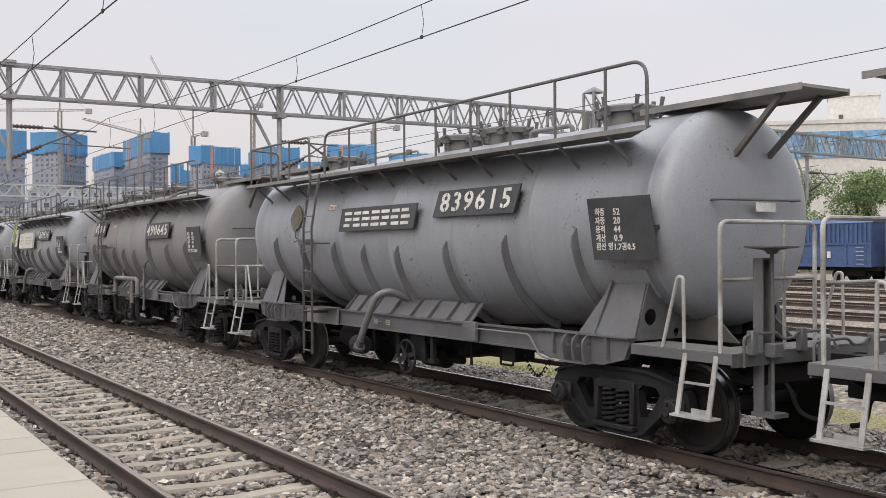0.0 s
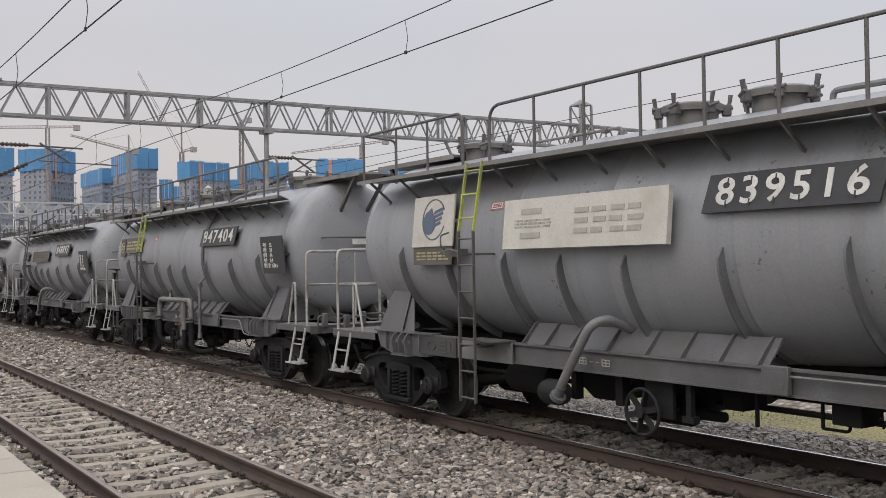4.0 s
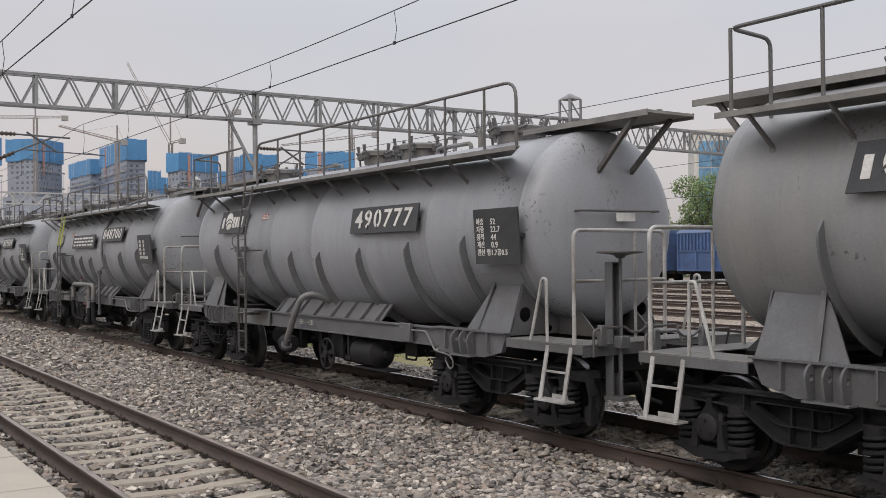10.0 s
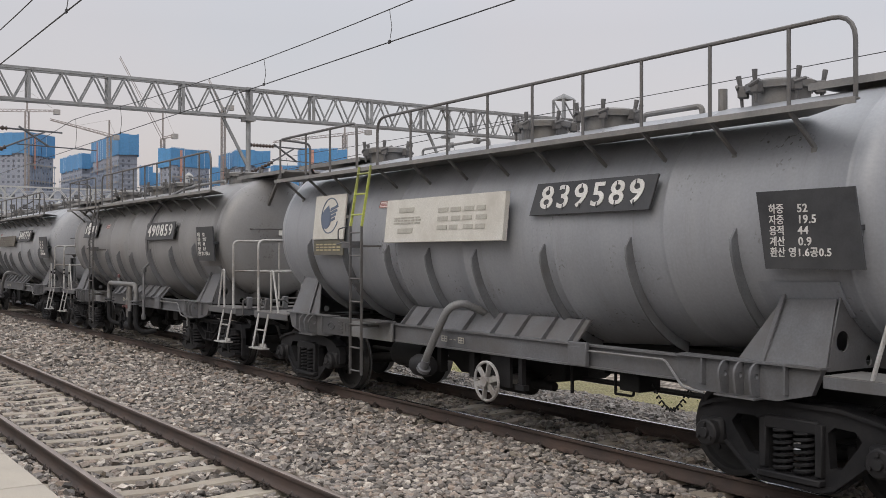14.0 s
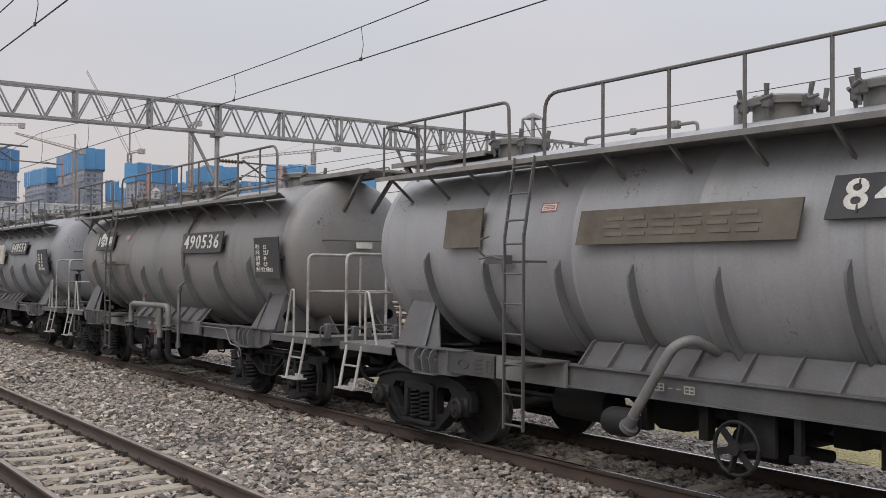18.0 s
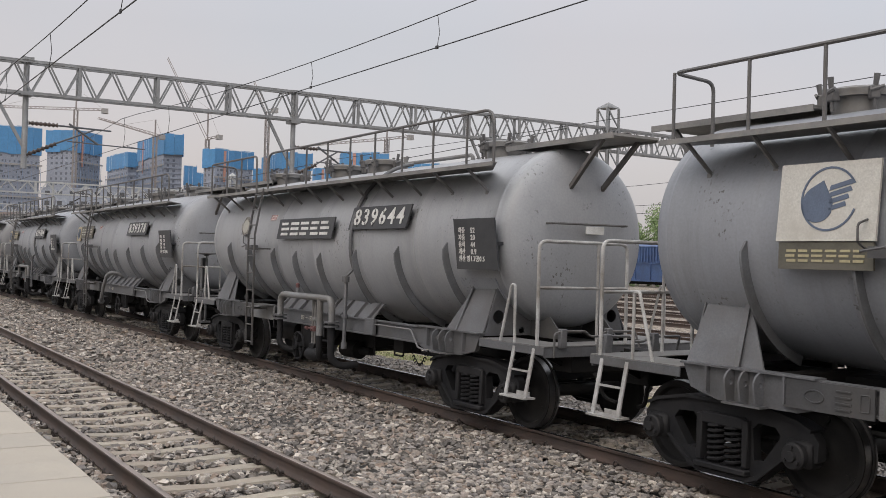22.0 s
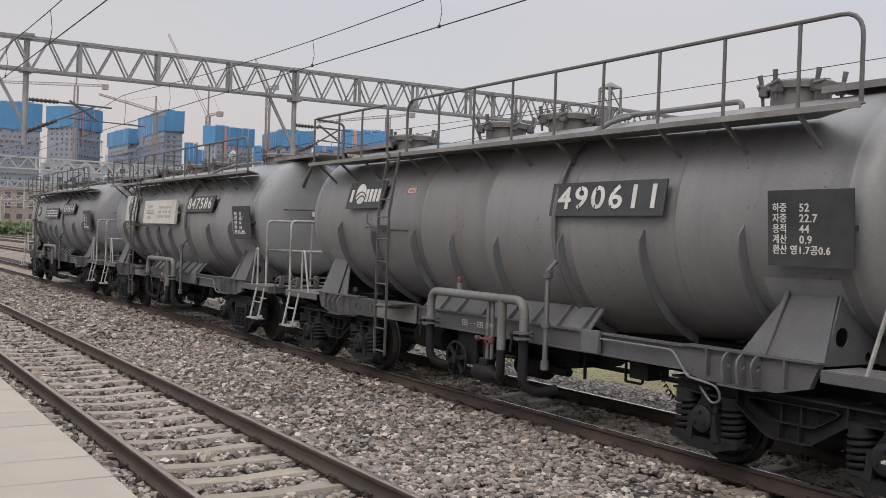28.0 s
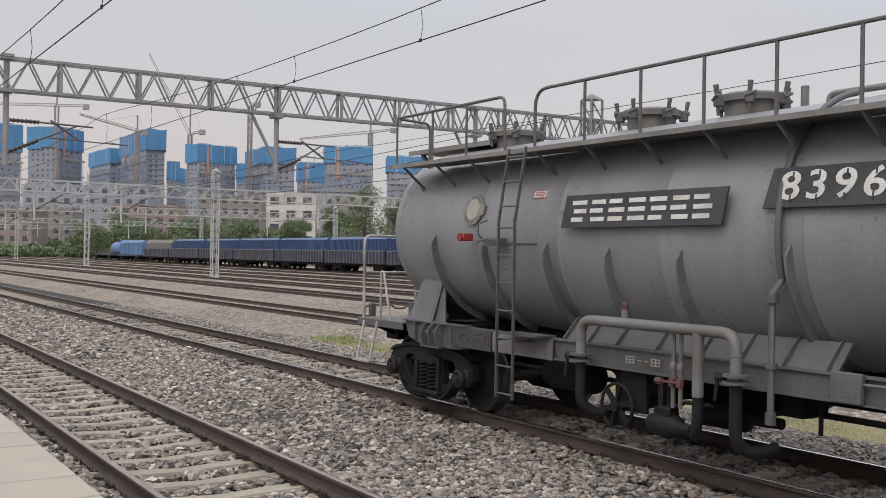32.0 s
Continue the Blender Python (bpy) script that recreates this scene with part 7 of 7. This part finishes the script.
STROKES = (((0, 0.30, 1, 0.5), (0, -0.1, 1, 0.1), (0, -0.5, 1, -0.30)), ((0, 0.30, 0.82, 0.5), (0, -0.1, 1, 0.1), (0, -0.5, 0.9, -0.30)), ((0.1, 0.30, 1, 0.5), (0, -0.1, 0.86, 0.1), (0.1, -0.5, 1, -0.30)), ((0, 0.30, 1, 0.5), (0.14, -0.1, 1, 0.1), (0, -0.5, 0.8, -0.30)))


def bars(n, w, h, gap=0.20):
    """A row of n plain blocks, each of a few upright and level bars, in place of trade lettering."""
    m = Mesh()
    step = w / n
    for i in range(n):
        a = -w / 2 + step * (i + gap / 2)
        k = step * (1 - gap)
        for j, (x0, z0, x1, z1) in enumerate(STROKES[(i * 3 + n) % 4]):
            m.box((a + x0 * k, -0.003 - 0.0003 * j, z0 * h), (a + x1 * k, 0.003 + 0.0003 * j, z1 * h))
    return m


def ring(r0, r1, a0=0, a1=360, cx=0, cz=0, n=28):
    return Mesh().prism([(cx + p, cz + q) for p, q in arc(0, 0, r1, a0, a1, n) + arc(0, 0, r0, a1, a0, n)], "y", -0.003, 0.003)


def number_sign(w, digits, u0, u1, old):
    zc, h = (2.47, 0.36) if old else (2.57, 0.34)
    p = sign(w, "number_sign", u0, u1, zc, h, M_PLATE, 9 if old else 12, "dark plate with white stencilled wagon number", 0.0 if old else 0.03)
    lean = 0.0 if old or digits == "847404" else 0.04
    ob = part("lettering", text_mesh(digits, 0.335, M_LETTER, 0.006, 0.005, 0.98, space=1.22, shear=lean), None, p)
    ob.location = (0, -0.015, 0.0)
    xs = [q.co.x for q in ob.data.vertices]
    wd = max(xs) - min(xs)
    ob.data.transform(Matrix.Translation((-(max(xs) + min(xs)) / 2, 0, 0)))
    ob.data.transform(Matrix.Diagonal(((u1 - u0) * 0.86 / max(0.1, wd), 1, 1, 1)))
    # stencil bridges across the round figures
    br = Mesh()
    step = (u1 - u0) * 0.86 / 6
    for i, c in enumerate(digits):
        x = (i - 2.5) * step * 1.012
        if c in "0368959":
            br.box((x - 0.008, -0.004, -0.128), (x + 0.008, 0.0, -0.068))
        if c in "03689":
            br.box((x - 0.008 + lean * 0.12, -0.004, 0.068), (x + 0.008 + lean * 0.12, 0.0, 0.128))
    on(p, br, M_PLATE, "stencil_bridge", 0.016)["kind"] = "stuff"


def weight_sign(w, tare, last, old):
    u0, u1 = (4.17, 5.06) if not old else (4.18, 5.00)
    p = sign(w, "weight_sign", u0, u1, 2.19, 0.63, M_PLATE, -4, "dark plate with white load and tare figures", 0.0 if old else -0.03, 0.10)
    rows = (("하중", "52"), ("자중", tare), ("용적", "44"), ("계산", "0.9"), ("환산", last))
    for k, (a, b) in enumerate(rows):
        z = 0.165 - 0.0875 * k
        t1 = part("lettering", text_mesh(a, 0.084, M_LETTER, 0.005, 0.001, 0.95, "LEFT"), None, p)
        t1.location = (-0.36, -0.015, z)
        t2 = part("lettering", text_mesh(b, 0.092 if k < 4 else 0.084, M_LETTER, 0.005, 0.0015, 1.0, "LEFT", 1.10), None, p)
        t2.location = (-0.09 if k < 4 else -0.185, -0.015, z)


def white_name(w, n, u0=-1.35, u1=0.80):
    p = sign(w, "name_sign", u0, u1, 2.44, 0.34, M_PLATE, 8, "dark plate with a row of white trade lettering bars", 0.02)
    on(p, bars(n, (u1 - u0) * 0.90, 0.22), M_LETTER)


def medallion(w, rusty):
    """Round badge plate with a tab on each side; the pale ones keep a cream face and worn dark ticks round the rim."""
    if rusty:
        radii = [0.205 + 0.016 * math.cos(4 * a) + 0.006 * math.cos(8 * a) for a in [2 * math.pi * k / 32 for k in range(32)]]
        pts = [(r * math.cos(2 * math.pi * k / 32), r * math.sin(2 * math.pi * k / 32)) for k, r in enumerate(radii)]
    else:
        pts = arc(0.0, 0.0, 0.19, 22, 158, 14) + [(-0.225, 0.055), (-0.225, -0.055)] + arc(0.0, 0.0, 0.19, 202, 338, 14) + [(0.225, -0.055), (0.225, 0.055)]
    p = part("medallion", Mesh().prism(pts, "y", -0.012, 0.012), M_BROWN if rusty else M_BADGE, w, "rust-brown lobed badge plate" if rusty else "worn pale round badge plate")
    p.location, p.rotation_euler = (-3.19, face_v(-3.19, 2.52, 0.03), 2.52), (radians(-10), 0, 0)
    part("badge_face", Mesh().lathe([(0.0, -0.02), (0.125, -0.02), (0.13, -0.012)], "y", 24), M_BROWN if rusty else M_SOFTGREY, p)
    if not rusty:
        tk = Mesh()
        for k in (-4, -3, -1.6, 0, 1.4, 3, 4):
            for side in (90, 270):
                a = radians(side + 14 * k)
                tk.bar((0.143 * math.cos(a), -0.0135, 0.143 * math.sin(a)), (0.175 * math.cos(a + 0.05), -0.0135, 0.175 * math.sin(a + 0.05)), 0.014, 0.004)
        part("badge_tick", tk, M_OLIVE, p, "worn dark ticks")["kind"] = "stuff"


def rail_mark(w):
    p = sign(w, "operator_sign", -3.77, -2.65, 2.61, 0.40, M_PLATE, 12, "dark plate with a white round mark between bars", 0.03)
    # plain slanted blocks in place of the trade lettering, and a banded disc
    bl = Mesh()
    for x in (-0.43, 0.05, 0.17, 0.29, 0.41):
        bl.prism([(x - 0.045, -0.10), (x + 0.035, -0.10), (x + 0.055, 0.09), (x - 0.025, 0.09)], "y", -0.003, 0.003)
    on(p, bl, M_LETTER)
    disc = Mesh().prism(arc(-0.14, 0.02, 0.155, 0, 345, 24), "y", -0.003, 0.003)
    on(p, disc, M_LETTER, "mark", 0.018)
    for r, cx, cz in ((0.20, -0.12, -0.16), (0.15, -0.10, -0.17)):
        on(p, ring(r, r + 0.018, 38, 150, cx, cz), M_PLATE, "mark_band", 0.023)


def cream_boards(w, shift=0.0):
    a = sign(w, "emblem_board", -3.64 + shift, -2.72 + shift, 2.53, 0.64, M_CREAM, 6, "cream board with a dark winged emblem", 0.0, 0.09)
    on(a, ring(0.245, 0.262, 35, 340, 0.02, 0.02), M_NAVY, "emblem_ring")
    body = Mesh().prism(arc(-0.08, -0.02, 0.15, 120, 330, 14) + [(0.06, 0.0), (0.0, 0.10), (-0.04, 0.17)], "y", -0.003, 0.003)
    for k in range(4):
        body.prism([(0.02, -0.08 + 0.055 * k), (0.18 + 0.025 * k, -0.04 + 0.06 * k), (0.17 + 0.02 * k, -0.005 + 0.06 * k), (0.03, -0.04 + 0.055 * k)], "y", -0.003, 0.003)
    on(a, body, M_NAVY, "emblem_bird")
    st = sign(w, "emblem_strip", -3.62 + shift, -2.74 + shift, 2.095, 0.22, M_OLIVE, 0, "narrow strip with small gold lettering bars", 0.0, 0.09)
    on(st, bars(6, 0.76, 0.10), M_GOLD)
    b = sign(w, "name_board", -1.52, 0.94, 2.41, 0.54, M_CREAM, 6, "long cream board with grey and dark lettering bars", 0.0, 0.12, 0.06)
    for z in (0.13, -0.13):
        on(b, Mesh().box((-0.92, -0.003, z - 0.03), (-0.58, 0.003, z + 0.03)), M_SOFTGREY, "bar", 0.034)
    on(b, bars(8, 0.62, 0.085), M_SOFTGREY, "lettering", 0.034).location = (-0.72, -0.034, 0)
    on(b, bars(4, 1.02, 0.26), M_SOFTGREY, "lettering", 0.034).location = (0.44, -0.034, 0)


def old_boards(w, mats, emblem):
    e0, e1, n0, n1 = (-4.60, -4.24, -4.07, -2.86) if emblem == "ring" else (-4.70, -4.26, -4.06, -2.60)
    a = sign(w, "emblem_board", e0, e1, 2.50, 0.43, mats[0], 6, "small faded square emblem plate", 0.0, 0.06)
    if emblem == "ring":
        on(a, ring(0.105, 0.130, 60, 400), mats[2], "emblem_ring")
        on(a, bars(4, 0.28, 0.10), mats[2])
    elif emblem == "s":
        on(a, ring(0.14, 0.158), M_NAVY, "emblem_ring")
        on(a, Mesh().prism(arc(0.0, 0.06, 0.07, 90, 270, 8) + arc(0.0, -0.06, 0.07, 90, -90, 8), "y", -0.003, 0.003), M_GREENLOGO, "emblem")
    b = sign(w, "name_sign", n0, n1, 2.54, 0.36, mats[1], 8, "faded plate with dull gold lettering bars", 0.01, 0.07)
    if mats[2]:
        on(b, bars(6 if emblem == "ring" else 5, (n1 - n0) * 0.88, 0.19), mats[2])


def brown_boards(w, square=False):
    if square:
        sign(w, "emblem_board", -3.63, -2.97, 2.48, 0.44, M_BROWN, 8, "square rust-brown blank plate", 0.0)
    else:
        sign(w, "emblem_board", -3.59, -2.81, 2.46, 0.30, M_BROWN, 8, "small rust-brown blank plate", 0.01)
    p = sign(w, "name_sign", *((-1.36, 1.06) if square else (-1.76, 0.60)), 2.42, 0.33, M_BROWN, 8, "long rust-brown plate with worn lettering", 0.02)
    on(p, bars(6, 1.8, 0.18), M_OLIVE)


def sill_bars():
    """Two blocks of small bars with a double arrow between them."""
    m = Mesh()
    for x in (-0.17, 0.17):
        for z in (-0.03, 0.0, 0.03):
            m.box((x - 0.06, -0.002, z - 0.005), (x + 0.055, 0.002, z + 0.005))
        for d in (-0.055, 0.0, 0.05):
            m.box((x + d - 0.005, -0.003, -0.035), (x + d + 0.005, 0.003, 0.035))
    return m.box((-0.07, -0.002, -0.004), (-0.02, 0.002, 0.004)).box((0.02, -0.002, -0.004), (0.07, 0.002, 0.004))


def ladder_top(w, yellow, mark_u):
    ld = Mesh()
    for du in (-LADDER_W, LADDER_W):
        ld.bar((LADDER_U + du, -1.498, 2.36), (LADDER_U + du * 1.04, -1.362, 3.17), 0.016, 0.034)
    for k in range(3):
        ld.tube([(LADDER_U - LADDER_W, -1.478 + 0.046 * k, 2.52 + 0.275 * k), (LADDER_U + LADDER_W, -1.478 + 0.046 * k, 2.52 + 0.275 * k)], 0.012, 6)
    part("ladder_top", ld, M_YELLOW if yellow else M_RAILING, w, "yellow-green painted ladder top" if yellow else "")
    s = part("sticker", Mesh().box((-2.14, -0.004, -0.05), (-1.90, 0.004, 0.05)), M_STICKER, w, "small pink notice sticker with red lettering bars")
    s.location, s.rotation_euler = (0.06, face_v(-2.0, 2.66, 0.006), 2.66), (radians(-20), 0, 0)
    rb = bars(5, 0.17, 0.045)
    rb.box((-0.115, -0.003, 0.038), (0.115, 0.003, 0.047)).box((-0.115, -0.003, -0.047), (0.115, 0.003, -0.038)).box((-0.117, -0.003, -0.04), (-0.109, 0.003, 0.04)).box((0.109, -0.003, -0.04), (0.117, 0.003, 0.04))
    part("lettering", rb, M_FADED_RED, s).location = (-2.02, -0.006, 0)
    mk = part("sill_marking", sill_bars(), M_SOFTGREY, w, "small white marking bars")
    mk["kind"] = "stuff"
    mk.location = (mark_u, -1.222, 0.98)


def tape_bands(w, e):
    """Black tape round the grab loop and the corner post of one end."""
    for z in (1.45, 1.55):
        part("tape_band", Mesh().tube([(e * 5.86, -1.21, z), (e * 5.86, -1.21, z + 0.045)], 0.0225, 8), M_DARK, w, "black tape band")
    part("tape_band", Mesh().tube([(e * 5.4035, -1.19, 1.46), (e * 5.4025, -1.19, 1.53)], 0.0195, 7), M_DARK, w, "black tape band")


# front to rear: number, cast bogies, frame pipe, plates
TRAIN = [
    ("839602", True, False, "white7", False), ("839615", True, False, "white7", False), ("490645", False, True, "mark", False), ("839516", True, False, "cream", True),
    ("847404", True, True, "olive_ring", True), ("848897", True, False, "brown", False), ("490596", False, False, "mark", False), ("490777", False, False, "mark", False),
    ("848700", True, True, "white7", True), ("839589", True, False, "cream", True), ("490859", False, True, "mark", False), ("848774", True, False, "brown", False),
    ("490536", False, True, "mark", False), ("848553", True, False, "cream", False), ("839644", True, True, "white5", False), ("839378", True, False, "olive_s", False),
    ("839304", True, True, "olive_s", False), ("490611", False, True, "mark", False), ("847586", True, True, "cream", False), ("839614", True, True, "white7", False)]

PAINT = {"847586": M_TANK_DIRTY, "839614": M_TANK_DIRTY, "490596": M_TANK_DIRTY, "839644": M_TANK_PALE, "839378": M_TANK_PALE, "848774": M_TANK_PALE, "490777": M_TANK_PALE, "490645": M_TANK_DULL, "490859": M_TANK_DULL, "490536": M_TANK_DULL, "490611": M_TANK_DULL}
NUMBER_U = {"839615": (1.20, 2.92), "839602": (1.20, 2.92), "839378": (1.34, 3.08), "847404": (1.20, 2.98), "847586": (1.28, 3.02), "839614": (1.20, 2.92)}
TARE = {"839589": "19.5", "847586": "19.7"}
templates = {}
WAGONS = []
for k, (digits, cast, pipe, plates, yellow) in enumerate(TRAIN):
    key = (cast, pipe)
    if key not in templates:
        templates[key] = build_wagon(cast, pipe, M_TANK if cast else M_TANK_DIRTY)
        w = templates[key]
    else:
        w = None
    WAGONS.append(w)
for k, (digits, cast, pipe, plates, yellow) in enumerate(TRAIN):
    if WAGONS[k] is None:
        WAGONS[k] = copy_thing(templates[(cast, pipe)], pose(0, 0, 0))
for k, (digits, cast, pipe, plates, yellow) in enumerate(TRAIN):
    w = WAGONS[k]
    what = {"mark": "grimy grey cement tank wagon with an operator plate", "cream": "grey cement tank wagon with cream advertising boards", "brown": "grey cement tank wagon with blank rusty name plates",
            "white7": "grey cement tank wagon with a white-lettered name plate", "white5": "grey cement tank wagon with short white name plate", "olive_ring": "grey cement tank wagon with faded olive name plates", "olive_s": "grey cement tank wagon with faded olive name plates"}[plates]
    tagged(w, what, "tank wagon", "cement wagons of the train")
    old = plates == "mark"
    number_sign(w, digits, *NUMBER_U.get(digits, (1.26, 2.98)), old)
    weight_sign(w, TARE.get(digits, "22.7" if old else "20"), "영1.6공0.5" if digits in TARE else "영1.7공0.6" if digits == "490611" else "영1.7공0.5", old)
    if plates in ("white7", "white5"):
        white_name(w, 7 if plates == "white7" else 5)
        medallion(w, digits == "839615")
    elif plates == "mark":
        rail_mark(w)
    elif plates == "cream":
        cream_boards(w, -0.15 if digits == "839589" else 0.0)
    elif plates == "olive_ring":
        old_boards(w, (M_BROWN, M_OLIVE, M_GOLD), "ring")
    elif plates == "olive_s":
        old_boards(w, (M_TAN, M_OLIVE, M_GOLD if digits == "839304" else M_SOFTGREY), "s")
    else:
        brown_boards(w, digits == "848774")
    ladder_top(w, yellow, 0.50 if digits == "490596" else -0.25)
    if digits in ("848774", "490859"):
        tape_bands(w, 1 if digits == "848774" else -1)
    if digits == "839589":
        for c in w.children:
            if c.name.startswith("valve_wheel"):
                c.material_slots[0].link = "OBJECT"
                c.material_slots[0].material = M_STEP
    paint = PAINT.get(digits)
    if paint:
        for c in w.children:
            if c.name.startswith("tank"):
                c.material_slots[0].link = "OBJECT"
                c.material_slots[0].material = paint
tail = part("tail_lamp", Mesh().box((-3.20, -1.40, 2.14), (-3.08, -1.25, 2.23), 0.01).lathe([(0.05, -0.02), (0.05, 0.0), (0.0, 0.01)], "y", 12, (-3.14, -1.40, 2.185)), M_RED, WAGONS[-1], "small red tail lamp")

# ---------------------------------------------------------------- sleepers and stones
lay_track(Y1, -20, 110, "sleepers_platform_track")
lay_track(Y2, -20, 150, "sleepers_train_track")
far = Mesh()
for yc in YARD[:3]:
    m = far_sleepers(yc, -8, -110, -0.235)
    far.add(m.v, m.f)
tagged(new("yard_sleepers", far.data("yard_sleepers", M_SLEEPER, False)), "weathered sleepers of the yard tracks", "sleepers", kind="stuff")
gravel("ballast_stones", [(-9, -0.5, 1.55, 7.22, 640, 0.034, bed_z), (-20, -9, 1.55, 7.22, 480, 0.040, bed_z), (-45, -20, 1.55, 7.22, 200, 0.055, bed_z), (-0.5, 12, 1.55, 7.22, 120, 0.055, bed_z)], M_STONE, "loose grey and buff crushed ballast stones", 11)
gravel("oily_ballast_stones", [(-14, -2, 7.24, 11.6, 420, 0.040, bed_z), (-40, -14, 7.24, 11.6, 130, 0.045, bed_z), (-2, 12, 7.24, 10.4, 90, 0.05, bed_z)], M_STONE_TRAIN, "dark oily ballast stones under the train", 12)


# ---------------------------------------------------------------- motion
def train_way(t):
    """How far the train has rolled; it slows a little."""
    u = (t - 16.0) / 16.0
    return 1.06413 * (110.6018 * u - 0.98945 * u * u - 0.04485 * u ** 3 - 0.57533 * u ** 4)


SURGE = ((0, -0.03), (1, -0.09), (2, -0.09), (5, -0.06), (7, 0.0), (9, 0.03), (11, 0.18), (13, 0.20), (17, 0.19), (19, 0.13), (20, 0.14), (22, 0.11), (27, -0.17), (29, -0.24), (32, -0.02))


def surge(t):
    """The slack in the couplings running in and out."""
    for (a, p), (b, q) in zip(SURGE, SURGE[1:]):
        if t <= b:
            k = (t - a) / (b - a)
            return p + (q - p) * k * k * (3 - 2 * k)
    return SURGE[-1][1]


HEAD = -10.885 + LENGTH * 19 - train_way(31.4)


def motions():
    for k, w in enumerate(WAGONS):
        walk(w, [(0.5 * i, pose(HEAD + train_way(0.5 * i) + surge(0.5 * i) - LENGTH * k, Y2, 0)) for i in range(65)])
    start = train_way(0.0)
    times = [2 * i / FPS for i in range(481)]
    rows = [(t, math.degrees((train_way(t) - start) / WHEEL_R)) for t in times]
    for w in WAGONS:
        for ws in w.children_recursive:
            if ws.name.startswith("wheelset"):
                x, y, z = ws.location
                walk(ws, [(t, pose(x, y, z, 0, a, 0)) for t, a in rows])


motions()
